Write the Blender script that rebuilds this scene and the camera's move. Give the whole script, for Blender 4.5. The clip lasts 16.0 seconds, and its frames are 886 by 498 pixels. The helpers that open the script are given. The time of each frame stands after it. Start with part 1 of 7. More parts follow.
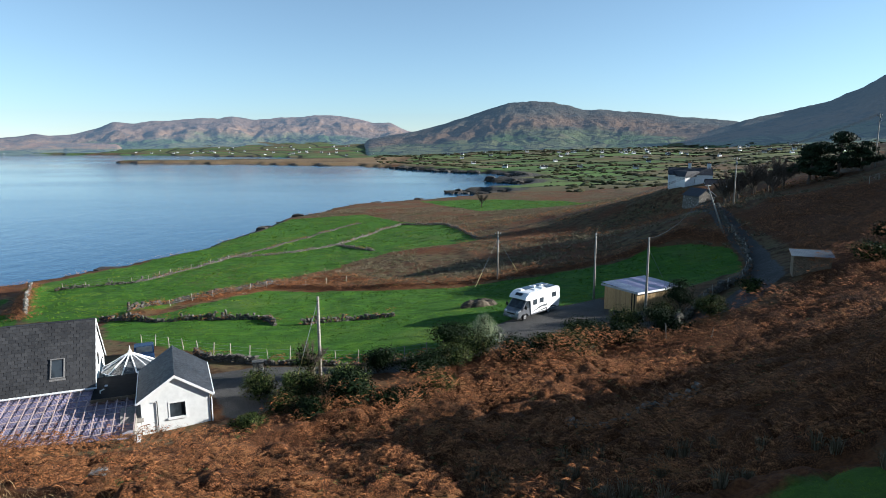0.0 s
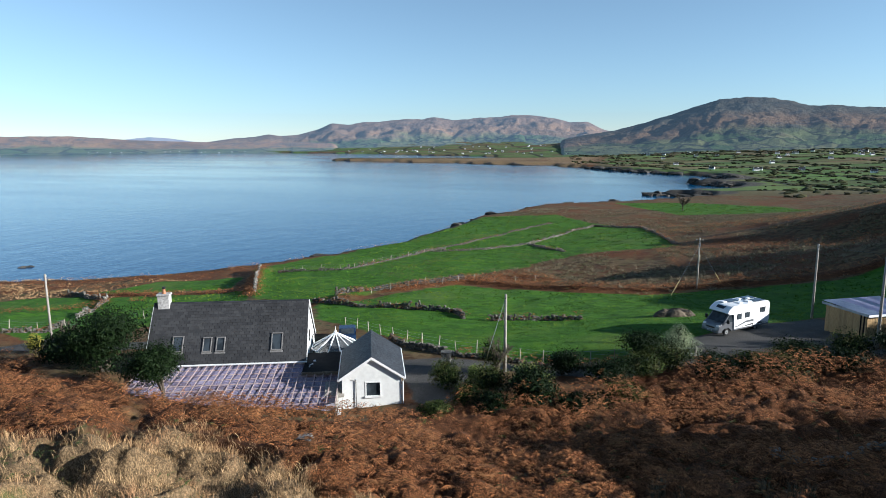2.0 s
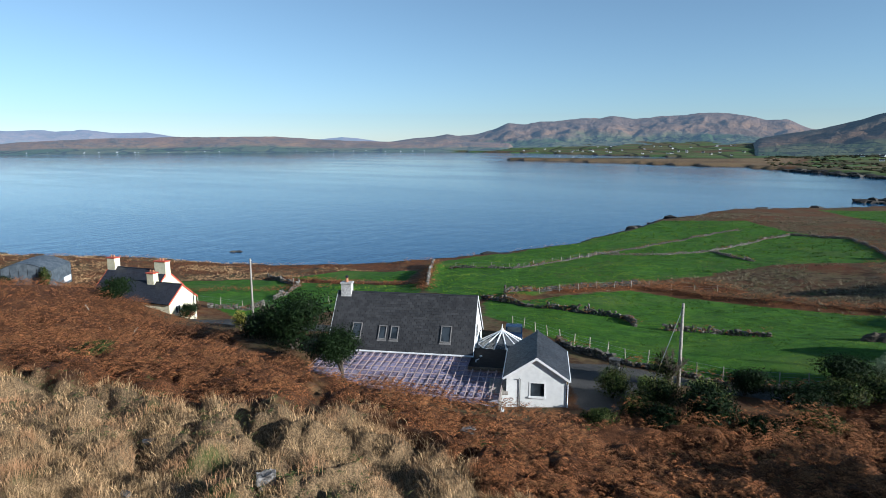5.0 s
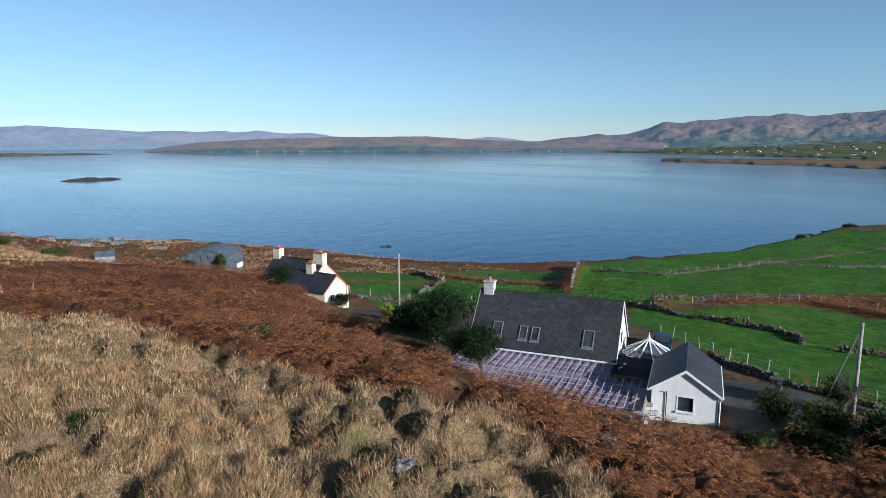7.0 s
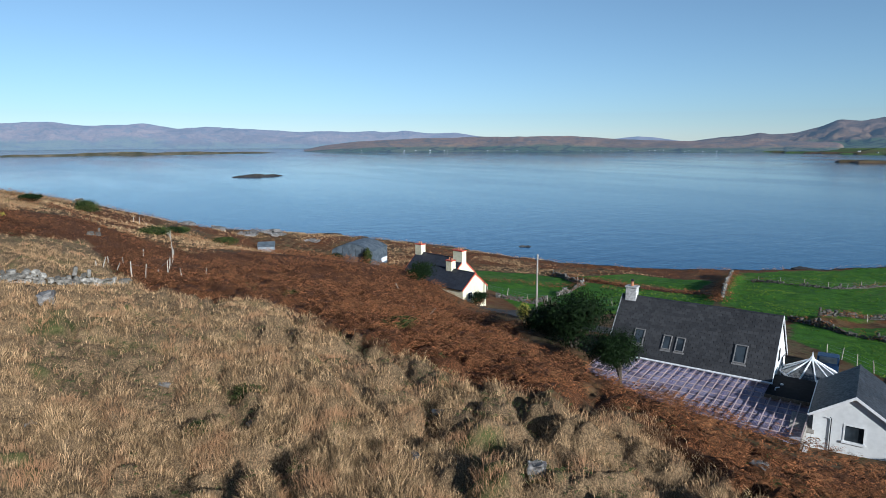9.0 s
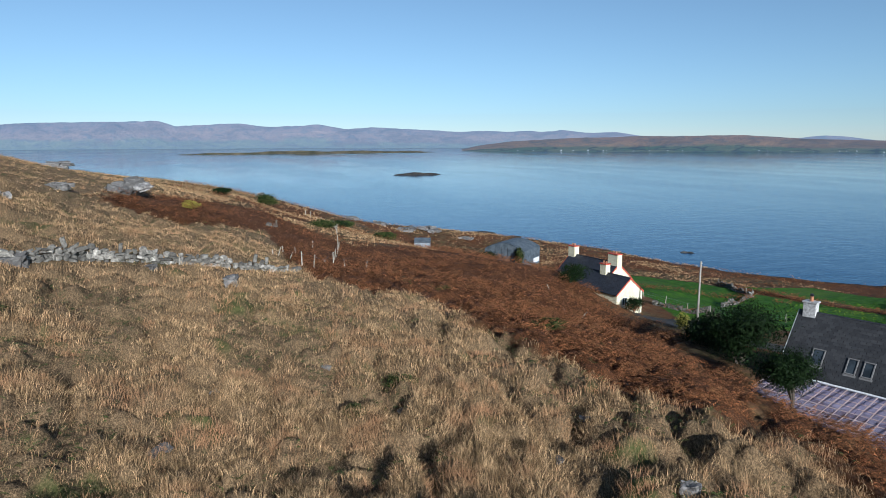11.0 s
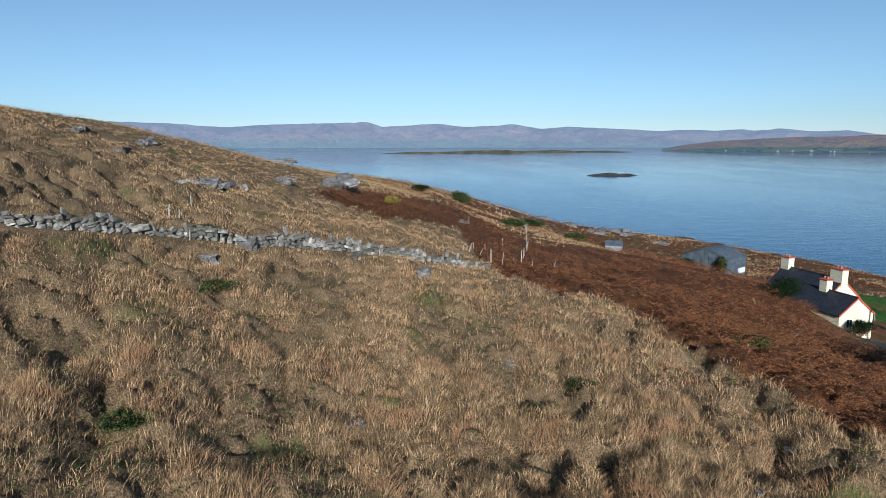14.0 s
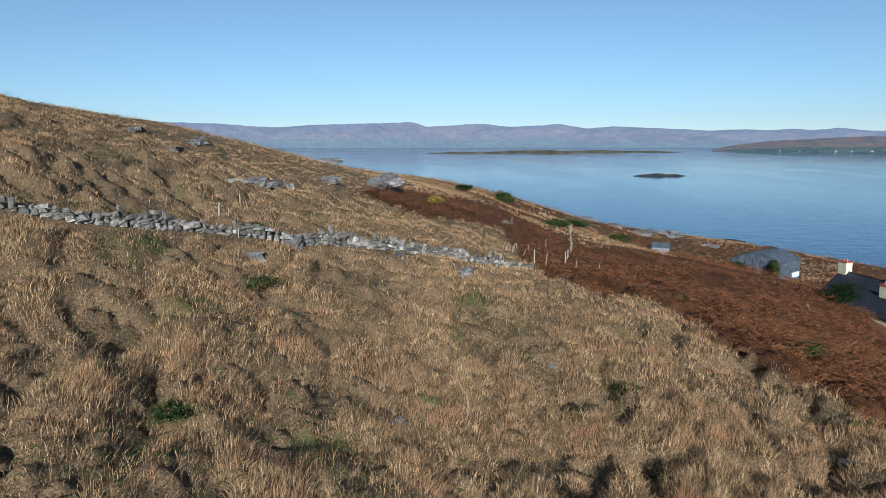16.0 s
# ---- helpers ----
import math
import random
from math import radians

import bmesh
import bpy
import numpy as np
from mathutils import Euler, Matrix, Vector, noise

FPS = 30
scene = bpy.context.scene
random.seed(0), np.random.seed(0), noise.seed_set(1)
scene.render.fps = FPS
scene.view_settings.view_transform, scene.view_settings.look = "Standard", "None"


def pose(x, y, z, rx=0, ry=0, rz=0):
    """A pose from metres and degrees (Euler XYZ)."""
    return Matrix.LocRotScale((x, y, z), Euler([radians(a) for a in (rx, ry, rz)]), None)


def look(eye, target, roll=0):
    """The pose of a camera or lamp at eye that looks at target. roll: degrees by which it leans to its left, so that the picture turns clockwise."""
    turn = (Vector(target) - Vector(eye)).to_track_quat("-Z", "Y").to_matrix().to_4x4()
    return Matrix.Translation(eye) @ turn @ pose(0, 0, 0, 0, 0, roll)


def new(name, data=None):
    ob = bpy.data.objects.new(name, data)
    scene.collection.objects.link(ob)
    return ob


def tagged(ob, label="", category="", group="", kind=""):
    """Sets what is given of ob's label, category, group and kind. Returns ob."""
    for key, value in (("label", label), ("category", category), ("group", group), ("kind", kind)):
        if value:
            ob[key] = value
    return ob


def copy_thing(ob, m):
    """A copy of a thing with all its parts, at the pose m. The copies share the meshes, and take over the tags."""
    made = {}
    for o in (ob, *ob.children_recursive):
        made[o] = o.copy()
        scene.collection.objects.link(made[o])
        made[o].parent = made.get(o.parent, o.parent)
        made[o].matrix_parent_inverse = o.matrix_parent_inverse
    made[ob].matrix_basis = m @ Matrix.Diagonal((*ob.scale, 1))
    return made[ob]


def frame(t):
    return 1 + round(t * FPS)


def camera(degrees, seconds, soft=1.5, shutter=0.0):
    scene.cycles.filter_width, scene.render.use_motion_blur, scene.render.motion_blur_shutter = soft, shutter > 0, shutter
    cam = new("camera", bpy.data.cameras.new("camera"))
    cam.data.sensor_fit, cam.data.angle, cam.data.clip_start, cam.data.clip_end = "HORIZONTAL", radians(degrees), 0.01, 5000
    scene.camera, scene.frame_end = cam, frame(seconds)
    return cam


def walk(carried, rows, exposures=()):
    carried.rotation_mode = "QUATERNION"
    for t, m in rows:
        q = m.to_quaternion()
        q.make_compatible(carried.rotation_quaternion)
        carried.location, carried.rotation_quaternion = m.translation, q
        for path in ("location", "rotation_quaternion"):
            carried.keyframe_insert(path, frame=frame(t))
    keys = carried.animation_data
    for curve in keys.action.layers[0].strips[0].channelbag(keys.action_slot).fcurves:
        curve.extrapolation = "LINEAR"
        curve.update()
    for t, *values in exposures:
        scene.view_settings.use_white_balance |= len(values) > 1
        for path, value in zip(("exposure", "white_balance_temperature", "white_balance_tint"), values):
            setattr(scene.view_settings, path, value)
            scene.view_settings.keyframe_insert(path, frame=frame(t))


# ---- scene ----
# ---------------------------------------------------------------- camera: a hovering drone that turns to its left
cam = camera(69.6, 16.0, soft=0.6)
EYE_Z = 40.0
YAWS = {0.0: 0.0, 0.5: 1.85, 1.0: 5.99, 1.5: 11.81, 2.0: 17.20, 2.5: 19.02, 3.0: 19.99, 3.5: 22.19, 4.0: 25.62,
        6.5: 42.49, 7.0: 45.69, 7.5: 48.84, 8.0: 51.86, 8.5: 54.87, 9.0: 58.31, 11.5: 75.26, 12.0: 78.16,
        12.5: 80.89, 13.0: 83.82, 13.5: 86.70, 14.0: 89.20, 14.5: 90.91, 15.0: 91.87, 15.5: 92.54, 16.0: 93.11}
walk(cam, [(t, pose(0, 0, EYE_Z, 90 - 9.58, 0.126, yaw)) for t, yaw in YAWS.items()],
     exposures=[(0.0, 1.22, 5600, 10), (4.0, 0.90, 5400, 10), (9.0, 0.54, 5200, 10), (16.0, 0.42, 5200, 10)])

# ---------------------------------------------------------------- light: clear low winter sun and a clean sky
SUN_AZ, SUN_EL = 88.0, 18.0          # degrees clockwise from +y, and above the horizon
world = bpy.data.worlds.new("clear_sky")
scene.world = world
world.use_nodes = True
wn = world.node_tree.nodes
sky = wn.new("ShaderNodeTexSky")
sky.sky_type, sky.sun_disc = "NISHITA", False
sky.sun_elevation, sky.sun_rotation = radians(SUN_EL), radians(SUN_AZ)
sky.altitude, sky.air_density, sky.dust_density, sky.ozone_density = 50, 0.85, 0.0, 3.6
wn["Background"].inputs["Strength"].default_value = 0.066
soften = wn.new("ShaderNodeHueSaturation")      # clean cool air: a paler, less yellow horizon
soften.inputs["Saturation"].default_value = 0.74
soften.inputs["Hue"].default_value = 0.488
tone = wn.new("ShaderNodeMix")
tone.data_type, tone.blend_type = "RGBA", "MULTIPLY"
tone.inputs[0].default_value, tone.inputs[7].default_value = 1.0, (0.965, 1.0, 0.965, 1)
world.node_tree.links.new(sky.outputs[0], soften.inputs["Color"])
world.node_tree.links.new(soften.outputs[0], tone.inputs[6])
world.node_tree.links.new(tone.outputs[2], wn["Background"].inputs["Color"])
sun = new("sun", bpy.data.lights.new("sun", "SUN"))
sun.data.energy, sun.data.angle, sun.data.color = 5.0, radians(0.53), (1.0, 0.90, 0.74)
SUN_DIR = Vector((math.sin(radians(SUN_AZ)) * math.cos(radians(SUN_EL)), math.cos(radians(SUN_AZ)) * math.cos(radians(SUN_EL)), math.sin(radians(SUN_EL))))
sun.matrix_world = look(SUN_DIR * 300, (0, 0, 0))
# ---------------------------------------------------------------- lie of the land (plain functions of the plan)
_rng = np.random.default_rng(11)
_LAT = _rng.random((256, 256))


def vnoise(x, y):
    """Smooth value noise in 0..1 on a wrapped lattice."""
    xi, yi = np.floor(x).astype(int), np.floor(y).astype(int)
    fx, fy = x - xi, y - yi
    fx, fy = fx * fx * (3 - 2 * fx), fy * fy * (3 - 2 * fy)
    a, b = _LAT[xi % 256, yi % 256], _LAT[(xi + 1) % 256, yi % 256]
    c, d = _LAT[xi % 256, (yi + 1) % 256], _LAT[(xi + 1) % 256, (yi + 1) % 256]
    return (a * (1 - fx) + b * fx) * (1 - fy) + (c * (1 - fx) + d * fx) * fy


def fbm(x, y, octaves=4, gain=0.5):
    total, amp, norm = 0.0, 1.0, 0.0
    for k in range(octaves):
        total = total + amp * vnoise(x * 2 ** k + 17.3 * k, y * 2 ** k + 9.1 * k)
        norm += amp
        amp *= gain
    return total / norm


def ridged(x, y, octaves=5):
    total, amp, norm = 0.0, 1.0, 0.0
    for k in range(octaves):
        total = total + amp * (1 - np.abs(2 * vnoise(x * 2 ** k + 5.7 * k, y * 2 ** k + 3.3 * k) - 1))
        norm += amp
        amp *= 0.5
    return total / norm


def smooth(a, b, x):
    t = np.clip((x - a) / (b - a), 0, 1)
    return t * t * (3 - 2 * t)


def signed(poly, x, y, closed=True):
    """Distance to a polygon's outline, positive inside."""
    x, y = np.asarray(x, float), np.asarray(y, float)
    best, inside = np.full(x.shape, 1e9), np.zeros(x.shape, bool)
    n = len(poly)
    for i in range(n if closed else n - 1):
        (ax, ay), (bx, by) = poly[i], poly[(i + 1) % n]
        dx, dy = bx - ax, by - ay
        t = np.clip(((x - ax) * dx + (y - ay) * dy) / (dx * dx + dy * dy + 1e-9), 0, 1)
        best = np.minimum(best, np.hypot(x - ax - t * dx, y - ay - t * dy))
        if closed:
            cut = (ay > y) != (by > y)
            inside ^= cut & (x < ax + (y - ay) * dx / (dy if dy else 1e-9))
    return np.where(inside, best, -best) if closed else -best


# spot heights, metres above the sea
HOME = [(-17, 38, 21.4), (-30, 46, 21.0), (-38, 36, 22.5), (-10, 49, 21.3), (9, 66, 21.1), (12, 70, 21.2), (19, 72, 21.0), (20, 64, 21.8),
        (-7, 53, 20.6), (-24, 57, 20.2), (-52, 40, 20.6), (-62, 52, 18.6), (-74, 52, 16.4), (-2, 60, 20.7), (30, 76, 22.6)]
FIELDS = [(-33, 79, 17.6), (-12, 73, 18.8), (9, 110, 15.8), (-20, 171, 10.5), (10, 170, 13), (28, 145, 17), (55, 170, 20), (-84, 125, 10),
          (-76, 175, 7.5), (-71, 209, 7), (-68, 246, 6), (-66, 292, 5), (-48, 362, 4.5), (-8, 396, 5), (50, 300, 9), (0, 250, 8), (-60, 100, 13.5)]
# knoll at (41, 33) and out-of-view hills beyond are added to shade this slope
EAST = [(45, 100, 24.6), (38, 79, 23.8), (54, 118, 28), (64, 179, 26.2), (37, 62, 26.6), (14, 18, 28.6), (29, 41, 26.8), (48, 70, 29.4), (79, 115, 33.9),
        (11, 38, 22.9), (0, 24, 26.0), (45, 14, 35), (41, 33, 41.0), (46, 47, 29.5), (62, 50, 32), (82, 52, 36), (110, 62, 46), (112, 84, 51), (150, 105, 64), (110, 10, 50), (160, 20, 66), (90, 200, 26), (120, 180, 36), (100, 330, 12), (160, 190, 46), (145, 160, 44), (185, 225, 46), (230, 190, 54), (250, 260, 48), (230, 140, 58)]
WEST = [(-16, 21, 27.2), (-16, 14, 27.8), (-25, 3, 27.8), (-44, 7, 28.6), (-89, 14, 24.8), (-60, 4, 28.2), (-51, -9, 31.6), (-41, -19, 34.3),
        (-99, -47, 42.5), (-118, -40, 37.8), (-146, -33, 34.4), (-169, -15, 30.6), (-180, 6, 25), (-183, 29, 18.4), (-181, 57, 13.6), (-60, -45, 44.0),
        (-76, -48, 43.4), (-15, -12, 31), (-22, -18, 32.6), (-33, -26, 36.8), (-123, 56, 13.4), (-158, 47, 12), (-54, 26, 24.0), (-122, 102, 9)]
ROUND = [(-97, 117, 9.2), (-147, 95, 9), (-170, 76, 10.5), (0, 0, 29.5), (0, -60, 52), (50, -60, 60), (-60, -95, 51.5), (20, -15, 36), (-150, -110, 43), (-215, -30, 20),
         (-215, 30, 10), (-77, 53, 16.2), (-30, 27, 25.2), (-110, -10, 32.5),
         (-28.8, 35.2, 21.4), (-23.5, 34.8, 21.7), (-34, 34, 22.2), (-26, 32, 23.2), (-84, 45, 20.0), (-77, 46.8, 19.0), (-70, 45, 18.6), (-89, 44, 20.4)]
SPOTS = np.array(HOME + FIELDS + EAST + WEST + ROUND, float)


def _kernel(d2):
    return 0.5 * d2 * np.log(d2 + 1e-9)


def _fit_spots():
    p = SPOTS[:, :2] / 100
    n = len(p)
    k = _kernel(((p[:, None] - p[None]) ** 2).sum(-1)) + np.eye(n) * 2e-4
    q = np.hstack([np.ones((n, 1)), p])
    m = np.block([[k, q], [q.T, np.zeros((3, 3))]])
    return np.linalg.solve(m, np.concatenate([SPOTS[:, 2], np.zeros(3)]))


_W = _fit_spots()


def home_height(x, y):
    x, y = np.asarray(x, float) / 100, np.asarray(y, float) / 100
    z = _W[-3] + _W[-2] * x + _W[-1] * y
    for (px, py, _), w in zip(SPOTS, _W[:-3]):
        z = z + w * _kernel((x - px / 100) ** 2 + (y - py / 100) ** 2)
    return z


# the old wall across the western hillside
WEST_WALL = [(-32.6, -25.5), (-34.5, -22.6), (-40.2, -19.4), (-43.2, -17), (-44.9, -15), (-45.5, -13.5), (-48.3, -11.2), (-51, -7.2), (-54.6, -2.2), (-56.6, 1.7), (-58.8, 4.9)]

# the shore, from the west point round the bay to the far head
COAST = [(-900, -900), (-330, -330), (-262, -120), (-238, -20), (-222, 40), (-200, 84), (-168, 106), (-142, 112), (-118, 124), (-101, 138), (-93, 150), (-87, 172),
         (-79, 205), (-78, 232), (-74, 262), (-76, 296), (-66, 318), (-63, 344), (-52, 373), (-30, 390), (-10, 412), (4, 430), (52, 470), (26, 496), (8, 500), (34, 520),
         (62, 540), (84, 600), (42, 640), (92, 690), (80, 780), (14, 842), (-72, 975), (-150, 1046), (-128, 1085), (-210, 1080), (-394, 1170), (-560, 1215), (-676, 1262), (-600, 1330),
         (-330, 1420), (-360, 1650), (-900, 1950), (-1480, 2190), (-2200, 2500), (-2600, 4600), (4800, 4800), (4800, -4800), (-900, -4800)]

HEDGE_BANKS = [[(-31, 113), (-8, 108), (9, 110), (28, 108), (42, 112), (46, 100)], [(-44, 87), (-42, 94), (-38, 100), (-31, 113), (-25, 122), (-16, 122)], [(-65, 96), (-79, 118), (-86, 132)],
               [(-95, 133), (-88.5, 160), (-79, 202), (-75, 246), (-73, 290), (-60, 345), (-22, 394)], [(-170, 88), (-140, 105), (-115, 116), (-98, 130)],
               [(-104, 98), (-86, 96), (-70, 101), (-62, 91)], [(-106, 63), (-95, 80), (-86, 92)]]


def mounds(x, y):
    """Rounded hummocks parted by sharp creases, 0 in a crease to about 1."""
    wx, wy = x + 0.5 * vnoise(x / 0.8, y / 0.8 + 9), y + 0.5 * vnoise(x / 0.8 + 30, y / 0.8)
    return np.clip(1.7 * np.abs(2 * vnoise(wx / 1.9 + 5, wy / 1.9) - 1), 0, 1) ** 0.7


def tussock_lift(x, y):
    tall = 0.65 + 0.5 * smooth(-34, -22, x) * smooth(0, 6, y) * smooth(23, 19, y) + 0.35 * smooth(0.45, 0.6, fbm(x / 8 + 4, y / 8, 2))
    return tall * 1.05 * (mounds(x, y) - 0.75) + 0.45 * (np.abs(2 * vnoise(x / 0.8, y / 0.8) - 1) - 0.35) + 0.6 * (fbm(x / 5 + 5, y / 5, 2) - 0.5)


def land(x, y):
    """Height of the bare ground, below zero under the sea."""
    x, y = np.asarray(x, float), np.asarray(y, float)
    r = np.hypot(x, y)
    wob = 9 * (fbm(x / 40, y / 40, 4) - 0.5) + 60 * (fbm(x / 160 + 7, y / 160, 4) - 0.5) * smooth(420, 900, r)
    s = signed(COAST, x, y) + wob
    near = home_height(np.clip(x, -330, 260), np.clip(y, -160, 420))
    far = 4 + 0.026 * np.clip(s - 40, 0, 4000) * smooth(0, 500, s) + 9 * (fbm(x / 260, y / 260, 3) - 0.5) * smooth(20, 300, s) + smooth(200, 1500, x - 0.16 * y) * 60
    south = smooth(60, -120, y) * smooth(0, 200, r)
    k = smooth(330, 620, r) * (1 - south)
    z = near * (1 - k) + far * k
    z = z + (fbm(x / 11, y / 11, 3) - 0.5) * 0.9 * smooth(24, 45, signed(YARD, x, y) * -1 + 22) + (fbm(x / 60, y / 60, 3) - 0.5) * 2.0 * smooth(120, 320, r)
    z = z + (fbm(x / 3.2 + 8, y / 4.5, 3) - 0.5) * 0.5 * smooth(56, 66, y + 0.2 * np.abs(x + 10)) * smooth(-2, -8, signed(YARD, x, y)) * smooth(320, 200, r)
    z = z + 2.6 * (fbm(x / 9 + 60, y / 9 + 31, 2) - 0.5) * smooth(-4, 5, x) * smooth(60, 48, y + 0.1 * x) * smooth(12, 24, y)
    rough = smooth(26, 22, signed(YARD, x, y) * 1.0 + 26) * smooth(110, 60, r) * smooth(62, 52, y + 0.25 * np.abs(x))
    rough = rough * smooth(1.5, -1.5, signed(PASTURE["moss"], x, y))
    rough = rough * smooth(7, 13, r) * (0.12 + 0.88 * smooth(-0.8, -2.6, signed(WEST_WALL, x, y, False)))
    z = z + rough * tussock_lift(x, y)
    for bank in HEDGE_BANKS[:3]:
        z = z + 0.75 * np.exp(-(signed(bank, x, y, False) / 1.5) ** 2) * (0.5 + fbm(x / 5, y / 5, 2))
    z = z - 1.7 * np.exp(-((x + 7.0) ** 2 + (y - 31.5) ** 2) / 16.0) + 0.9 * np.exp(-((x - 0.0) ** 2 + (y - 32.5) ** 2) / 9.0)
    z = np.clip(z, 1.2, 120)
    cliff = smooth(-2.5, 3.0 + 8 * fbm(x / 15, y / 15, 2) * smooth(420, 600, r), s)
    return -4 + (z + 4) * cliff


YARD = [(-44, 54), (-34, 62), (-10, 62), (8, 76), (20, 80), (30, 72), (24, 60), (4, 56), (-10, 44), (-12, 36), (-24, 32), (-40, 34)]
# ---------------------------------------------------------------- materials
class Graph:
    """Small helper to wire a procedural material."""

    def __init__(self, name, rough=0.8, metal=0.0, spec=0.3):
        self.mat = bpy.data.materials.new(name)
        self.mat.use_nodes = True
        self.tree = self.mat.node_tree
        self.bsdf = self.tree.nodes["Principled BSDF"]
        self.bsdf.inputs["Roughness"].default_value = rough
        self.bsdf.inputs["Metallic"].default_value = metal
        self.bsdf.inputs["Specular IOR Level"].default_value = spec
        self.pos = None

    def node(self, kind, **sets):
        n = self.tree.nodes.new(kind)
        for key, value in sets.items():
            setattr(n, key, value)
        return n

    def link(self, a, b):
        self.tree.links.new(a, b)

    def put(self, socket, value):
        if hasattr(value, "is_linked"):
            self.link(value, socket)
        elif isinstance(value, (tuple, list)) and len(value) == 3 and socket.type == "RGBA":
            socket.default_value = (*value, 1)
        else:
            socket.default_value = value

    def place(self, scale=(1, 1, 1), local=False):
        if local:
            src = self.node("ShaderNodeTexCoord").outputs["Object"]
        else:
            src = self.node("ShaderNodeNewGeometry").outputs["Position"]
        m = self.node("ShaderNodeMapping")
        m.inputs["Scale"].default_value = scale
        self.link(src, m.inputs["Vector"])
        return m.outputs[0]

    def noise(self, scale, detail=4, rough=0.55, at=None, distort=0.0):
        n = self.node("ShaderNodeTexNoise")
        n.inputs["Scale"].default_value, n.inputs["Detail"].default_value = scale, detail
        n.inputs["Roughness"].default_value, n.inputs["Distortion"].default_value = rough, distort
        self.link(at or self.place(), n.inputs["Vector"])
        return n.outputs["Fac"]

    def voronoi(self, scale, at=None, feature="F1", out="Color", rand=1.0):
        n = self.node("ShaderNodeTexVoronoi", feature=feature)
        n.inputs["Scale"].default_value, n.inputs["Randomness"].default_value = scale, rand
        self.link(at or self.place(), n.inputs["Vector"])
        return n.outputs[out]

    def span(self, value, a, b, lo=0.0, hi=1.0):
        n = self.node("ShaderNodeMapRange", interpolation_type="SMOOTHSTEP")
        for i, v in enumerate((value, a, b, lo, hi)):
            self.put(n.inputs[i], v)
        return n.outputs[0]

    def mix(self, fac, a, b, how="MIX"):
        n = self.node("ShaderNodeMix", data_type="RGBA", blend_type=how)
        self.put(n.inputs[0], fac)
        self.put(n.inputs[6], a)
        self.put(n.inputs[7], b)
        return n.outputs[2]

    def math(self, op, a, b=0.0):
        n = self.node("ShaderNodeMath", operation=op)
        self.put(n.inputs[0], a)
        self.put(n.inputs[1], b)
        return n.outputs[0]

    def ramp(self, fac, stops):
        n = self.node("ShaderNodeValToRGB")
        els = n.color_ramp.elements
        while len(els) < len(stops):
            els.new(0.5)
        for el, (p, c) in zip(els, stops):
            el.position, el.color = p, (*c, 1)
        self.link(fac, n.inputs[0])
        return n.outputs[0]

    def attr(self, name):
        n = self.node("ShaderNodeAttribute", attribute_name=name)
        s = self.node("ShaderNodeSeparateColor")
        self.link(n.outputs["Color"], s.inputs[0])
        return s.outputs

    def colour(self, value):
        self.put(self.bsdf.inputs["Base Color"], value)
        return self

    def bump(self, height, strength=0.4, dist=0.05):
        n = self.node("ShaderNodeBump")
        n.inputs["Strength"].default_value, n.inputs["Distance"].default_value = strength, dist
        self.link(height, n.inputs["Height"])
        self.link(n.outputs[0], self.bsdf.inputs["Normal"])
        return self

    def random(self, island=False):
        if island:
            return self.node("ShaderNodeNewGeometry").outputs["Random Per Island"]
        return self.node("ShaderNodeObjectInfo").outputs["Random"]


def simple(name, c1, c2, scale=6.0, rough=0.8, metal=0.0, spec=0.3, bump=0.2, dist=0.01, vary=0.0):
    """Two tones of one surface at two scales, with a fine relief."""
    g = Graph(name, rough, metal, spec)
    a = g.noise(scale, 5)
    b = g.noise(scale * 0.13, 3)
    c = g.mix(g.span(a, 0.3, 0.7), c1, c2)
    c = g.mix(g.span(b, 0.35, 0.7, 0, 0.35), c, tuple(0.6 * v for v in c1))
    if vary:
        c = g.mix(g.span(g.random(), 0, 1, 0, vary), c, tuple(min(1, 1.7 * v) for v in c2))
    g.colour(c)
    if bump:
        g.bump(a, bump, dist)
    return g.mat


def leafy(name, dark, light, tint=None, rough=0.6, spec=0.35, size=1.5, clump=0.0):
    """Foliage whose leaves differ one from another, in clumps and in larger patches."""
    g = Graph(name, rough, 0, spec)
    c = g.mix(g.random(island=True), dark, light)
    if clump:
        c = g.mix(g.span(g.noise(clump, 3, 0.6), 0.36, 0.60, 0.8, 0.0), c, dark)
    if tint:
        c = g.mix(g.span(g.noise(size, 3), 0.45, 0.72), c, tint)
    g.colour(c)
    return g.mat


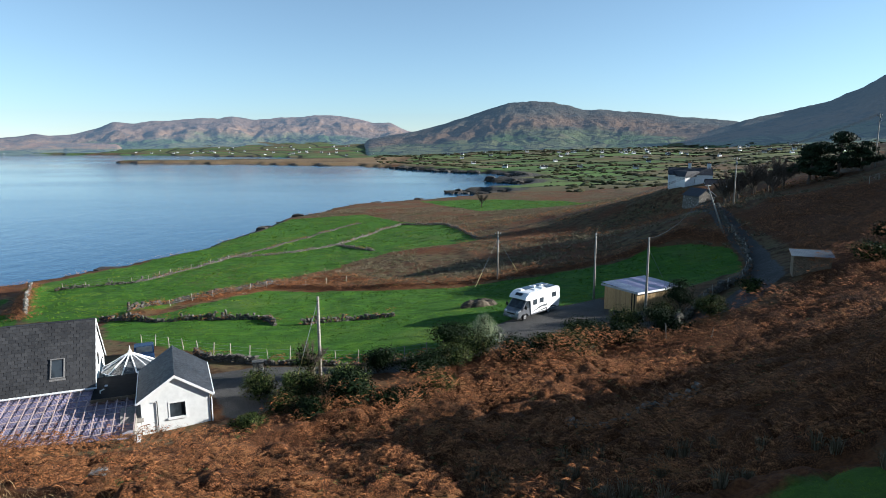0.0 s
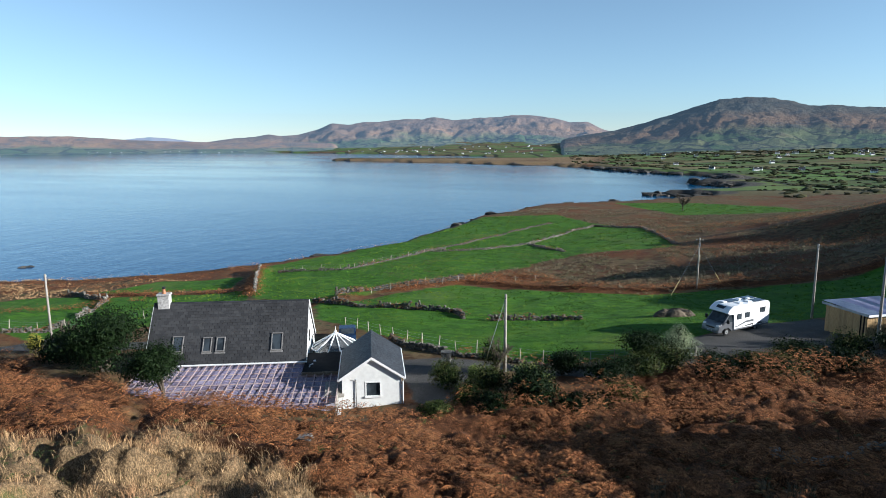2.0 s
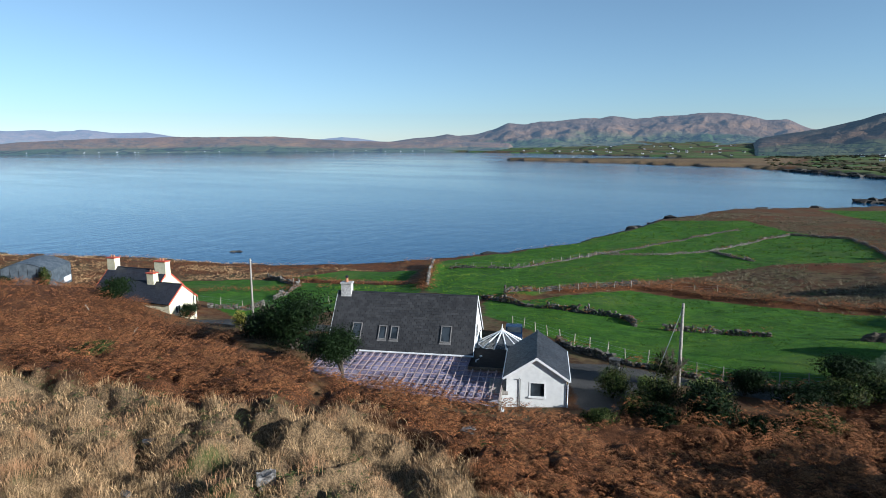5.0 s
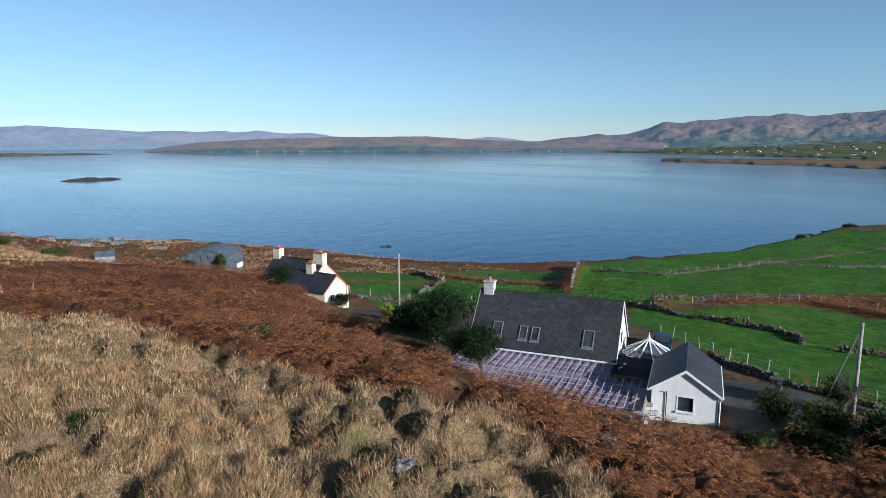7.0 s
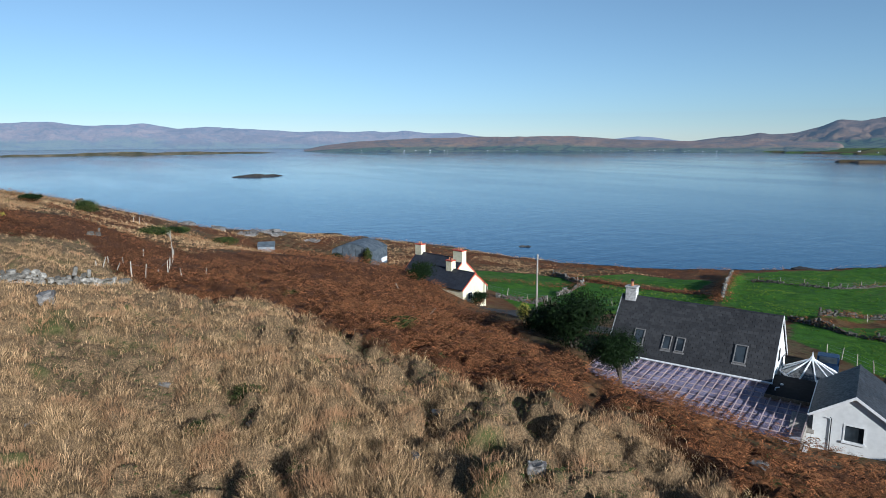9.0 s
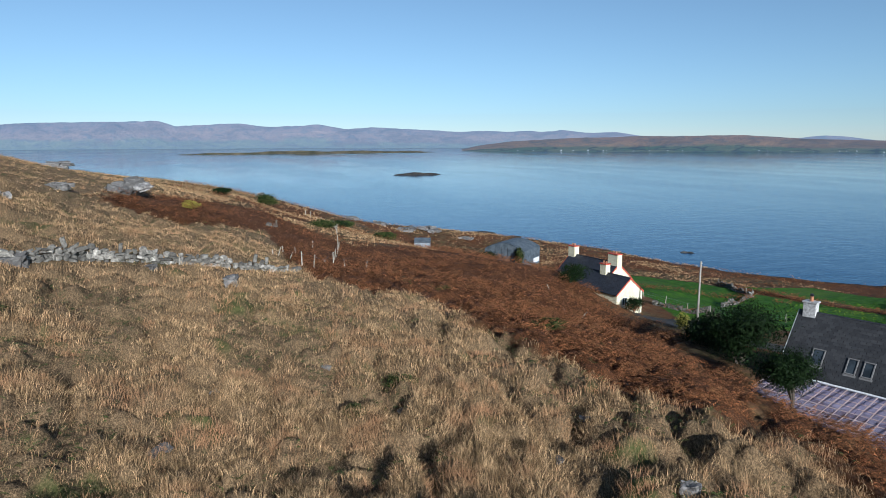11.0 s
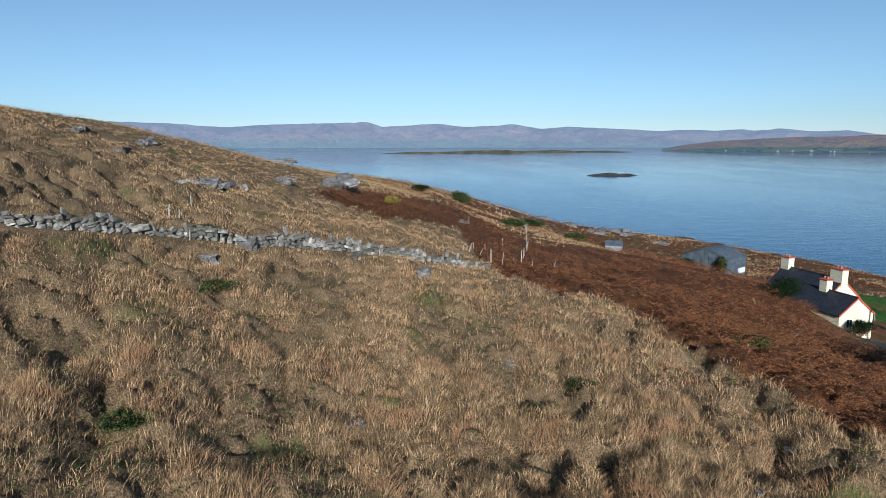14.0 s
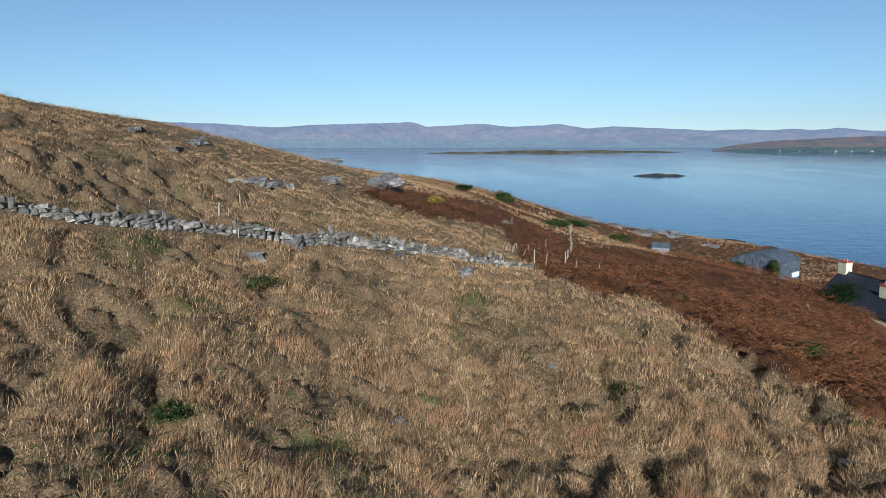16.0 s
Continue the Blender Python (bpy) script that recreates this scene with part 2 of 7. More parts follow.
def ground_material():
    g = Graph("ground_cover", 0.95, 0, 0.15)
    z1, z2 = g.attr("zone_a"), g.attr("zone_b")
    fine, mid, big = g.noise(5.0, 6, 0.65), g.noise(0.6, 5, 0.6), g.noise(0.06, 4)
    ragged = g.math("MULTIPLY", g.math("SUBTRACT", g.noise(0.35, 6, 0.7), 0.5), 0.9)

    def zone(s):
        return g.span(g.math("ADD", s, ragged), 0.38, 0.62)

    moor = g.ramp(mid, [(0.25, (0.020, 0.018, 0.008)), (0.42, (0.055, 0.032, 0.015)), (0.56, (0.13, 0.092, 0.046)), (0.72, (0.035, 0.052, 0.014))])
    moor = g.mix(g.span(big, 0.4, 0.65), moor, g.mix(g.span(fine, 0.3, 0.7), (0.06, 0.022, 0.010), (0.15, 0.06, 0.022)))
    streak = g.noise(1.0, 4, 0.6, g.place((0.12, 1.6, 1)))
    grass = g.ramp(g.math("ADD", g.math("MULTIPLY", mid, 0.55), g.math("MULTIPLY", fine, 0.45)),
                   [(0.3, (0.010, 0.038, 0.003)), (0.5, (0.050, 0.140, 0.008)), (0.70, (0.125, 0.232, 0.013))])
    grass = g.mix(g.span(streak, 0.45, 0.75, 0, 0.6), grass, (0.018, 0.062, 0.009))
    grass = g.mix(g.span(big, 0.5, 0.75, 0, 0.7), grass, (0.10, 0.15, 0.03))
    hair = g.noise(16.0, 7, 0.72, g.place((1, 1, 0.6)))
    brack = g.ramp(g.math("ADD", g.math("MULTIPLY", mid, 0.4), g.math("MULTIPLY", fine, 0.6)),
                   [(0.3, (0.012, 0.008, 0.004)), (0.55, (0.065, 0.028, 0.010)), (0.8, (0.18, 0.075, 0.026))])
    dry = g.ramp(g.math("ADD", g.math("MULTIPLY", mid, 0.6), g.math("MULTIPLY", fine, 0.4)),
                 [(0.25, (0.022, 0.021, 0.009)), (0.42, (0.065, 0.046, 0.024)), (0.6, (0.17, 0.115, 0.062)), (0.8, (0.27, 0.19, 0.105))])
    dry = g.mix(g.span(hair, 0.42, 0.62, 0.0, 0.85), g.mix(0.4, dry, (0.09, 0.060, 0.032)), g.mix(0.5, dry, (0.50, 0.34, 0.185)))
    brack = g.mix(g.span(hair, 0.45, 0.66, 0.0, 0.8), g.mix(0.4, brack, (0.024, 0.011, 0.005)), (0.34, 0.135, 0.052))
    grass = g.mix(g.span(hair, 0.4, 0.66, 0.35, 0.0), grass, (0.010, 0.030, 0.005))
    dry = g.mix(g.span(g.noise(0.25, 5, 0.6), 0.56, 0.70, 0, 0.8), dry, g.mix(fine, (0.035, 0.055, 0.012), (0.09, 0.11, 0.03)))
    gravel = g.mix(g.span(g.noise(28, 3), 0.35, 0.65), (0.04, 0.038, 0.036), (0.105, 0.10, 0.096))
    gravel = g.mix(g.span(mid, 0.45, 0.65, 0, 0.6), gravel, (0.05, 0.05, 0.045))
    rock = g.ramp(g.noise(0.7, 7, 0.7), [(0.3, (0.015, 0.014, 0.013)), (0.55, (0.06, 0.056, 0.05)), (0.8, (0.24, 0.22, 0.19))])
    alt = g.node("ShaderNodeSeparateXYZ")
    g.link(g.place(), alt.inputs[0])
    rock = g.mix(g.span(g.math("ADD", alt.outputs[2], g.math("MULTIPLY", mid, 2.0)), 2.2, 4.2, 1.0, 0.0), rock, g.mix(fine, (0.008, 0.008, 0.007), (0.028, 0.025, 0.020)))
    # lowland patchwork of small fields, parted by dark hedges
    turn = g.node("ShaderNodeVectorRotate", rotation_type="Z_AXIS")
    turn.inputs["Angle"].default_value = -0.35
    g.link(g.place((1.0, 1.0, 0.0)), turn.inputs["Vector"])
    pq = g.node("ShaderNodeSeparateXYZ")
    g.link(turn.outputs[0], pq.inputs[0])
    v = g.math("ADD", pq.outputs[1], g.math("MULTIPLY", g.math("SINE", g.math("DIVIDE", pq.outputs[0], 210.0)), 18.0))
    u = g.math("ADD", pq.outputs[0], g.math("MULTIPLY", g.math("SINE", g.math("DIVIDE", v, 170.0)), 25.0))
    u, v = g.math("DIVIDE", u, 105.0), g.math("DIVIDE", v, 64.0)
    cell = g.node("ShaderNodeCombineXYZ")
    g.link(g.math("FLOOR", u), cell.inputs[0])
    g.link(g.math("FLOOR", v), cell.inputs[1])
    white = g.node("ShaderNodeTexWhiteNoise", noise_dimensions="2D")
    g.link(cell.outputs[0], white.inputs["Vector"])
    sep = g.node("ShaderNodeSeparateColor")
    g.link(white.outputs["Color"], sep.inputs[0])
    edge = g.math("MINIMUM", g.math("PINGPONG", u, 0.5), g.math("PINGPONG", v, 0.5))
    low = g.ramp(sep.outputs[0], [(0.0, (0.050, 0.090, 0.024)), (0.35, (0.085, 0.150, 0.034)), (0.62, (0.11, 0.125, 0.045)), (0.8, (0.14, 0.11, 0.055)), (1.0, (0.060, 0.062, 0.026))])
    low = g.mix(g.span(g.noise(0.02, 5), 0.4, 0.7, 0, 0.55), low, (0.07, 0.06, 0.028))
    low = g.mix(g.span(edge, 0.03, 0.08, 1, 0), low, (0.016, 0.022, 0.010))
    upland = g.mix(g.span(g.noise(0.012, 6), 0.4, 0.62), (0.055, 0.05, 0.022), (0.12, 0.07, 0.035))
    low = g.mix(g.span(g.math("ADD", g.math("MULTIPLY", g.noise(0.004, 5), 1.0), 0.0), 0.50, 0.62), low, upland)
    c = g.mix(zone(z2[2]), moor, low)
    c = g.mix(zone(z1[0]), c, grass)
    c = g.mix(zone(z1[1]), c, brack)
    c = g.mix(zone(z1[2]), c, dry)
    c = g.mix(zone(z2[0]), c, gravel)
    c = g.mix(zone(z2[1]), c, rock)
    g.colour(c)
    h = g.math("ADD", g.math("ADD", g.math("MULTIPLY", mid, 0.6), g.math("MULTIPLY", fine, 0.3)), g.math("MULTIPLY", hair, 0.16))
    g.bump(h, 0.75, 0.4)
    return g.mat


def sea_material():
    """Deep clear water: wind ripples near the shore, long calm streaks farther out."""
    g = Graph("sea_water", 0.08, 0, 0.5)
    g.bsdf.inputs["IOR"].default_value = 1.28
    patch = g.noise(0.004, 4, 0.6, g.place((0.5, 1.6, 1)))
    g.colour(g.mix(g.span(patch, 0.35, 0.65), (0.002, 0.052, 0.135), (0.003, 0.066, 0.160)))
    g.put(g.bsdf.inputs["Roughness"], g.span(patch, 0.35, 0.65, 0.06, 0.13))
    small = g.noise(0.75, 5, 0.6, g.place((0.8, 0.8, 1.0)))
    swell = g.noise(0.11, 5, 0.6, g.place((1.2, 0.6, 1.0)))
    h = g.math("ADD", g.math("MULTIPLY", small, 0.30), g.math("MULTIPLY", swell, 0.9))
    far = g.node("ShaderNodeVectorMath", operation="LENGTH")
    g.link(g.place(), far.inputs[0])
    calm = g.span(far.outputs["Value"], 120, 900, 1.0, 0.40)
    g.bump(g.math("MULTIPLY", h, calm), 0.42, 0.45)
    return g.mat


def hill_material(name, low, mid, high, rock, haze, glow, size=1.0, fields=0.0):
    """Far hills: grass low down, heather and bracken higher, bare rock; a blue emission stands in for haze."""
    g = Graph(name, 0.95, 0, 0.1)
    up = g.attr("rise")[0]
    n1, n2, n3 = g.noise(0.006 / size, 7, 0.65), g.noise(0.03 / size, 6, 0.7), g.noise(0.0018 / size, 4)
    c = g.mix(g.span(g.math("ADD", up, g.math("MULTIPLY", g.math("SUBTRACT", n1, 0.5), 0.9)), 0.22, 0.42), low, mid)
    c = g.mix(g.span(g.math("ADD", up, g.math("MULTIPLY", g.math("SUBTRACT", n3, 0.5), 1.1)), 0.55, 0.85), c, high)
    c = g.mix(g.span(n2, 0.48, 0.64, 0, 0.75), c, rock)
    c = g.mix(g.span(n1, 0.52, 0.62, 0, 0.6), c, tuple(0.45 * v for v in mid))
    if fields:
        cells = g.voronoi(0.011, g.place((1, 0.7, 0.0)), "F1", "Color", 0.8)
        sep = g.node("ShaderNodeSeparateColor")
        g.link(cells, sep.inputs[0])
        patch = g.mix(sep.outputs[0], (0.045, 0.075, 0.024), (0.105, 0.105, 0.045))
        edge = g.voronoi(0.011, g.place((1, 0.7, 0.0)), "DISTANCE_TO_EDGE", "Distance", 0.8)
        patch = g.mix(g.span(edge, 0.02, 0.07, 1, 0), patch, (0.02, 0.025, 0.012))
        c = g.mix(g.span(g.math("ADD", up, g.math("MULTIPLY", g.math("SUBTRACT", n1, 0.5), 0.5)), fields * 0.6, fields, 1, 0), c, patch)
    n4 = g.noise(0.14 / size, 6, 0.75)
    c = g.mix(g.span(n4, 0.5, 0.68, 0, 0.55), c, tuple(0.4 * v for v in rock))
    c = g.mix(g.span(n4, 0.28, 0.46, 0.3, 0), c, tuple(min(1, 1.5 * v) for v in mid))
    g.colour(c)
    g.bump(g.math("ADD", n2, g.math("MULTIPLY", n4, 0.35)), 1.0, 11.0 * size)
    # the whole hill glows faintly to imitate the hazy air in front
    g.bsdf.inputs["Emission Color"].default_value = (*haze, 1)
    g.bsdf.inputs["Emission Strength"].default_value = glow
    return g.mat
# ---------------------------------------------------------------- mesh helpers
def mesh_of(name, verts, faces, material=None, smooth_shade=False):
    """A mesh from an (n,3) array and an (m,k) array of face corners."""
    verts, faces = np.asarray(verts, np.float32), np.asarray(faces, np.int32)
    me = bpy.data.meshes.new(name)
    me.vertices.add(len(verts))
    me.vertices.foreach_set("co", verts.ravel())
    k = faces.shape[1]
    me.loops.add(faces.size)
    me.loops.foreach_set("vertex_index", faces.ravel())
    me.polygons.add(len(faces))
    me.polygons.foreach_set("loop_start", np.arange(0, faces.size, k, dtype=np.int32))
    me.polygons.foreach_set("use_smooth", np.full(len(faces), smooth_shade, bool))
    me.update(calc_edges=True)
    if material:
        me.materials.append(material)
    return me


def colours(me, name, rgb):
    a = me.color_attributes.new(name, "FLOAT_COLOR", "POINT")
    data = np.ones((len(rgb), 4), np.float32)
    data[:, :rgb.shape[1]] = rgb
    a.data.foreach_set("color", data.ravel())


def grid_faces(n, m, wrap=False):
    """Quads of an n by m lattice of points, point (i, j) being i * m + j."""
    i, j = np.meshgrid(np.arange(n if wrap else n - 1), np.arange(m - 1), indexing="ij")
    a, b = i * m + j, ((i + 1) % n) * m + j
    return np.stack([a, a + 1, b + 1, b], -1).reshape(-1, 4)


# ---------------------------------------------------------------- what grows where, in plan
PASTURE = {
    "seaward": [(-62, 90), (-71, 106), (-90, 134), (-85, 158), (-76, 194), (-72, 247), (-70, 290), (-37, 296), (-20, 269), (1, 245), (10, 177), (-14, 166), (-22, 151),
                (-30, 130), (-36, 125), (-40, 109), (-41, 91), (-46, 83)],
    "lawn": [(-44, 80), (-40, 87), (-31, 109), (-8, 105), (9, 106), (21, 106), (28, 104), (36, 109), (41, 104), (44, 94), (38, 79), (29, 75), (22, 80), (14, 71), (6.5, 61.5),
             (-1, 56), (-7, 54), (-15, 54.8), (-21, 57), (-31, 63), (-37, 67)],
    "far": [(-15, 383), (32, 380), (66, 346), (71, 288), (47, 298), (18, 300)],
    "moss": [(9, 16.5), (11.5, 21), (15.5, 22.5), (19, 18.5), (14, 13.5)],
    "bank": [(-104, 98), (-102, 116), (-84, 120), (-76, 104), (-95, 99)],
    "west": [(-106, 63), (-123, 83), (-111, 93), (-86, 96), (-70, 101), (-62, 90), (-52, 62), (-71, 58), (-84, 63)],
}
GRAVEL = {
    "barn_yard": [(-121.5, 56), (-112, 60), (-115, 66), (-124, 62.5)],
    "yard": [(5.7, 65), (9.6, 69), (19.5, 78), (23, 68), (20, 62), (11.5, 57), (6, 57.5), (0, 52), (-6.8, 50.4), (-13, 49.5), (-11.5, 44), (-13, 40.2), (-15, 41.4), (-17.5, 46), (-20, 51), (-17, 53), (-7, 52.6), (-1, 54.8)],
    "west_drive": [(-20, 51), (-34, 54), (-50, 50), (-60, 53), (-70, 53), (-70, 49), (-62, 46.5), (-50, 46), (-34, 50), (-20, 47)],
    "lane": [(61, 152), (50, 108), (46, 91), (42.3, 80), (36.5, 66.5), (30, 60.5), (20, 59.6), (20, 62.6), (28, 62.7), (33.4, 67.8), (39.6, 81), (43, 92), (47, 108), (58, 152)],
}
DRY = [(-8, 18), (-14, 21), (-18.5, 22.5), (-22, 20.5), (-27, 17.8), (-33.5, 16.6), (-40.5, 14.8), (-50, 14), (-51.5, 7), (-61.5, 5), (-76, 4), (-90, 3.5), (-78, -7), (-79, -15.5), (-99, -11),
       (-112, -2), (-150, 0), (-175, 10), (-240, -40), (-240, -120), (40, -120), (20, -10), (6, 8)]
BRACKEN_W = [(-22, 21.5), (-27, 17.8), (-34, 16.8), (-44, 14.8), (-51, 14), (-51, 6), (-61.5, 5), (-90, 3.6), (-78, -7), (-79, -15.5), (-99, -11), (-112, 4), (-102, 12), (-94, 16),
             (-103, 28), (-118, 41), (-108, 55), (-84, 57), (-76, 47), (-62, 44), (-50, 40), (-40, 32), (-30, 31)]
BRACKEN_E = [(-8, 18), (-16, 22.5), (-23, 24), (-30, 31), (-26, 34), (-17, 36), (-12, 42), (-2, 46), (8, 54), (20, 57), (30, 58), (38, 64), (44, 78), (48, 90), (52, 110), (60, 118), (78, 110), (70, 70),
             (50, 40), (36, 30), (20, 24), (8, 22)]
def cover(x, y):
    """Weights of pasture, bracken and dry grass, and of gravel, rock and lowland fields (0.5 at an edge)."""
    r = np.hypot(x, y)

    def soft(s, w):
        return np.clip(0.5 + s / w, 0, 1)

    pasture = np.max([soft(signed(p, x, y), 6 if k in ("far", "seaward") else 3) for k, p in PASTURE.items()], axis=0)
    gravel = np.max([soft(signed(p, x, y), 1.6) for p in GRAVEL.values()], axis=0)
    dry = soft(signed(DRY, x, y), 5)
    brack = np.maximum(soft(signed(BRACKEN_W, x, y), 4), soft(signed(BRACKEN_E, x, y), 4))
    bank = np.max([signed(b, x, y, False) for b in HEDGE_BANKS], axis=0)
    brack = np.maximum(brack, np.clip(1.0 + (bank + 1.3) / 2, 0, 1))
    coast = signed(COAST, x, y) + 9 * (fbm(x / 40, y / 40, 4) - 0.5)
    rock = np.clip(1 - (coast - 1.5) / (5 + 30 * smooth(350, 600, r) * smooth(1000, 700, r)), 0, 1)
    stony = smooth(0.62, 0.74, fbm(x / 9 + 3, y / 14, 4)) * smooth(-140, -170, x) * smooth(75, 40, y)
    rock = np.maximum(rock, 0.8 * stony)
    lowland = smooth(380, 520, r) * smooth(-60, 0, y)
    head = smooth(-20, -110, x) * smooth(850, 950, y) * (1 - smooth(1360, 1440, r))
    lowland = lowland * (1 - head)
    dry = np.maximum(dry, head * (0.35 + 0.5 * fbm(x / 90, y / 90, 3)))
    return np.stack([pasture * (1 - gravel), brack * (1 - pasture), dry], -1), np.stack([gravel, rock, lowland], -1)


def build_ground():
    az = np.concatenate([np.arange(-42, 138, 0.31), np.arange(138, 318, 3.0)])
    rad = np.concatenate([[0.0, 2.0], np.geomspace(4, 15, 14, endpoint=False), np.geomspace(15, 75, 190, endpoint=False), np.geomspace(75, 420, 120, endpoint=False), np.geomspace(420, 4900, 95)])
    a, r = np.meshgrid(np.radians(az), rad, indexing="ij")
    x, y = (-np.sin(a) * r).ravel(), (np.cos(a) * r).ravel()
    z = land(x, y)
    me = mesh_of("ground", np.stack([x, y, z], -1), grid_faces(len(az), len(rad), True)[:, ::-1], ground_material(), True)
    za, zb = cover(x, y)
    colours(me, "zone_a", za)
    colours(me, "zone_b", zb)
    return tagged(new("ground", me), "rough coastal hillside of pasture, bracken, dry grass and rocky shore", "ground", kind="structure")


build_ground()

ang = np.radians(np.arange(0, 360, 2.0))
ring = np.stack([np.cos(ang) * 4900, np.sin(ang) * 4900, 0 * ang], -1)
water_me = bpy.data.meshes.new("water")
water_me.from_pydata([tuple(v) for v in ring], [], [tuple(range(len(ring)))])
water_me.materials.append(sea_material())
tagged(new("water", water_me), "calm deep blue sea bay with fine ripples", "sea", kind="structure")


def build_range(name, label, r0, r1, z0, skyline, rough, material, step=0.12, gullies=7.0, seed=0.0, shape=1.25, back=1.2):
    """A range of hills: its crest follows (azimuth, elevation) seen from above the land; the flank falls to a foot at r0."""
    s_az = np.array([p[0] for p in skyline], float)
    s_el = np.array([p[1] for p in skyline], float)
    order = np.argsort(s_az)
    az = np.arange(s_az.min(), s_az.max() + 1e-6, step)
    el = np.interp(az, s_az[order], s_el[order])
    k = np.exp(-np.linspace(-2, 2, 7) ** 2)
    el = np.convolve(np.pad(el, 3, mode="edge"), k / k.sum(), "valid")
    s = np.concatenate([np.linspace(0, 1, 50), [1.05, 1.12, back]])
    a, q = np.meshgrid(az, s, indexing="ij")
    rr = r0 + (r1 - r0) * q
    foot = land(-np.sin(np.radians(az)) * r0, np.cos(np.radians(az)) * r0)[:, None] - 1.0
    z0 = np.where(foot > 0, foot, z0)
    crest = np.maximum(EYE_Z + r1 * np.tan(np.radians(el))[:, None] - z0, 1.0)
    prof = np.where(q <= 1, q ** shape, 1 - ((q - 1) / (back - 1)) ** 2 * 0.8)
    u = np.radians(a) * r1
    warp = fbm(u / (r1 * 0.05) + seed + 20, rr / (r1 * 0.08) + seed, 3) - 0.5
    gul = 0.75 * ridged((u + 0.45 * rr) / (r1 * 0.085) + warp + seed, (rr - 0.2 * u) / (r1 * 0.13) + warp + seed, 6) + 0.2 * ridged(u / (r1 * 0.022) + 1.5 * warp, rr / (r1 * 0.03) + seed, 4) - 0.55
    bulge = 0.8 * (fbm(u / (r1 * 0.12) + 3 + seed, rr / (r1 * 0.2) + seed, 4) - 0.5)
    hump = np.sin(np.clip(q, 0, 1) ** 1.6 * math.pi) ** 0.8
    z = z0 + crest * prof + hump * crest * (rough * gul + 0.5 * bulge) + (fbm(u / (r1 * 0.01), rr / (r1 * 0.01), 3) - 0.5) * crest * 0.035
    z = z + np.where(q > 0.98, (ridged(u / (r1 * 0.012) + seed, 0 * u + seed, 3) - 0.6) * crest * 0.03, 0)
    z[:, 0] = z0[:, 0] - 3
    ends = np.minimum(az - az.min(), az.max() - az)[:, None]
    z = z - np.where(z0 > 0, 60 * np.clip(1 - ends / 0.9, 0, 1) ** 2, 0)
    v = np.stack([-np.sin(np.radians(a)) * rr, np.cos(np.radians(a)) * rr, z], -1).reshape(-1, 3)
    me = mesh_of(name, v, grid_faces(len(az), len(s))[:, ::-1], material, True)
    rise = np.clip((z - z0) / np.maximum(crest, 1), 0, 1.2).ravel()
    colours(me, "rise", np.stack([rise, rise, rise], -1))
    return tagged(new(name, me), label, "hills", kind="structure")


# haze painted in as emission, strongest on the farthest range
HAZE_BLUE = (0.27, 0.42, 0.57)
m_far = hill_material("far_moor", (0.13, 0.13, 0.08), (0.19, 0.125, 0.095), (0.16, 0.11, 0.10), (0.09, 0.085, 0.085), HAZE_BLUE, 0.36, 2.0)
m_mid = hill_material("mid_moor", (0.10, 0.105, 0.05), (0.20, 0.122, 0.072), (0.155, 0.102, 0.075), (0.065, 0.060, 0.056), HAZE_BLUE, 0.13, 2.2, 0.30)
m_low = hill_material("shore_moor", (0.09, 0.12, 0.04), (0.20, 0.115, 0.055), (0.19, 0.105, 0.06), (0.08, 0.075, 0.065), HAZE_BLUE, 0.14, 2.0, 0.45)
m_near = hill_material("east_moor", (0.07, 0.072, 0.030), (0.115, 0.070, 0.040), (0.055, 0.050, 0.038), (0.024, 0.026, 0.027), HAZE_BLUE, 0.065, 1.6, 0.34)
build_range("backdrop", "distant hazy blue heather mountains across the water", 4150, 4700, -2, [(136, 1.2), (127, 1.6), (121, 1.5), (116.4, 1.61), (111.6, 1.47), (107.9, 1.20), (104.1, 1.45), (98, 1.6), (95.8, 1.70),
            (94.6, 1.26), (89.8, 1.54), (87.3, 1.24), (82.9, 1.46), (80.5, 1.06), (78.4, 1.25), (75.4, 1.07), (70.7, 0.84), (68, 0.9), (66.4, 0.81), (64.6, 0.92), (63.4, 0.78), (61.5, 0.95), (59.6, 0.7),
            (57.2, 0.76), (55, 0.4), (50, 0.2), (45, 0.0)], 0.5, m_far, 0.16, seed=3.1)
build_range("backdrop", "far hill behind the bay, tinted blue by painted haze", 4000, 4500, -2, [(46, -0.3), (44, 0.1), (42.6, 0.3), (41.4, 0.38), (40.2, 0.3), (38.5, 0.05), (36, -0.3)], 0.2, m_far, 0.1, seed=9.1)
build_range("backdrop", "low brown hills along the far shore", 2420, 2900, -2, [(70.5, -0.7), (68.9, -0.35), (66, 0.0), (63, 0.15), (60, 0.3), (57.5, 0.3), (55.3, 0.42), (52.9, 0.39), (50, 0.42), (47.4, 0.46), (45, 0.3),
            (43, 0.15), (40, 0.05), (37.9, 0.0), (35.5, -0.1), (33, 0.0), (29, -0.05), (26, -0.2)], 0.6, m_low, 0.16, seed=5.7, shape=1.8)
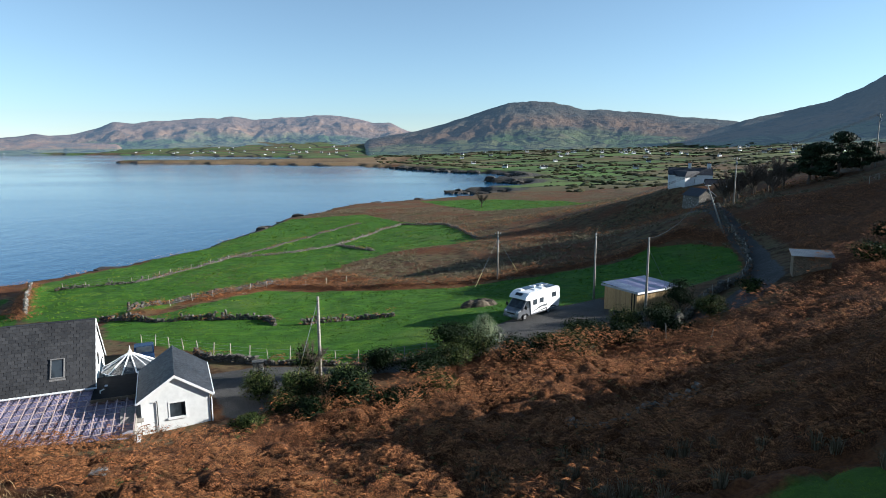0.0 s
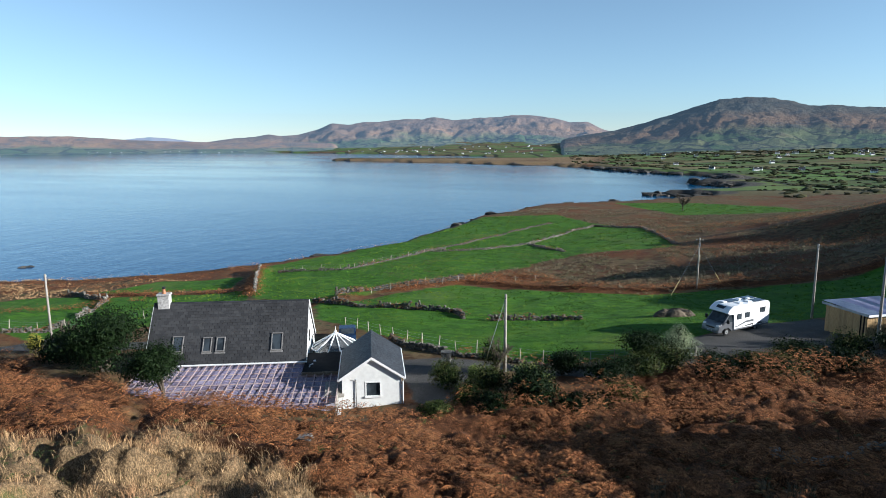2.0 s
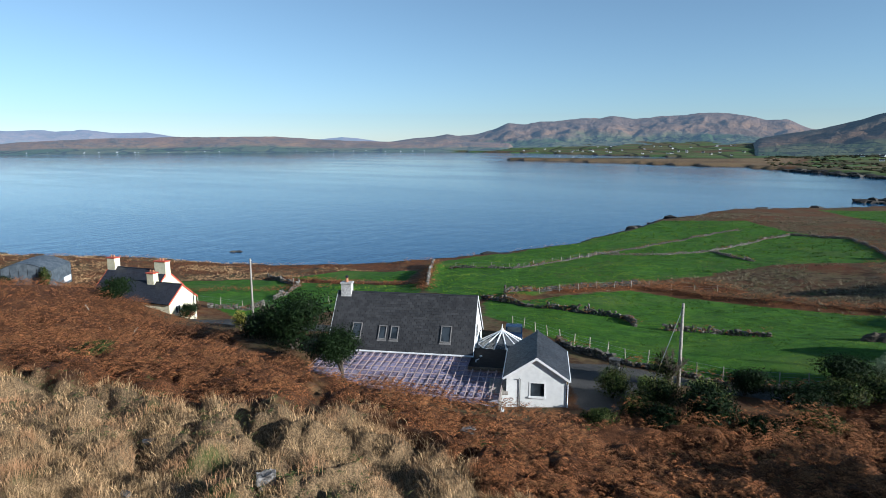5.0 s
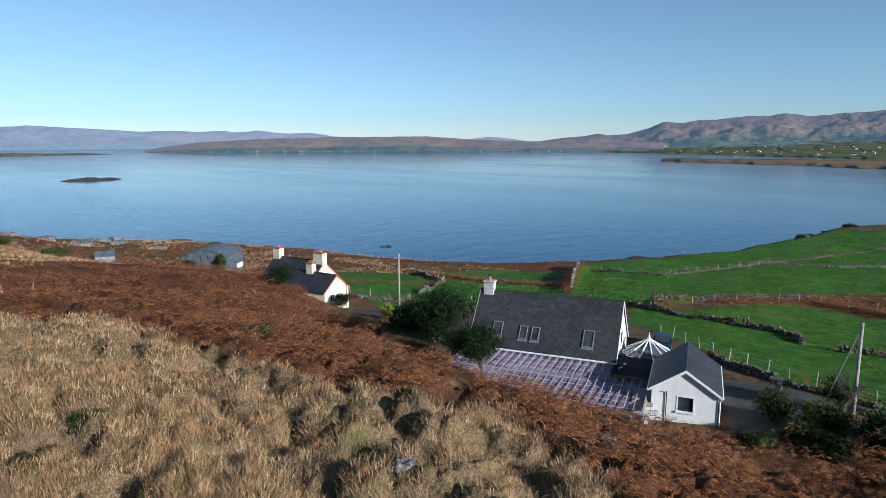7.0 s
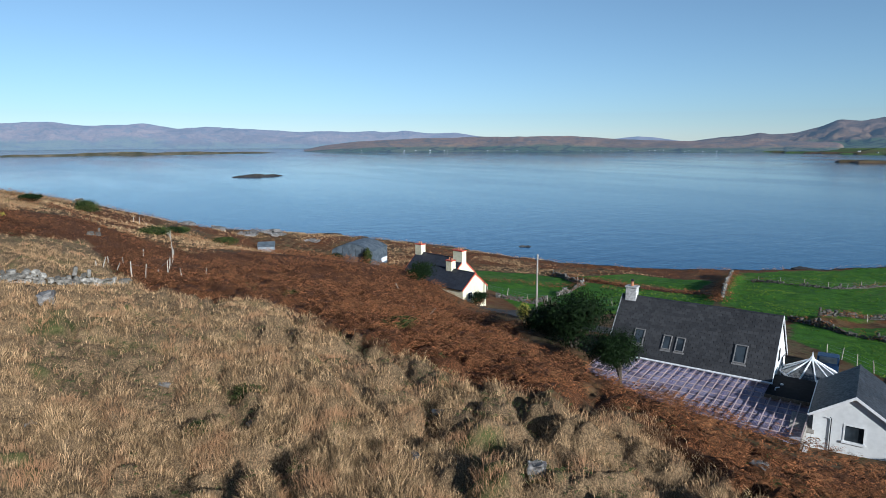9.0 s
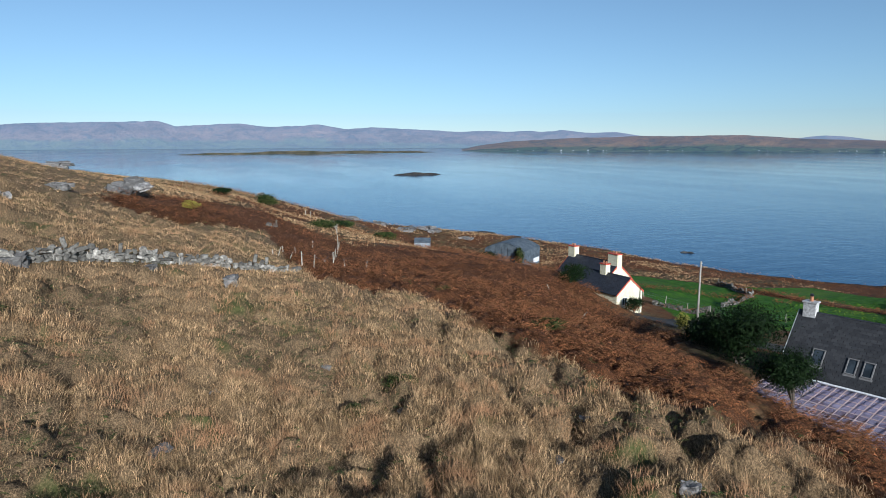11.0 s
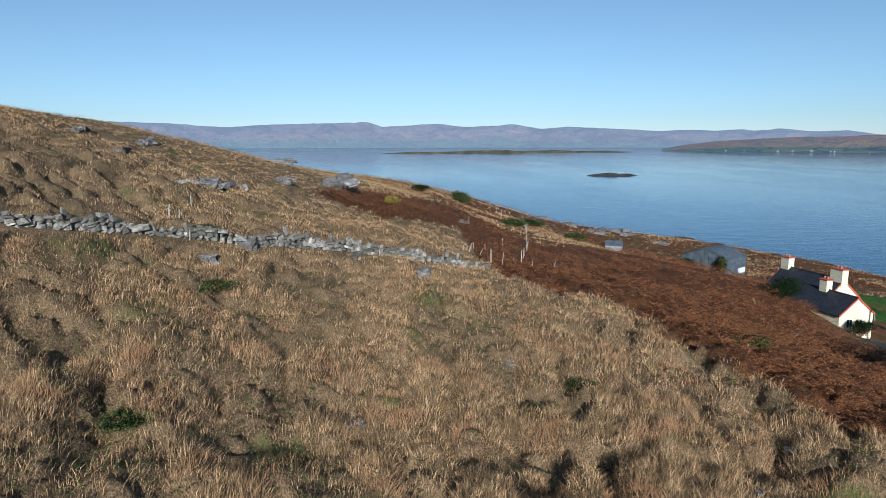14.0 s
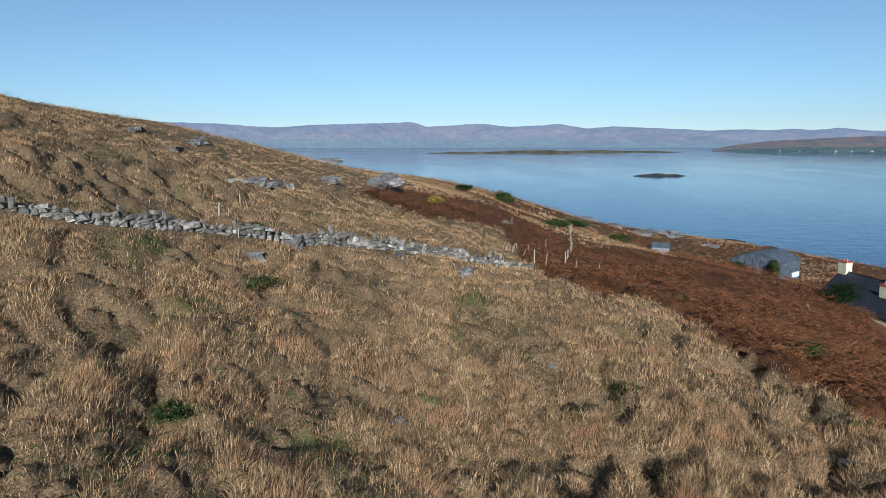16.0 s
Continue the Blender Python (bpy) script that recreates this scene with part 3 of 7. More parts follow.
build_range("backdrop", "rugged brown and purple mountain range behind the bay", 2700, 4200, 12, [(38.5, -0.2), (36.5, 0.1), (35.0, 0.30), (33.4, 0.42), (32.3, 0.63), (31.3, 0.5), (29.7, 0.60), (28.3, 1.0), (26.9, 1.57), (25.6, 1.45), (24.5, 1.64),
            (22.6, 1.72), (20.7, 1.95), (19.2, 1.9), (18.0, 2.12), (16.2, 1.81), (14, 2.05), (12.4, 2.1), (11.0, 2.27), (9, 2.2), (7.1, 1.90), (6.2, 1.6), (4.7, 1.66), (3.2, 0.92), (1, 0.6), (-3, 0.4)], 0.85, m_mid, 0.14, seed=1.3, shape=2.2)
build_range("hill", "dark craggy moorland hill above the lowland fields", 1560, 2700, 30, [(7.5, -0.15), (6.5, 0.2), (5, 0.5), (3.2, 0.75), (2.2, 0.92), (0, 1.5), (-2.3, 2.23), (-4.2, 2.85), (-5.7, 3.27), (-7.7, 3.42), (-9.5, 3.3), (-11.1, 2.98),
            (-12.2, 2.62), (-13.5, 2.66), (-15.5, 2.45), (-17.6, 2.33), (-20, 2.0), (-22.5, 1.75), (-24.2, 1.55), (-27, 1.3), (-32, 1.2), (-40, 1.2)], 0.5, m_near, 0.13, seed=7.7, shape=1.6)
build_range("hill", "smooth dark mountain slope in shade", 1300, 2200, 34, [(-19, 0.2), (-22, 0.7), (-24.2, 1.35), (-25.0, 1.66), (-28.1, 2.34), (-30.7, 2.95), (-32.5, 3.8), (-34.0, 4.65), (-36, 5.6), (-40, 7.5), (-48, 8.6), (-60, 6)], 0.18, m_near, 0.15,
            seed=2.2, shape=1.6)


def build_islet(name, label, pts, top, material, seed):
    """A low rocky island: an outline along a line with noisy width."""
    (ax, ay), (bx, by), wide = pts
    n, m = 90, 15
    u, v = np.meshgrid(np.linspace(0, 1, n), np.linspace(-1, 1, m), indexing="ij")
    half = wide * np.sin(u * math.pi) ** 0.5 * (0.55 + 0.9 * fbm(u * 7 + seed, 0 * u, 3))
    dx, dy = bx - ax, by - ay
    d = math.hypot(dx, dy)
    x, y = ax + dx * u - dy / d * half * v, ay + dy * u + dx / d * half * v
    z = top * np.sin(u * math.pi) ** 0.6 * (1 - v * v) * (0.35 + 1.3 * fbm(u * 9 + seed, v * 2 + seed, 4)) - 0.4
    me = mesh_of(name, np.stack([x, y, z], -1).reshape(-1, 3), grid_faces(n, m)[:, ::-1], material, False)
    colours(me, "rise", np.repeat(np.clip(z / top, 0, 1).reshape(-1, 1), 3, 1))
    return tagged(new(name, me), label, "island")


m_islet = simple("wet_rock", (0.02, 0.018, 0.016), (0.07, 0.062, 0.05), 0.25, 0.75, bump=0.8, dist=0.6)
m_strip = simple("grassy_rock", (0.05, 0.05, 0.025), (0.16, 0.13, 0.08), 0.03, 0.95, bump=0.8, dist=2.0)
build_islet("islet", "small dark bare rock islet in the bay", ((-750, 178), (-752, 240), 8), 2.9, m_islet, 1.0)
build_islet("island", "long low grassy island with a rocky shore", ((-2170, -180), (-2330, 730), 45), 8, m_strip, 4.0)
build_islet("reef", "dark rock reef just breaking the surface", ((-191.4, 151.6), (-187.2, 156.0), 0.6), 0.85, m_islet, 2.0)
# ---------------------------------------------------------------- building helpers
def thing(name, m, label, category, group=""):
    """An empty at a thing's base, under which its parts hang."""
    ob = new(name)
    ob.empty_display_size = 0.3
    ob.matrix_world = m
    return tagged(ob, label, category, group)


def part(name, bm, material, parent, label="", m=None, shade=False):
    """Link a bmesh as one mesh object under a thing or a part."""
    bmesh.ops.recalc_face_normals(bm, faces=bm.faces)
    me = bpy.data.meshes.new(name)
    bm.to_mesh(me)
    bm.free()
    me.materials.append(material)
    if shade:
        me.polygons.foreach_set("use_smooth", np.ones(len(me.polygons), bool))
    return share(name, me, parent, label, m)


def share(name, me, parent, label="", m=None):
    ob = new(name, me)
    ob.parent = parent
    if m is not None:
        ob.matrix_basis = m
    return tagged(ob, label) if label else ob


def box(bm, x0, x1, y0, y1, z0, z1, m=None):
    vs = [bm.verts.new(v) for v in ((x0, y0, z0), (x1, y0, z0), (x1, y1, z0), (x0, y1, z0), (x0, y0, z1), (x1, y0, z1), (x1, y1, z1), (x0, y1, z1))]
    for f in ((0, 3, 2, 1), (4, 5, 6, 7), (0, 1, 5, 4), (1, 2, 6, 5), (2, 3, 7, 6), (3, 0, 4, 7)):
        bm.faces.new([vs[i] for i in f])
    if m is not None:
        bmesh.ops.transform(bm, matrix=m, verts=vs)
    return vs


def boxes(*rows):
    bm = bmesh.new()
    for r in rows:
        box(bm, *r)
    return bm


def bevelled(bm, w=0.02, seg=2):
    bmesh.ops.bevel(bm, geom=list(bm.edges), offset=w, segments=seg, profile=0.5, affect="EDGES", clamp_overlap=True)
    return bm


def extrude(profile, y0, y1, axis="y"):
    """A profile of (a, z) pairs pulled from y0 to y1 (or along x)."""
    bm = bmesh.new()
    put = (lambda a, z, y: (a, y, z)) if axis == "y" else (lambda a, z, y: (y, a, z))
    lo = [bm.verts.new(put(a, z, y0)) for a, z in profile]
    hi = [bm.verts.new(put(a, z, y1)) for a, z in profile]
    n = len(profile)
    bm.faces.new(lo)
    bm.faces.new(hi[::-1])
    for i in range(n):
        bm.faces.new([lo[i], lo[(i + 1) % n], hi[(i + 1) % n], hi[i]])
    return bm


def tube(points, radius, sides=6, taper=None):
    """A round bar along points; taper gives the radius at each point."""
    bm = bmesh.new()
    rings = []
    pts = [Vector(p) for p in points]
    for i, p in enumerate(pts):
        d = (pts[min(i + 1, len(pts) - 1)] - pts[max(i - 1, 0)]).normalized()
        a = d.orthogonal().normalized() if abs(d.z) < 0.9 else Vector((1, 0, 0))
        b = d.cross(a).normalized()
        a = b.cross(d).normalized()
        rad = taper[i] if taper else radius
        rings.append([bm.verts.new(p + a * math.cos(2 * math.pi * k / sides) * rad + b * math.sin(2 * math.pi * k / sides) * rad) for k in range(sides)])
    for r0, r1 in zip(rings, rings[1:]):
        for k in range(sides):
            bm.faces.new([r0[k], r0[(k + 1) % sides], r1[(k + 1) % sides], r1[k]])
    bm.faces.new(rings[0][::-1])
    bm.faces.new(rings[-1])
    return bm


def ground_z(x, y):
    return float(land(np.array([x]), np.array([y]))[0])


# ---------------------------------------------------------------- building materials
m_white = simple("white_render", (0.70, 0.70, 0.68), (0.79, 0.79, 0.77), 3.0, 0.85, bump=0.25, dist=0.006)
m_cream = simple("cream_render", (0.70, 0.64, 0.42), (0.80, 0.76, 0.56), 3.0, 0.85, bump=0.25, dist=0.006)
m_paint = simple("white_paint", (0.72, 0.72, 0.70), (0.80, 0.80, 0.80), 8.0, 0.4, bump=0.05)
m_upvc = simple("white_plastic", (0.74, 0.75, 0.76), (0.82, 0.83, 0.84), 8.0, 0.3, spec=0.5, bump=0.03)
m_red = simple("red_trim_paint", (0.42, 0.07, 0.04), (0.55, 0.12, 0.07), 5.0, 0.6, bump=0.1)
m_clay = simple("clay_pot", (0.38, 0.16, 0.08), (0.45, 0.22, 0.12), 8.0, 0.8)
m_stone_old = simple("mottled_stone", (0.30, 0.29, 0.28), (0.66, 0.65, 0.63), 7.0, 0.9, bump=0.6, dist=0.02)
m_timber = simple("weathered_timber", (0.11, 0.085, 0.055), (0.24, 0.19, 0.13), 9.0, 0.85, bump=0.3)
m_grey_timber = simple("silvered_timber", (0.22, 0.20, 0.17), (0.40, 0.37, 0.33), 9.0, 0.85, bump=0.3)
m_iron = simple("dark_metal", (0.03, 0.03, 0.035), (0.07, 0.07, 0.075), 12.0, 0.5, 0.6)
m_dark = simple("interior_shade", (0.006, 0.006, 0.007), (0.014, 0.013, 0.012), 3.0, 0.9, bump=0)
m_felt = simple("black_roof_felt", (0.006, 0.0065, 0.008), (0.014, 0.015, 0.017), 2.5, 0.8, spec=0.1, bump=0.15)
m_frame_grey = simple("grey_roof_window_frame", (0.13, 0.125, 0.12), (0.20, 0.195, 0.19), 10, 0.5, bump=0.05)
m_purlin = simple("pale_pine_batten", (0.40, 0.29, 0.26), (0.54, 0.43, 0.40), 12, 0.7, bump=0.1)
m_galv = simple("galvanised_sheet", (0.20, 0.23, 0.26), (0.33, 0.36, 0.39), 1.2, 0.5, 0.4, bump=0.15)
m_rust = simple("rusty_iron", (0.10, 0.035, 0.015), (0.22, 0.09, 0.04), 6, 0.85, bump=0.3)


def glass_material(name, tint=(0.02, 0.025, 0.03), rough=0.05):
    g = Graph(name, rough, 0, 0.3)
    g.colour(g.mix(g.span(g.noise(1.2, 2), 0.35, 0.65), tint, tuple(2.2 * v for v in tint)))
    return g.mat


m_glass = glass_material("window_glass")


def slate_material(name, lo, hi):
    g = Graph(name, 0.55, 0, 0.4)
    c = g.mix(g.random(island=True), lo, hi)
    c = g.mix(g.span(g.noise(0.5, 4), 0.4, 0.7, 0, 0.45), c, tuple(0.55 * v for v in lo))
    c = g.mix(g.span(g.noise(14, 4), 0.6, 0.75, 0, 0.4), c, (0.13, 0.13, 0.11))
    g.colour(c)
    g.put(g.bsdf.inputs["Roughness"], g.span(g.noise(5, 3), 0.3, 0.7, 0.45, 0.7))
    g.bump(g.noise(20, 4), 0.25, 0.004)
    return g.mat


m_slate = slate_material("dark_grey_slate", (0.030, 0.030, 0.032), (0.050, 0.050, 0.052))
m_slate_smooth = slate_material("blue_grey_slate", (0.024, 0.026, 0.031), (0.042, 0.045, 0.052))
m_tile = slate_material("charcoal_roof_tile", (0.020, 0.022, 0.030), (0.036, 0.039, 0.050))


def poly_material():
    """Thin lilac sheet: part of the light goes straight through, the rest is spread and mirrored."""
    g = Graph("corrugated_clear_plastic", 0.12, 0, 0.5)
    g.colour(g.mix(g.span(g.noise(0.9, 5), 0.35, 0.7), (0.50, 0.46, 0.60), (0.38, 0.34, 0.48)))
    clear = g.node("ShaderNodeBsdfTransparent")
    clear.inputs["Color"].default_value = (0.84, 0.82, 0.94, 1)
    both = g.node("ShaderNodeMixShader")
    g.put(both.inputs[0], g.span(g.noise(0.5, 4), 0.35, 0.65, 0.28, 0.55))
    g.link(clear.outputs[0], both.inputs[1])
    g.link(g.bsdf.outputs[0], both.inputs[2])
    g.link(both.outputs[0], g.tree.nodes["Material Output"].inputs["Surface"])
    return g.mat


m_poly = poly_material()


def slope_pieces(x0, x1, eave, ridge, across, up, thick=0.007, seed=0, gap=0.022, jitter=0.004):
    """Overlapping roof pieces on a slope from eave (y, z) to ridge (y, z), in courses with broken joints; one bmesh."""
    rnd = random.Random(seed)
    (ye, ze), (yr, zr) = eave, ridge
    length = math.hypot(yr - ye, zr - ze)
    dy, dz = (yr - ye) / length, (zr - ze) / length
    ny, nz = (-dz, dy) if dy > 0 else (dz, -dy)
    if nz < 0:
        ny, nz = -ny, -nz
    rows = max(1, round(length / up))
    step = length / rows
    verts, faces = [], []
    for r in range(rows):
        s0, s1 = r * step - 0.02, min((r + 1) * step + 0.10, length)
        x = x0 - (across / 2 if r % 2 else 0)
        while x < x1 - 0.02:
            a, b = max(x, x0) + gap / 2, min(x + across, x1) - gap / 2
            x += across
            if b - a < 0.03:
                continue
            lift0, lift1 = 0.026 + rnd.uniform(-jitter, jitter), 0.003
            j = rnd.uniform(-0.008, 0.008)
            k = len(verts)
            for top in (0, thick):
                for (xx, s, lift) in ((a, s0 + j, lift0), (b, s0 + j, lift0), (b, s1, lift1), (a, s1, lift1)):
                    verts.append((xx, ye + dy * s + ny * (lift + top), ze + dz * s + nz * (lift + top)))
            faces += [(k + 4, k + 5, k + 6, k + 7), (k, k + 1, k + 5, k + 4), (k + 1, k + 2, k + 6, k + 5), (k + 3, k, k + 4, k + 7)]
    return verts, faces


def roof_cover(name, verts, faces, material, parent, label=""):
    me = mesh_of(name, verts, faces, material)
    return tagged(share(name, me, parent, label), kind="stuff")


def gable_walls(half_x, yf, yb, ze, zr, yr=0.0, zb=-1.2, t=0.3):
    """Four walls with two gables; the ridge runs along x."""
    bm = extrude([(yf, zb), (yb, zb), (yb, ze[1]), (yr, zr), (yf, ze[0])], -half_x, half_x, "x")
    return bm


# ---------------------------------------------------------------- the slate-roofed house and its outshots
HOUSE = pose(-31.75, 43.75, 20.7, 0, 0, 22.8)


def build_house():
    h = thing("house", HOUSE, "storey-and-a-half white rendered house with dark slate roof", "house")
    hx, yf, yb, zf, zb, zr = 6.22, -3.35, 4.1, 2.15, 2.25, 6.3
    part("wall", gable_walls(hx - 0.12, yf + 0.25, yb - 0.25, (zf + 0.1, zb + 0.1), zr - 0.14), m_white, h)
    lf, lb = math.atan2(zr - zf, -yf), math.atan2(zr - zb, yb)
    deck = bmesh.new()
    for y, z in ((yf, zf), (yb, zb)):
        vs = [bm_v for bm_v in (deck.verts.new((sx * hx, yy, zz + dz)) for dz in (0, -0.08) for sx, yy, zz in ((-1, y, z), (1, y, z), (1, 0, zr), (-1, 0, zr)))]
        for f in ((0, 1, 2, 3), (7, 6, 5, 4), (0, 4, 5, 1), (1, 5, 6, 2), (3, 7, 4, 0)):
            deck.faces.new([vs[i] for i in f])
    roof = part("roof", deck, m_felt, h)
    v1, f1 = slope_pieces(-hx, hx, (yf, zf), (0, zr), 0.40, 0.27, seed=1)
    v2, f2 = slope_pieces(-hx, hx, (yb, zb), (0, zr), 0.40, 0.27, seed=2)
    roof_cover("slate_cover", v1 + v2, f1 + [tuple(i + len(v1) for i in f) for f in f2], m_slate, roof)
    ridge = bmesh.new()
    n = 27
    for i in range(n):
        a = -hx + 2 * hx * i / n
        b = a + 2 * hx / n - 0.012
        box(ridge, a, b, -0.10, 0.02, -0.015, 0.02, Matrix.Translation((0, 0, zr + 0.035)) @ pose(0, 0, 0, 45, 0, 0))
        box(ridge, a, b, -0.02, 0.10, -0.015, 0.02, Matrix.Translation((0, 0, zr + 0.035)) @ pose(0, 0, 0, -45, 0, 0))
    part("ridge_tiles", ridge, m_slate_smooth, roof)
    for sx in (-1, 1):
        bm = bmesh.new()
        for y, z in ((yf, zf), (yb, zb)):
            a0, a1 = (sx * (hx + 0.03)), (sx * (hx - 0.02))
            vs = [bm.verts.new(v) for v in ((a0, y, z + 0.03), (a0, 0, zr + 0.03), (a0, 0, zr - 0.20), (a0, y, z - 0.16), (a1, y, z + 0.03), (a1, 0, zr + 0.03), (a1, 0, zr - 0.20), (a1, y, z - 0.16))]
            for f in ((0, 1, 2, 3), (7, 6, 5, 4), (0, 4, 5, 1), (2, 6, 7, 3)):
                bm.faces.new([vs[i] for i in f])
        part("bargeboard", bm, m_paint, h)
    part("fascia", boxes((-hx, hx, yf - 0.02, yf + 0.02, zf - 0.22, zf - 0.01)), m_paint, h)
    gut = [(yf - 0.14 + 0.07 * math.cos(a), zf - 0.05 + 0.07 * math.sin(a)) for a in np.linspace(math.pi, 2 * math.pi, 8)]
    part("gutter", extrude(gut + [(yf - 0.01, zf - 0.03), (yf - 0.13, zf - 0.03)], -hx - 0.05, hx + 0.05, "x"), m_upvc, h)
    part("downpipe", tube([(hx - 0.2, yf + 0.14, zf - 0.12), (hx - 0.2, yf + 0.18, zf - 0.5), (hx - 0.2, yf + 0.18, 0)], 0.04, 8), m_upvc, h)
    # roof windows: distance along the house from its far gable, and down the slope
    ux = lambda s: hx + s
    for a, b, s0, s1 in ((-2.86, -1.96, 2.9, 4.39), (-8.18, -7.49, 3.12, 4.36), (-7.15, -6.45, 3.13, 4.36), (-10.53, -9.68, 2.95, 4.3)):
        w, l = (b - a) / 2, (s1 - s0) / 2
        mid = (s0 + s1) / 2
        frame_m = Matrix.Translation((ux((a + b) / 2), -mid * math.cos(lf), zr - mid * math.sin(lf))) @ pose(0, 0, 0, math.degrees(lf), 0, 0)
        bm = boxes((-w, w, -l, -l + 0.09, -0.02, 0.11), (-w, w, l - 0.09, l, -0.02, 0.13), (-w, -w + 0.08, -l + 0.09, l - 0.09, -0.02, 0.11), (w - 0.08, w, -l + 0.09, l - 0.09, -0.02, 0.11),
                   (-w - 0.06, w + 0.06, -l - 0.16, -l, 0.0, 0.045))
        win = part("roof_window", bevelled(bm, 0.008, 1), m_frame_grey, h, "grey framed roof window", frame_m)
        part("pane", boxes((-w + 0.08, w - 0.08, -l + 0.09, l - 0.09, 0.03, 0.06)), m_glass, win)
    # chimney at the west end, with its pot
    cx = -hx + 0.82
    st = part("chimney", bevelled(boxes((cx - 0.45, cx + 0.45, -0.36, 0.30, 5.45, 7.0)), 0.015, 1), m_stone_old, h, "squat white-mottled chimney stack")
    part("cap", bevelled(boxes((cx - 0.52, cx + 0.52, -0.43, 0.37, 7.0, 7.12)), 0.015, 1), m_stone_old, st)
    part("pot", tube([(cx, -0.03, 7.1), (cx, -0.03, 7.45), (cx, -0.03, 7.5)], 0.13, 10, [0.15, 0.12, 0.15]), m_clay, st)
    part("cowl", tube([(cx, -0.03, 7.5), (cx, -0.03, 7.62), (cx, -0.03, 7.72)], 0.1, 8, [0.1, 0.17, 0.05]), m_iron, st)
    # meter box, pipes and a lamp on the east gable
    part("wall_box", bevelled(boxes((hx - 0.12, hx + 0.06, -1.2, -0.7, 1.1, 1.8)), 0.01, 1), m_galv, h)
    part("pipe", tube([(hx - 0.05, 1.6, 0), (hx - 0.05, 1.6, 2.6), (hx + 0.1, 1.4, 2.9)], 0.04, 6), m_iron, h)
    win = part("gable_window", boxes((hx - 0.13, hx - 0.09, -0.5, 0.5, 2.7, 3.8)), m_upvc, h)
    part("pane", boxes((hx - 0.09, hx - 0.075, -0.42, 0.42, 2.78, 3.72)), m_glass, win)
    return h


def build_leanto():
    """Clear corrugated roof on a grid of pine battens against the long wall."""
    t = thing("lean_to", HOUSE, "lean-to with clear corrugated plastic roof over pine battens", "lean-to")
    zt, zs = 1.86, 0.105                     # height at the wall, fall per metre

    def z_at(y):
        return zt + zs * (y + 3.5)

    def front(x):
        return -7.2 - (x + 6.3) * 0.36 if x < -0.6 else -9.25 - (x + 0.6) * 0.172

    def back(x):
        return -3.38 if x < 5.85 else -5.5

    xs = np.linspace(-6.35, 8.95, 18)
    for a, b in zip(xs, xs[1:]):
        n = 14
        wave = np.linspace(a - 0.03, b + 0.03, n * 4 + 1)
        rows = 6
        mid = (a + b) / 2
        v = []
        for i, x in enumerate(wave):
            up = 0.022 * math.cos(2 * math.pi * (x / 0.0835))
            for k in range(rows):
                y = back(mid) + (front(mid) - back(mid)) * k / (rows - 1)
                v.append((x, y, z_at(y) + up + 0.04))
        me = mesh_of("roof_sheet", v, grid_faces(len(wave), rows)[:, ::-1], m_poly, True)
        share("roof_sheet", me, t)
    for x in np.arange(-6.3, 8.96, 0.61):
        part("rafter", boxes((x - 0.03, x + 0.03, front(x) + 0.02, back(x), -0.02, 0.012)), m_purlin, t, m=Matrix(((1, 0, 0, 0), (0, 1, 0, 0), (0, zs, 1, zt + 3.5 * zs), (0, 0, 0, 1))))
    for k, y in enumerate(np.arange(-10.6, -3.5, 0.82)):
        x0 = next((x for x in np.arange(-6.3, 8.9, 0.05) if front(x) < y - 0.03), 9.0)
        x1 = 8.95 if y < -5.5 else 5.8
        if x1 - x0 > 0.5:
            part("batten", boxes((x0, x1, y - 0.055, y + 0.055, z_at(y) + 0.03, z_at(y) + 0.066)), m_purlin, t)
    part("edge_beam", boxes((8.95, 9.02, -10.95, -5.45, z_at(-10.9) - 0.15, z_at(-6) + 0.05)), m_grey_timber, t)
    part("flashing", boxes((5.9, 9.0, -5.6, -5.42, z_at(-5.5) + 0.06, z_at(-5.5) + 0.1)), m_purlin, t)
    for x, y in ((8.9, -10.8), (5.5, -10.2), (2.0, -9.6), (-1.5, -8.8), (-6.2, -7.1), (8.9, -5.6)):
        part("post", boxes((x - 0.06, x + 0.06, y, y + 0.12, -1.5, z_at(y) - 0.05)), m_timber, t)
    part("floor", boxes((-6.3, 8.9, -10.5, -3.2, -1.2, -0.25)), simple("slab", (0.03, 0.03, 0.034), (0.09, 0.09, 0.1), 0.8, 0.9), t)
    # low white wall along the open end
    part("end_wall", boxes((9.02, 9.25, -10.9, -6.2, -1.2, 0.5)), m_white, t)
    return t


def build_link():
    """Flat-roofed passage between the house and the small gabled wing."""
    t = thing("flat_roof_link", HOUSE, "flat black felt roofed passage joining house and outhouse", "extension")
    part("wall", boxes((6.12, 9.1, -5.3, -1.3, -1.2, 1.86)), m_white, t)
    part("roof", bevelled(boxes((6.1, 9.15, -5.75, -1.15, 1.88, 2.06)), 0.02, 1), m_felt, t)
    part("roof_edge", boxes((6.1, 9.15, -5.80, -5.752, 1.84, 2.08)), m_timber, t)
    part("roof_light", bevelled(boxes((6.75, 6.95, -3.4, -3.2, 2.06, 2.16)), 0.03, 2), m_upvc, t)
    part("vent", tube([(6.6, -4.6, 2.05), (6.6, -4.6, 2.22), (6.85, -4.5, 2.3)], 0.05, 6), m_upvc, t)
    return t


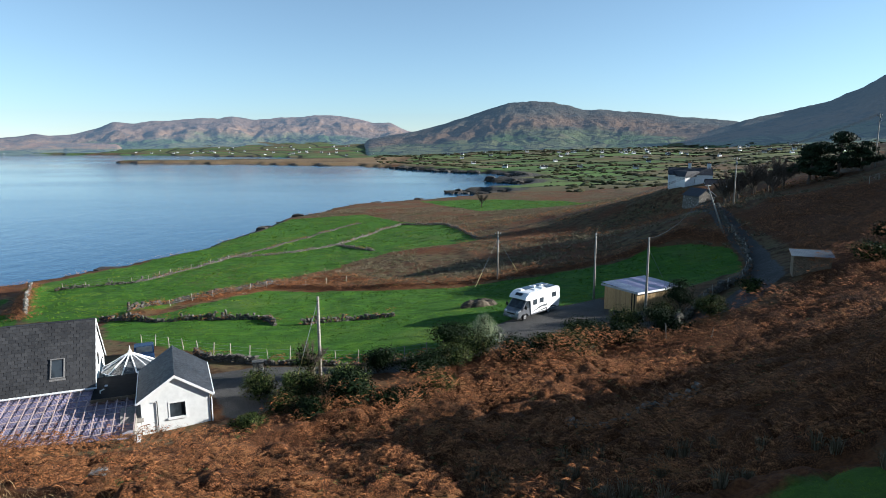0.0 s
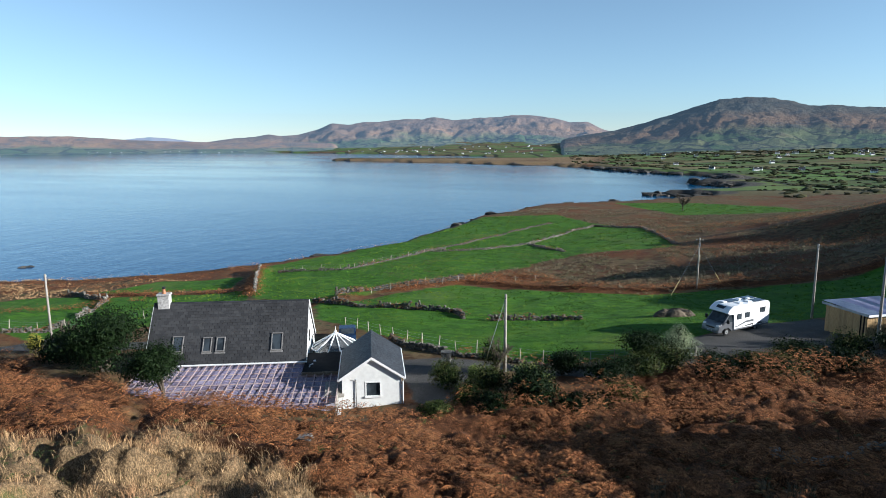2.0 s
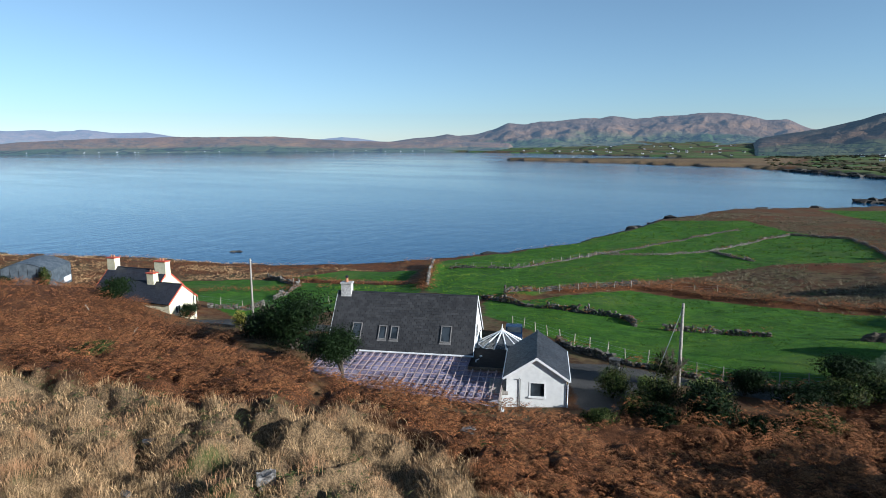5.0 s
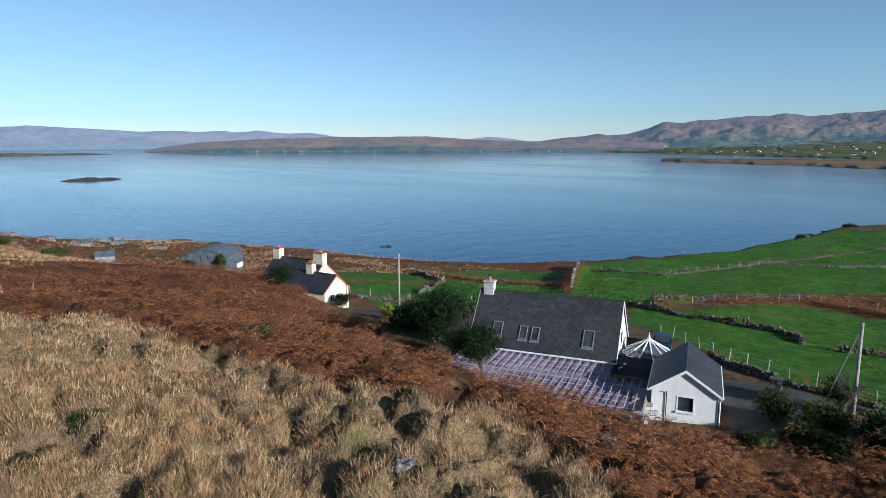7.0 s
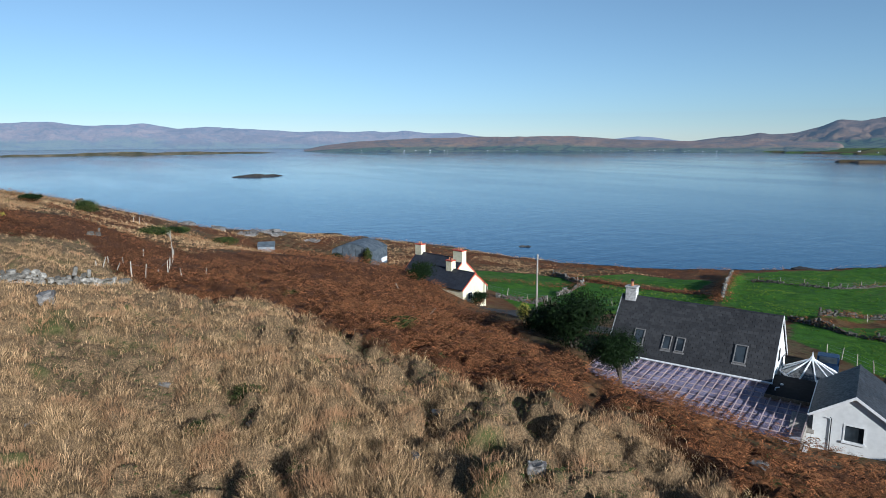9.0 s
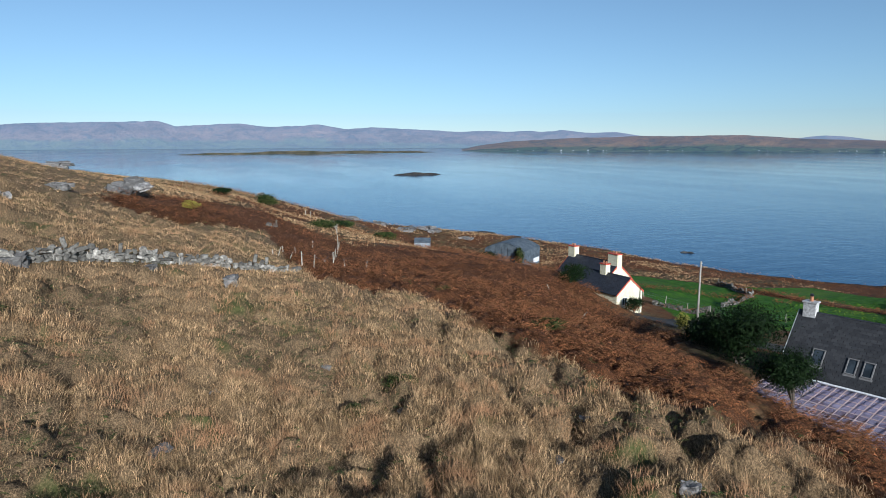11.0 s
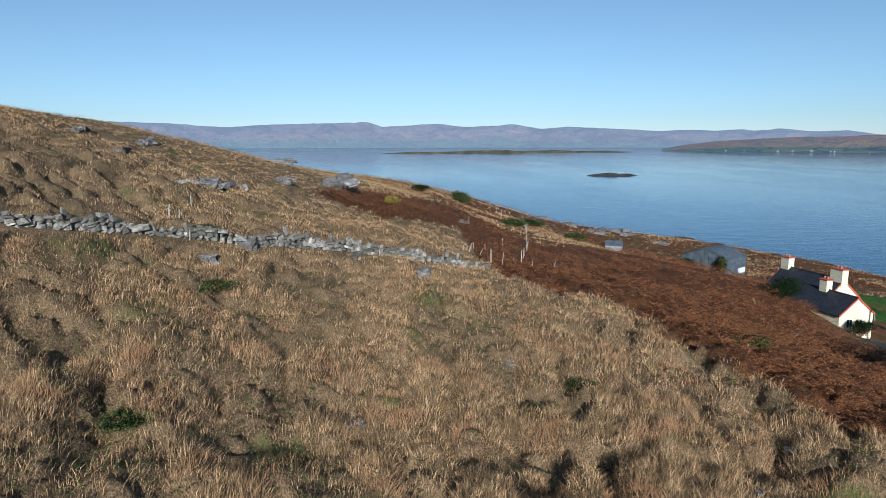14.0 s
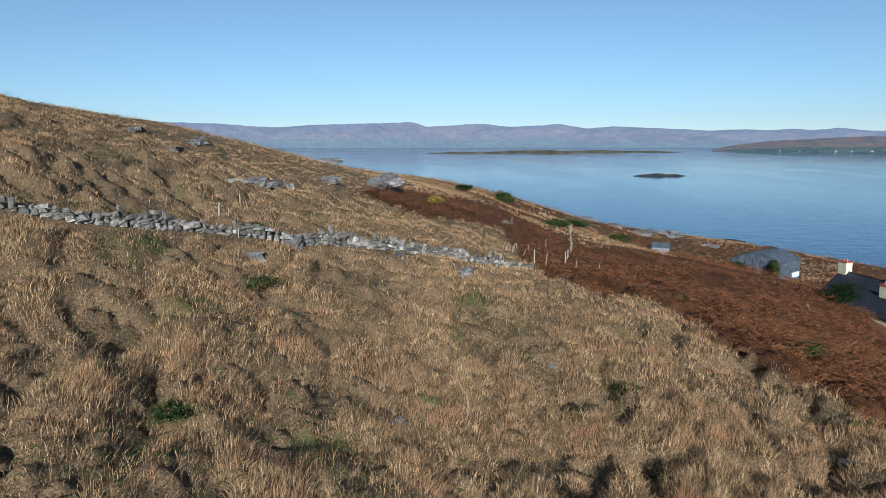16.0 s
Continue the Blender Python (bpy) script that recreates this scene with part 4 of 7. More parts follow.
def build_conservatory():
    t = thing("conservatory", HOUSE @ Matrix.Translation((8.25, 0.75, 0)), "round white conservatory with a ribbed conical glass roof", "conservatory")
    n, rad, z0, z1 = 12, 2.05, 2.0, 3.15
    ring = [(rad * math.cos(2 * math.pi * (k + 0.5) / n), rad * math.sin(2 * math.pi * (k + 0.5) / n)) for k in range(n)]
    part("base_wall", extrude_ring(ring, -1.2, 0.7, 0.96), m_white, t)
    for k in range(n):
        (ax, ay), (bx, by) = ring[k], ring[(k + 1) % n]
        bm = bmesh.new()
        vs = [bm.verts.new(v) for v in ((ax, ay, z0), (bx, by, z0), (0, 0, z1))]
        bm.faces.new(vs)
        part("roof_pane", bm, m_glass_roof, t)
        bm = bmesh.new()
        vs = [bm.verts.new(v) for v in ((ax * 0.97, ay * 0.97, 0.7), (bx * 0.97, by * 0.97, 0.7), (bx * 0.97, by * 0.97, z0), (ax * 0.97, ay * 0.97, z0))]
        bm.faces.new(vs)
        part("side_pane", bm, m_glass_roof, t)
        part("rib", tube([(ax * 1.03, ay * 1.03, z0 - 0.01), (0, 0, z1 + 0.03)], 0.06, 5), m_upvc, t)
        part("mullion", tube([(ax * 0.98, ay * 0.98, 0.7), (ax * 0.98, ay * 0.98, z0)], 0.05, 5), m_upvc, t)
    part("ring_beam", extrude_ring([(x * 1.04, y * 1.04) for x, y in ring], z0 - 0.1, z0, 0.93), m_upvc, t)
    part("finial", tube([(0, 0, z1 - 0.05), (0, 0, z1 + 0.12), (0, 0, z1 + 0.2), (0, 0, z1 + 0.55)], 0.1, 8, [0.16, 0.13, 0.06, 0.015]), m_upvc, t)
    return t


def extrude_ring(ring, z0, z1, inner):
    bm = bmesh.new()
    n = len(ring)
    lay = [[bm.verts.new((x * s, y * s, z)) for x, y in ring] for s, z in ((1, z0), (1, z1), (inner, z1), (inner, z0))]
    for a, b in zip(lay, lay[1:] + lay[:1]):
        for k in range(n):
            bm.faces.new([a[k], a[(k + 1) % n], b[(k + 1) % n], b[k]])
    return bm


def roof_glass():
    g = Graph("pale_roof_glass", 0.1, 0, 0.6)
    g.bsdf.inputs["Transmission Weight"].default_value = 0.55
    g.colour(g.mix(g.span(g.noise(2, 3), 0.35, 0.65), (0.10, 0.11, 0.12), (0.20, 0.21, 0.22)))
    return g.mat


m_glass_roof = roof_glass()


def build_wing():
    w = thing("outhouse", pose(-17.8, 40.1, 21.0, 0, 0, 23.75), "small white gabled outhouse with blue-grey slate roof", "outhouse")
    zr, ze, hw, ln = 3.8, 2.22, 2.35, 6.75
    prof = [(-hw + 0.22, -1.5), (hw - 0.22, -1.5), (hw - 0.22, ze + 0.05), (0, zr - 0.17), (-hw + 0.22, ze + 0.05)]
    body = part("wall", extrude(prof, 0.34, ln - 0.2), m_white, w)
    # front gable with a real window opening
    fr = bmesh.new()
    wx0, wx1, wz0, wz1 = -0.40, 0.57, 0.85, 1.85
    rows = [((-hw + 0.22, wx0), (-1.5, ze + 0.05)), ((wx1, hw - 0.22), (-1.5, ze + 0.05)), ((wx0, wx1), (-1.5, wz0)), ((wx0, wx1), (wz1, ze + 0.05))]
    for (a, b), (c, d) in rows:
        box(fr, a, b, 0.18, 0.335, c, d)
    vs0 = [fr.verts.new((x, 0.18, z)) for x, z in ((-hw + 0.22, ze + 0.052), (hw - 0.22, ze + 0.052), (0, zr - 0.17))]
    fr.faces.new(vs0)
    part("gable_wall", fr, m_white, w)
    # black panel behind the pane stands in for the unlit room
    part("room_dark", boxes((wx0 - 0.05, wx1 + 0.05, 0.30, 0.338, wz0 - 0.05, wz1 + 0.05)), m_dark, w)
    fm = part("window", boxes((wx0 - 0.09, wx1 + 0.09, 0.155, 0.2, wz1, wz1 + 0.09), (wx0 - 0.09, wx0, 0.155, 0.2, wz0, wz1), (wx1, wx1 + 0.09, 0.155, 0.2, wz0, wz1)), m_paint, w, "small square window with white surround")
    part("sill", bevelled(boxes((wx0 - 0.14, wx1 + 0.14, 0.08, 0.2, wz0 - 0.13, wz0 - 0.002)), 0.01, 1), m_paint, fm)
    part("pane", boxes((wx0, wx1, 0.26, 0.27, wz0, wz1)), m_glass, fm)
    deck = bmesh.new()
    for sx in (-1, 1):
        vs = [deck.verts.new(v) for v in ((sx * hw, 0, ze), (sx * hw, ln, ze), (0, ln, zr), (0, 0, zr), (sx * hw, 0, ze - 0.07), (sx * hw, ln, ze - 0.07), (0, ln, zr - 0.07), (0, 0, zr - 0.07))]
        for f in ((0, 1, 2, 3), (7, 6, 5, 4), (0, 4, 5, 1), (3, 7, 4, 0), (1, 5, 6, 2)):
            deck.faces.new([vs[i] for i in f])
    roof = part("roof", deck, m_felt, w)
    va, fa = slope_pieces(0, ln, (-hw, ze), (0, zr), 0.45, 0.24, seed=5, jitter=0.002)
    vb, fb = slope_pieces(0, ln, (hw, ze), (0, zr), 0.45, 0.24, seed=6, jitter=0.002)
    va, vb = [(y, x, z) for x, y, z in va], [(y, x, z) for x, y, z in vb]
    roof_cover("slate_cover", va + vb, fa + [tuple(i + len(va) for i in f) for f in fb], m_slate_smooth, roof)
    rd = bmesh.new()
    for i in range(15):
        a = ln * i / 15
        box(rd, -0.13, 0.02, a, a + ln / 15 - 0.012, -0.01, 0.02, Matrix.Translation((0, 0, zr + 0.045)) @ pose(0, 0, 0, 0, -34, 0))
        box(rd, -0.02, 0.13, a, a + ln / 15 - 0.012, -0.01, 0.02, Matrix.Translation((0, 0, zr + 0.045)) @ pose(0, 0, 0, 0, 34, 0))
    part("ridge_tiles", rd, m_slate_smooth, roof)
    for sx in (-1, 1):
        bm = bmesh.new()
        vs = [bm.verts.new(v) for v in ((sx * hw, -0.03, ze + 0.03), (0, -0.03, zr + 0.03), (0, -0.03, zr - 0.17), (sx * hw, -0.03, ze - 0.15), (sx * hw, 0.0, ze + 0.03), (0, 0.0, zr + 0.03), (0, 0.0, zr - 0.17), (sx * hw, 0.0, ze - 0.15))]
        for f in ((0, 1, 2, 3), (7, 6, 5, 4), (0, 4, 5, 1), (2, 6, 7, 3), (0, 3, 7, 4)):
            bm.faces.new([vs[i] for i in f])
        part("bargeboard", bm, m_paint, w)
        part("gutter", tube([(sx * (hw + 0.05), -0.02, ze - 0.06), (sx * (hw + 0.05), ln, ze - 0.06)], 0.055, 8), m_upvc, w)
    part("downpipe", tube([(hw, 0.05, ze - 0.1), (hw - 0.12, 0.12, ze - 0.35), (hw - 0.12, 0.12, -1.0)], 0.045, 8), m_upvc, w)
    part("flue", tube([(-1.15, 0.12, -0.3), (-1.15, 0.12, 2.1), (-1.2, 0.02, 2.2)], 0.03, 6), m_iron, w)
    return w


def build_bin_store():
    t = thing("lean_shed", pose(-17.8, 40.1, 21.0, 0, 0, 23.75), "low white store with a slate slab roof", "store")
    part("wall", boxes((-3.45, -2.17, 0.1, 1.5, -1.5, 0.85)), m_white, t)
    part("roof", bevelled(boxes((-3.4, -2.0, -0.12, 1.6, 0.0, 0.08), ), 0.01, 1), m_grey_timber, t, m=Matrix.Translation((0, 0, 0.98)) @ pose(0, 0, 0, 18, 0, 0))
    return t


build_house()
build_leanto()
build_link()
build_conservatory()
build_wing()
build_bin_store()
# ---------------------------------------------------------------- the motorhome
m_van = simple("white_bodywork", (0.76, 0.77, 0.78), (0.82, 0.83, 0.84), 0.8, 0.22, spec=0.5, bump=0)
m_silver = simple("dark_silver_bodywork", (0.16, 0.17, 0.19), (0.22, 0.23, 0.25), 2.0, 0.3, 0.6, bump=0)
m_black = simple("black_trim", (0.010, 0.010, 0.011), (0.022, 0.022, 0.024), 6, 0.45, bump=0)
m_tyre = simple("tyre_rubber", (0.012, 0.012, 0.012), (0.025, 0.025, 0.025), 10, 0.8)
m_alloy = simple("alloy_rim", (0.45, 0.45, 0.46), (0.6, 0.6, 0.61), 10, 0.35, 0.8, bump=0)
m_solar = simple("solar_cells", (0.012, 0.018, 0.035), (0.03, 0.04, 0.06), 3.0, 0.15, spec=0.7, bump=0)
m_lens = simple("lamp_glass", (0.55, 0.56, 0.58), (0.75, 0.75, 0.76), 8, 0.12, spec=0.7, bump=0)
m_amber = simple("tail_lamp_red", (0.35, 0.03, 0.02), (0.5, 0.08, 0.03), 8, 0.25, spec=0.6, bump=0)
m_decal = simple("grey_decal", (0.08, 0.085, 0.095), (0.14, 0.145, 0.155), 4, 0.4, bump=0)


def wheel(parent, x, y, r, w, side):
    tyre = part("wheel", tube([(x, y - w / 2, r), (x, y - w / 2 + 0.03, r), (x, y + w / 2 - 0.03, r), (x, y + w / 2, r)], r, 20, [r - 0.03, r, r, r - 0.03]), m_tyre, parent, shade=False)
    part("rim", tube([(x, y + side * (w / 2 - 0.02), r), (x, y + side * (w / 2 + 0.012), r)], r * 0.62, 14, [r * 0.64, r * 0.6]), m_alloy, tyre)
    part("hub", tube([(x, y + side * (w / 2), r), (x, y + side * (w / 2 + 0.03), r)], r * 0.15, 8), m_black, tyre)


def build_motorhome():
    v = thing("motorhome", pose(9.6, 68.31, 21.13, -1.0, 0, 225), "white coachbuilt motorhome parked on the gravel yard", "motorhome")
    hw = 1.12
    coach = [(-3.85, 0.55), (-3.9, 1.2), (-3.86, 2.55), (-3.7, 2.82), (-3.4, 2.88), (1.2, 2.90), (1.75, 2.82), (2.25, 2.52), (2.42, 2.22), (2.1, 2.08), (1.45, 2.05), (1.3, 0.42), (-1.3, 0.42), (-1.42, 0.75),
             (-2.38, 0.75), (-2.5, 0.42), (-3.6, 0.42)]
    body = part("body", bevelled(extrude(coach, -hw, hw), 0.05, 2), m_van, v)
    cab = [(1.1, 0.32), (1.62, 0.32), (1.72, 0.62), (2.0, 0.76), (2.6, 0.76), (2.88, 0.6), (2.92, 0.32), (3.36, 0.34), (3.42, 0.62), (3.36, 0.98), (3.12, 1.18), (2.72, 1.30), (2.02, 2.08), (1.1, 2.1)]
    front = part("cab", bevelled(extrude(cab, -1.0, 1.0), 0.06, 2), m_silver, v, "dark silver cab")
    # windscreen leans between bonnet and overhang
    bm = bmesh.new()
    vs = [bm.verts.new(p) for p in ((2.78, -0.86, 1.30), (2.78, 0.86, 1.30), (2.10, 0.80, 2.07), (2.10, -0.80, 2.07))]
    bm.faces.new(vs)
    part("windscreen", bm, m_glass, front)
    for s in (-1, 1):
        bm = bmesh.new()
        y = s * 1.006
        vs = [bm.verts.new(p) for p in ((1.45, y, 1.26), (2.45, y, 1.26), (2.52, y, 1.36), (2.05, y, 1.96), (1.45, y, 1.98))]
        bm.faces.new(vs)
        part("cab_window", bm, m_glass, front)
        part("mirror", bevelled(boxes((2.42, 2.56, s * 1.3 - 0.12, s * 1.3 + 0.12, 1.28, 1.68)), 0.03, 2), m_black, front)
        part("mirror_arm", tube([(2.45, s * 1.0, 1.35), (2.48, s * 1.25, 1.4)], 0.03, 5), m_black, front)
        part("headlamp", bevelled(boxes((3.02, 3.37, s * 0.78 - 0.17, s * 0.78 + 0.17, 0.88, 1.1)), 0.05, 2), m_lens, front)
        part("side_trim", boxes((-3.8, 1.25, s * (hw + 0.004) - 0.006, s * (hw + 0.004) + 0.006, 0.42, 0.56)), m_decal, v)
        swoosh = [(-2.2, 0.95), (-0.4, 1.02), (0.9, 0.72), (1.25, 0.70), (1.25, 0.78), (0.8, 0.85), (-0.4, 1.2), (-1.5, 1.22)]
        part("decal", extrude(swoosh, s * (hw + 0.002), s * (hw + 0.008)), m_decal, v, "grey sweeping decal")
        part("decal", extrude([(-3.6, 0.62), (-1.2, 0.66), (0.6, 0.6), (-1.2, 0.8), (-2.4, 0.82)], s * (hw + 0.002), s * (hw + 0.007)), m_black, v)
        for a, b, c, d in ((0.35, 1.05, 1.45, 2.02), (-0.85, -0.1, 1.5, 2.05), (-3.2, -2.35, 1.75, 2.3)):
            win = part("side_window", bevelled(boxes((a, b, s * hw - 0.02, s * hw + 0.022, c, d)), 0.018, 1), m_black, v, "dark tinted side window")
            part("pane", boxes((a + 0.05, b - 0.05, s * (hw + 0.024) - 0.003, s * (hw + 0.024) + 0.003, c + 0.05, d - 0.05)), m_glass, win)
        wheel(v, 2.3, s * 0.93, 0.34, 0.24, s)
        wheel(v, -1.9, s * 0.95, 0.34, 0.24, s)
        part("tail_lamp", boxes((-3.93, -3.88, s * 0.98 - 0.07, s * 0.98 + 0.07, 0.75, 1.25)), m_amber, v)
    part("entrance_door", boxes((-2.1, -1.5, hw + 0.002, hw + 0.014, 0.56, 2.2)), m_van, v)
    part("grille", boxes((3.36, 3.43, -0.5, 0.5, 0.72, 0.86)), m_black, front)
    part("bumper", bevelled(boxes((3.2, 3.48, -0.98, 0.98, 0.32, 0.62)), 0.06, 2), m_silver, front)
    part("number_plate", boxes((3.48, 3.495, -0.26, 0.26, 0.44, 0.55)), m_lens, front, "pale plate with a plain bar")
    part("plate_bar", boxes((3.495, 3.499, -0.2, 0.2, 0.475, 0.52)), m_black, front)
    # on the roof
    bm = bmesh.new()
    vs = [bm.verts.new(p) for p in ((1.9, -0.5, 2.755), (1.9, 0.5, 2.755), (2.27, 0.42, 2.535), (2.27, -0.42, 2.535))]
    bm.faces.new(vs)
    part("skyroof", bm, m_glass, v, m=Matrix.Translation((0.012, 0, 0.016)))
    for x0, x1, y0, y1 in ((-3.2, -1.8, -0.95, -0.1), (-3.2, -1.8, 0.1, 0.95), (-0.6, 0.8, -0.95, 0.0)):
        part("solar_panel", bevelled(boxes((x0, x1, y0, y1, 2.93, 2.97)), 0.01, 1), m_solar, v, "dark blue solar panel")
    for x, y, w in ((-1.25, 0.45, 0.32), (1.2, -0.5, 0.26), (0.1, 0.5, 0.25), (-1.2, -0.55, 0.2)):
        part("roof_hatch", bevelled(boxes((x - w, x + w, y - w, y + w, 2.89, 3.0)), 0.04, 2), m_van, v, "white domed roof hatch")
    part("satellite_dome", bevelled(boxes((-2.0, -1.6, -0.2, 0.2, 2.97, 3.14)), 0.09, 3), m_van, v)
    return v


# ---------------------------------------------------------------- the board-clad shed
def board_material():
    g = Graph("fresh_sawn_boards", 0.8, 0, 0.25)
    grain = g.noise(4.0, 6, 0.6, g.place((9, 9, 0.6)))
    c = g.mix(g.span(grain, 0.3, 0.7), (0.30, 0.19, 0.085), (0.48, 0.34, 0.17))
    c = g.mix(g.span(g.random(), 0, 1, 0, 0.5), c, (0.22, 0.15, 0.075))
    g.colour(c)
    g.bump(grain, 0.3, 0.006)
    return g.mat


m_board = board_material()
m_sheet = simple("blue_grey_roof_sheet", (0.30, 0.33, 0.42), (0.42, 0.45, 0.52), 0.7, 0.35, 0.3, bump=0.1)
m_sheet_clear = simple("lilac_clear_sheet", (0.42, 0.38, 0.50), (0.52, 0.48, 0.60), 0.9, 0.25, 0.0, spec=0.6, bump=0.1)


def corrugated(x0, x1, y0, y1, z0, z1, pitch=0.15, amp=0.02, thick=0.006):
    """A corrugated sheet whose waves run along y, falling from z0 to z1."""
    n = max(2, int((x1 - x0) / pitch * 4))
    xs = np.linspace(x0, x1, n)
    v = []
    for off in (0, -thick):
        for x in xs:
            u = amp * math.cos(2 * math.pi * x / pitch) + off
            v += [(x, y0, z0 + u), (x, y1, z1 + u)]
    bm = bmesh.new()
    vs = [bm.verts.new(p) for p in v]
    for i in range(n - 1):
        a, b = 2 * i, 2 * i + 2
        bm.faces.new([vs[a], vs[b], vs[b + 1], vs[a + 1]])
        a, b = a + 2 * n, b + 2 * n
        bm.faces.new([vs[a + 1], vs[b + 1], vs[b], vs[a]])
    for k in (0, 1):
        for i in range(n - 1):
            a, b = 2 * i + k, 2 * i + 2 + k
            bm.faces.new([vs[a], vs[a + 2 * n], vs[b + 2 * n], vs[b]])
    return bm


def build_shed():
    ang = math.degrees(math.atan2(3.3, 5.6))
    s = thing("board_shed", pose(20.75, 66.6, 21.5, 0, 0, ang), "pale vertical-board timber shed with a blue-grey sheet roof", "shed")
    lx, ly = 6.4, 4.7
    # solid near-black core paints the darkness seen between and behind the planks
    part("frame", boxes((0.03, lx - 0.03, 0.03, ly - 0.03, -0.6, 2.3)), m_dark, s)
    bm = boxes((0, 0.172, -0.025, 0.0, -0.5, 2.38))
    plank = bpy.data.meshes.new("plank")
    bm.to_mesh(plank)
    bm.free()
    plank.materials.append(m_board)
    n = 35
    for i in range(n):
        share("plank", plank, s, m=pose(i * lx / n, random.uniform(-0.012, 0.004), random.uniform(-0.02, 0.02), 0, 0, 0))
        share("plank", plank, s, m=pose(lx - i * lx / n, ly + random.uniform(-0.004, 0.012), random.uniform(-0.02, 0.02), 0, 0, 180))
    n = 26
    for i in range(n):
        if i in (22, 24):
            continue
        share("plank", plank, s, m=pose(random.uniform(-0.012, 0.004), ly - i * ly / n, random.uniform(-0.02, 0.02), 0, 0, -90))
        share("plank", plank, s, m=pose(lx + random.uniform(-0.004, 0.012), i * ly / n, random.uniform(-0.02, 0.02), 0, 0, 90))
    roof = part("roof", corrugated(-0.25, lx + 0.25, -0.35, ly + 0.3, 2.52, 2.72), m_sheet, s)
    part("clear_sheet", corrugated(1.6, 3.1, -0.3, ly + 0.25, 2.531, 2.731), m_sheet_clear, roof)
    part("clear_sheet", corrugated(3.9, 5.4, -0.3, ly + 0.25, 2.531, 2.731), m_sheet_clear, roof)
    part("fascia", boxes((-0.26, lx + 0.26, -0.40, -0.36, 2.34, 2.55)), m_van, s, "white fascia board")
    part("fascia", boxes((-0.30, -0.26, -0.40, ly + 0.32, 2.36, 2.6)), m_galv, s)
    return s


# ---------------------------------------------------------------- poles, stays and wires
def build_pole(x, y, h, lean=(0, 0), kind="bare", label="weathered wooden utility pole"):
    z = ground_z(x, y)
    p = thing("utility_pole", pose(x, y, z - 0.2), label, "pole", "utility poles")
    top = Vector((lean[0], lean[1], h + 0.2))
    part("shaft", tube([(0, 0, 0), top * 0.5, top], 0.12, 10, [0.15, 0.125, 0.10]), m_grey_timber, p, shade=True)
    if kind == "arm":
        part("crossarm", boxes((-0.55, 0.55, -0.06, 0.06, h - 0.35, h - 0.23)), m_timber, p)
        for x in (-0.45, 0, 0.45):
            part("insulator", tube([(x, 0, h - 0.23), (x, 0, h - 0.12), (x, 0, h - 0.02)], 0.05, 8, [0.03, 0.06, 0.04]), m_lens, p)
        part("junction_box", bevelled(boxes((-0.14, 0.14, -0.28, -0.1, h - 1.2, h - 0.7)), 0.02, 1), m_galv, p)
    else:
        part("bracket", boxes((-0.05, 0.05, -0.2, 0.2, h - 0.15, h - 0.08)), m_iron, p)
        part("insulator", tube([(0, 0.17, h - 0.1), (0, 0.17, h + 0.02)], 0.04, 8), m_lens, p)
    return Vector((p.location.x + lean[0], p.location.y + lean[1], z + h - 0.1))


def build_wire(a, b, sag, label="thin black overhead wire", r=0.018):
    pts = []
    for k in range(17):
        t = k / 16
        q = a.lerp(b, t)
        pts.append((q.x, q.y, q.z - sag * 4 * t * (1 - t)))
    ob = part("overhead_wire", tube(pts, r, 4), m_black, None)
    return tagged(ob, label, "wire", "overhead wires")


def build_stay(x, y, h, ex, ey, label="pole stay wire with a yellow guard"):
    a = Vector((x, y, ground_z(x, y) + h))
    b = Vector((ex, ey, ground_z(ex, ey)))
    ob = part("stay_wire", tube([a, b], 0.02, 4), m_galv, None)
    tagged(ob, label, "stay wire", "stay wires")
    part("guard", tube([b.lerp(a, 0.02), b.lerp(a, 0.3)], 0.05, 6), m_guard, ob)


m_guard = simple("pale_stay_guard", (0.42, 0.34, 0.14), (0.55, 0.45, 0.2), 8, 0.7)


def build_lines():
    a = build_pole(-10.0, 49.4, 6.6)
    b = build_pole(9.4, 108.2, 8.3, kind="arm", label="utility pole with crossarm and junction box")
    d = build_pole(18.9, 78.0, 8.4)
    e = build_pole(20.5, 62.75, 8.6)
    c = build_pole(-64.5, 54.6, 7.6)
    f = build_pole(55.8, 122.2, 9.0, kind="arm", label="utility pole with crossarm beside the lane")
    g = build_pole(45.2, 101.7, 7.6, (-2.4, 1.8), label="leaning wooden utility pole beside the lane")
    h = build_pole(85, 126.5, 10.5, kind="arm", label="tall utility pole with crossarm on the hill")
    for dx in (-0.45, 0, 0.45):
        o = Vector((dx, 0, 0.1))
        build_wire(b + o, f + o, 1.2, r=0.03)
        build_wire(f + o, h + o, 0.8, r=0.03)
    build_wire(e, g, 1.6)
    build_wire(g, Vector((60, 160, 31)), 0.8)
    build_stay(-10.0, 49.4, 6.3, -11.7, 48.2)
    build_stay(9.4, 108.2, 7, 5.2, 102.5)
    build_stay(9.4, 108.2, 7, 13.4, 111)
    build_stay(20.5, 62.75, 7.5, 25.0, 66.5)
    build_wire(d, e, 0.15)


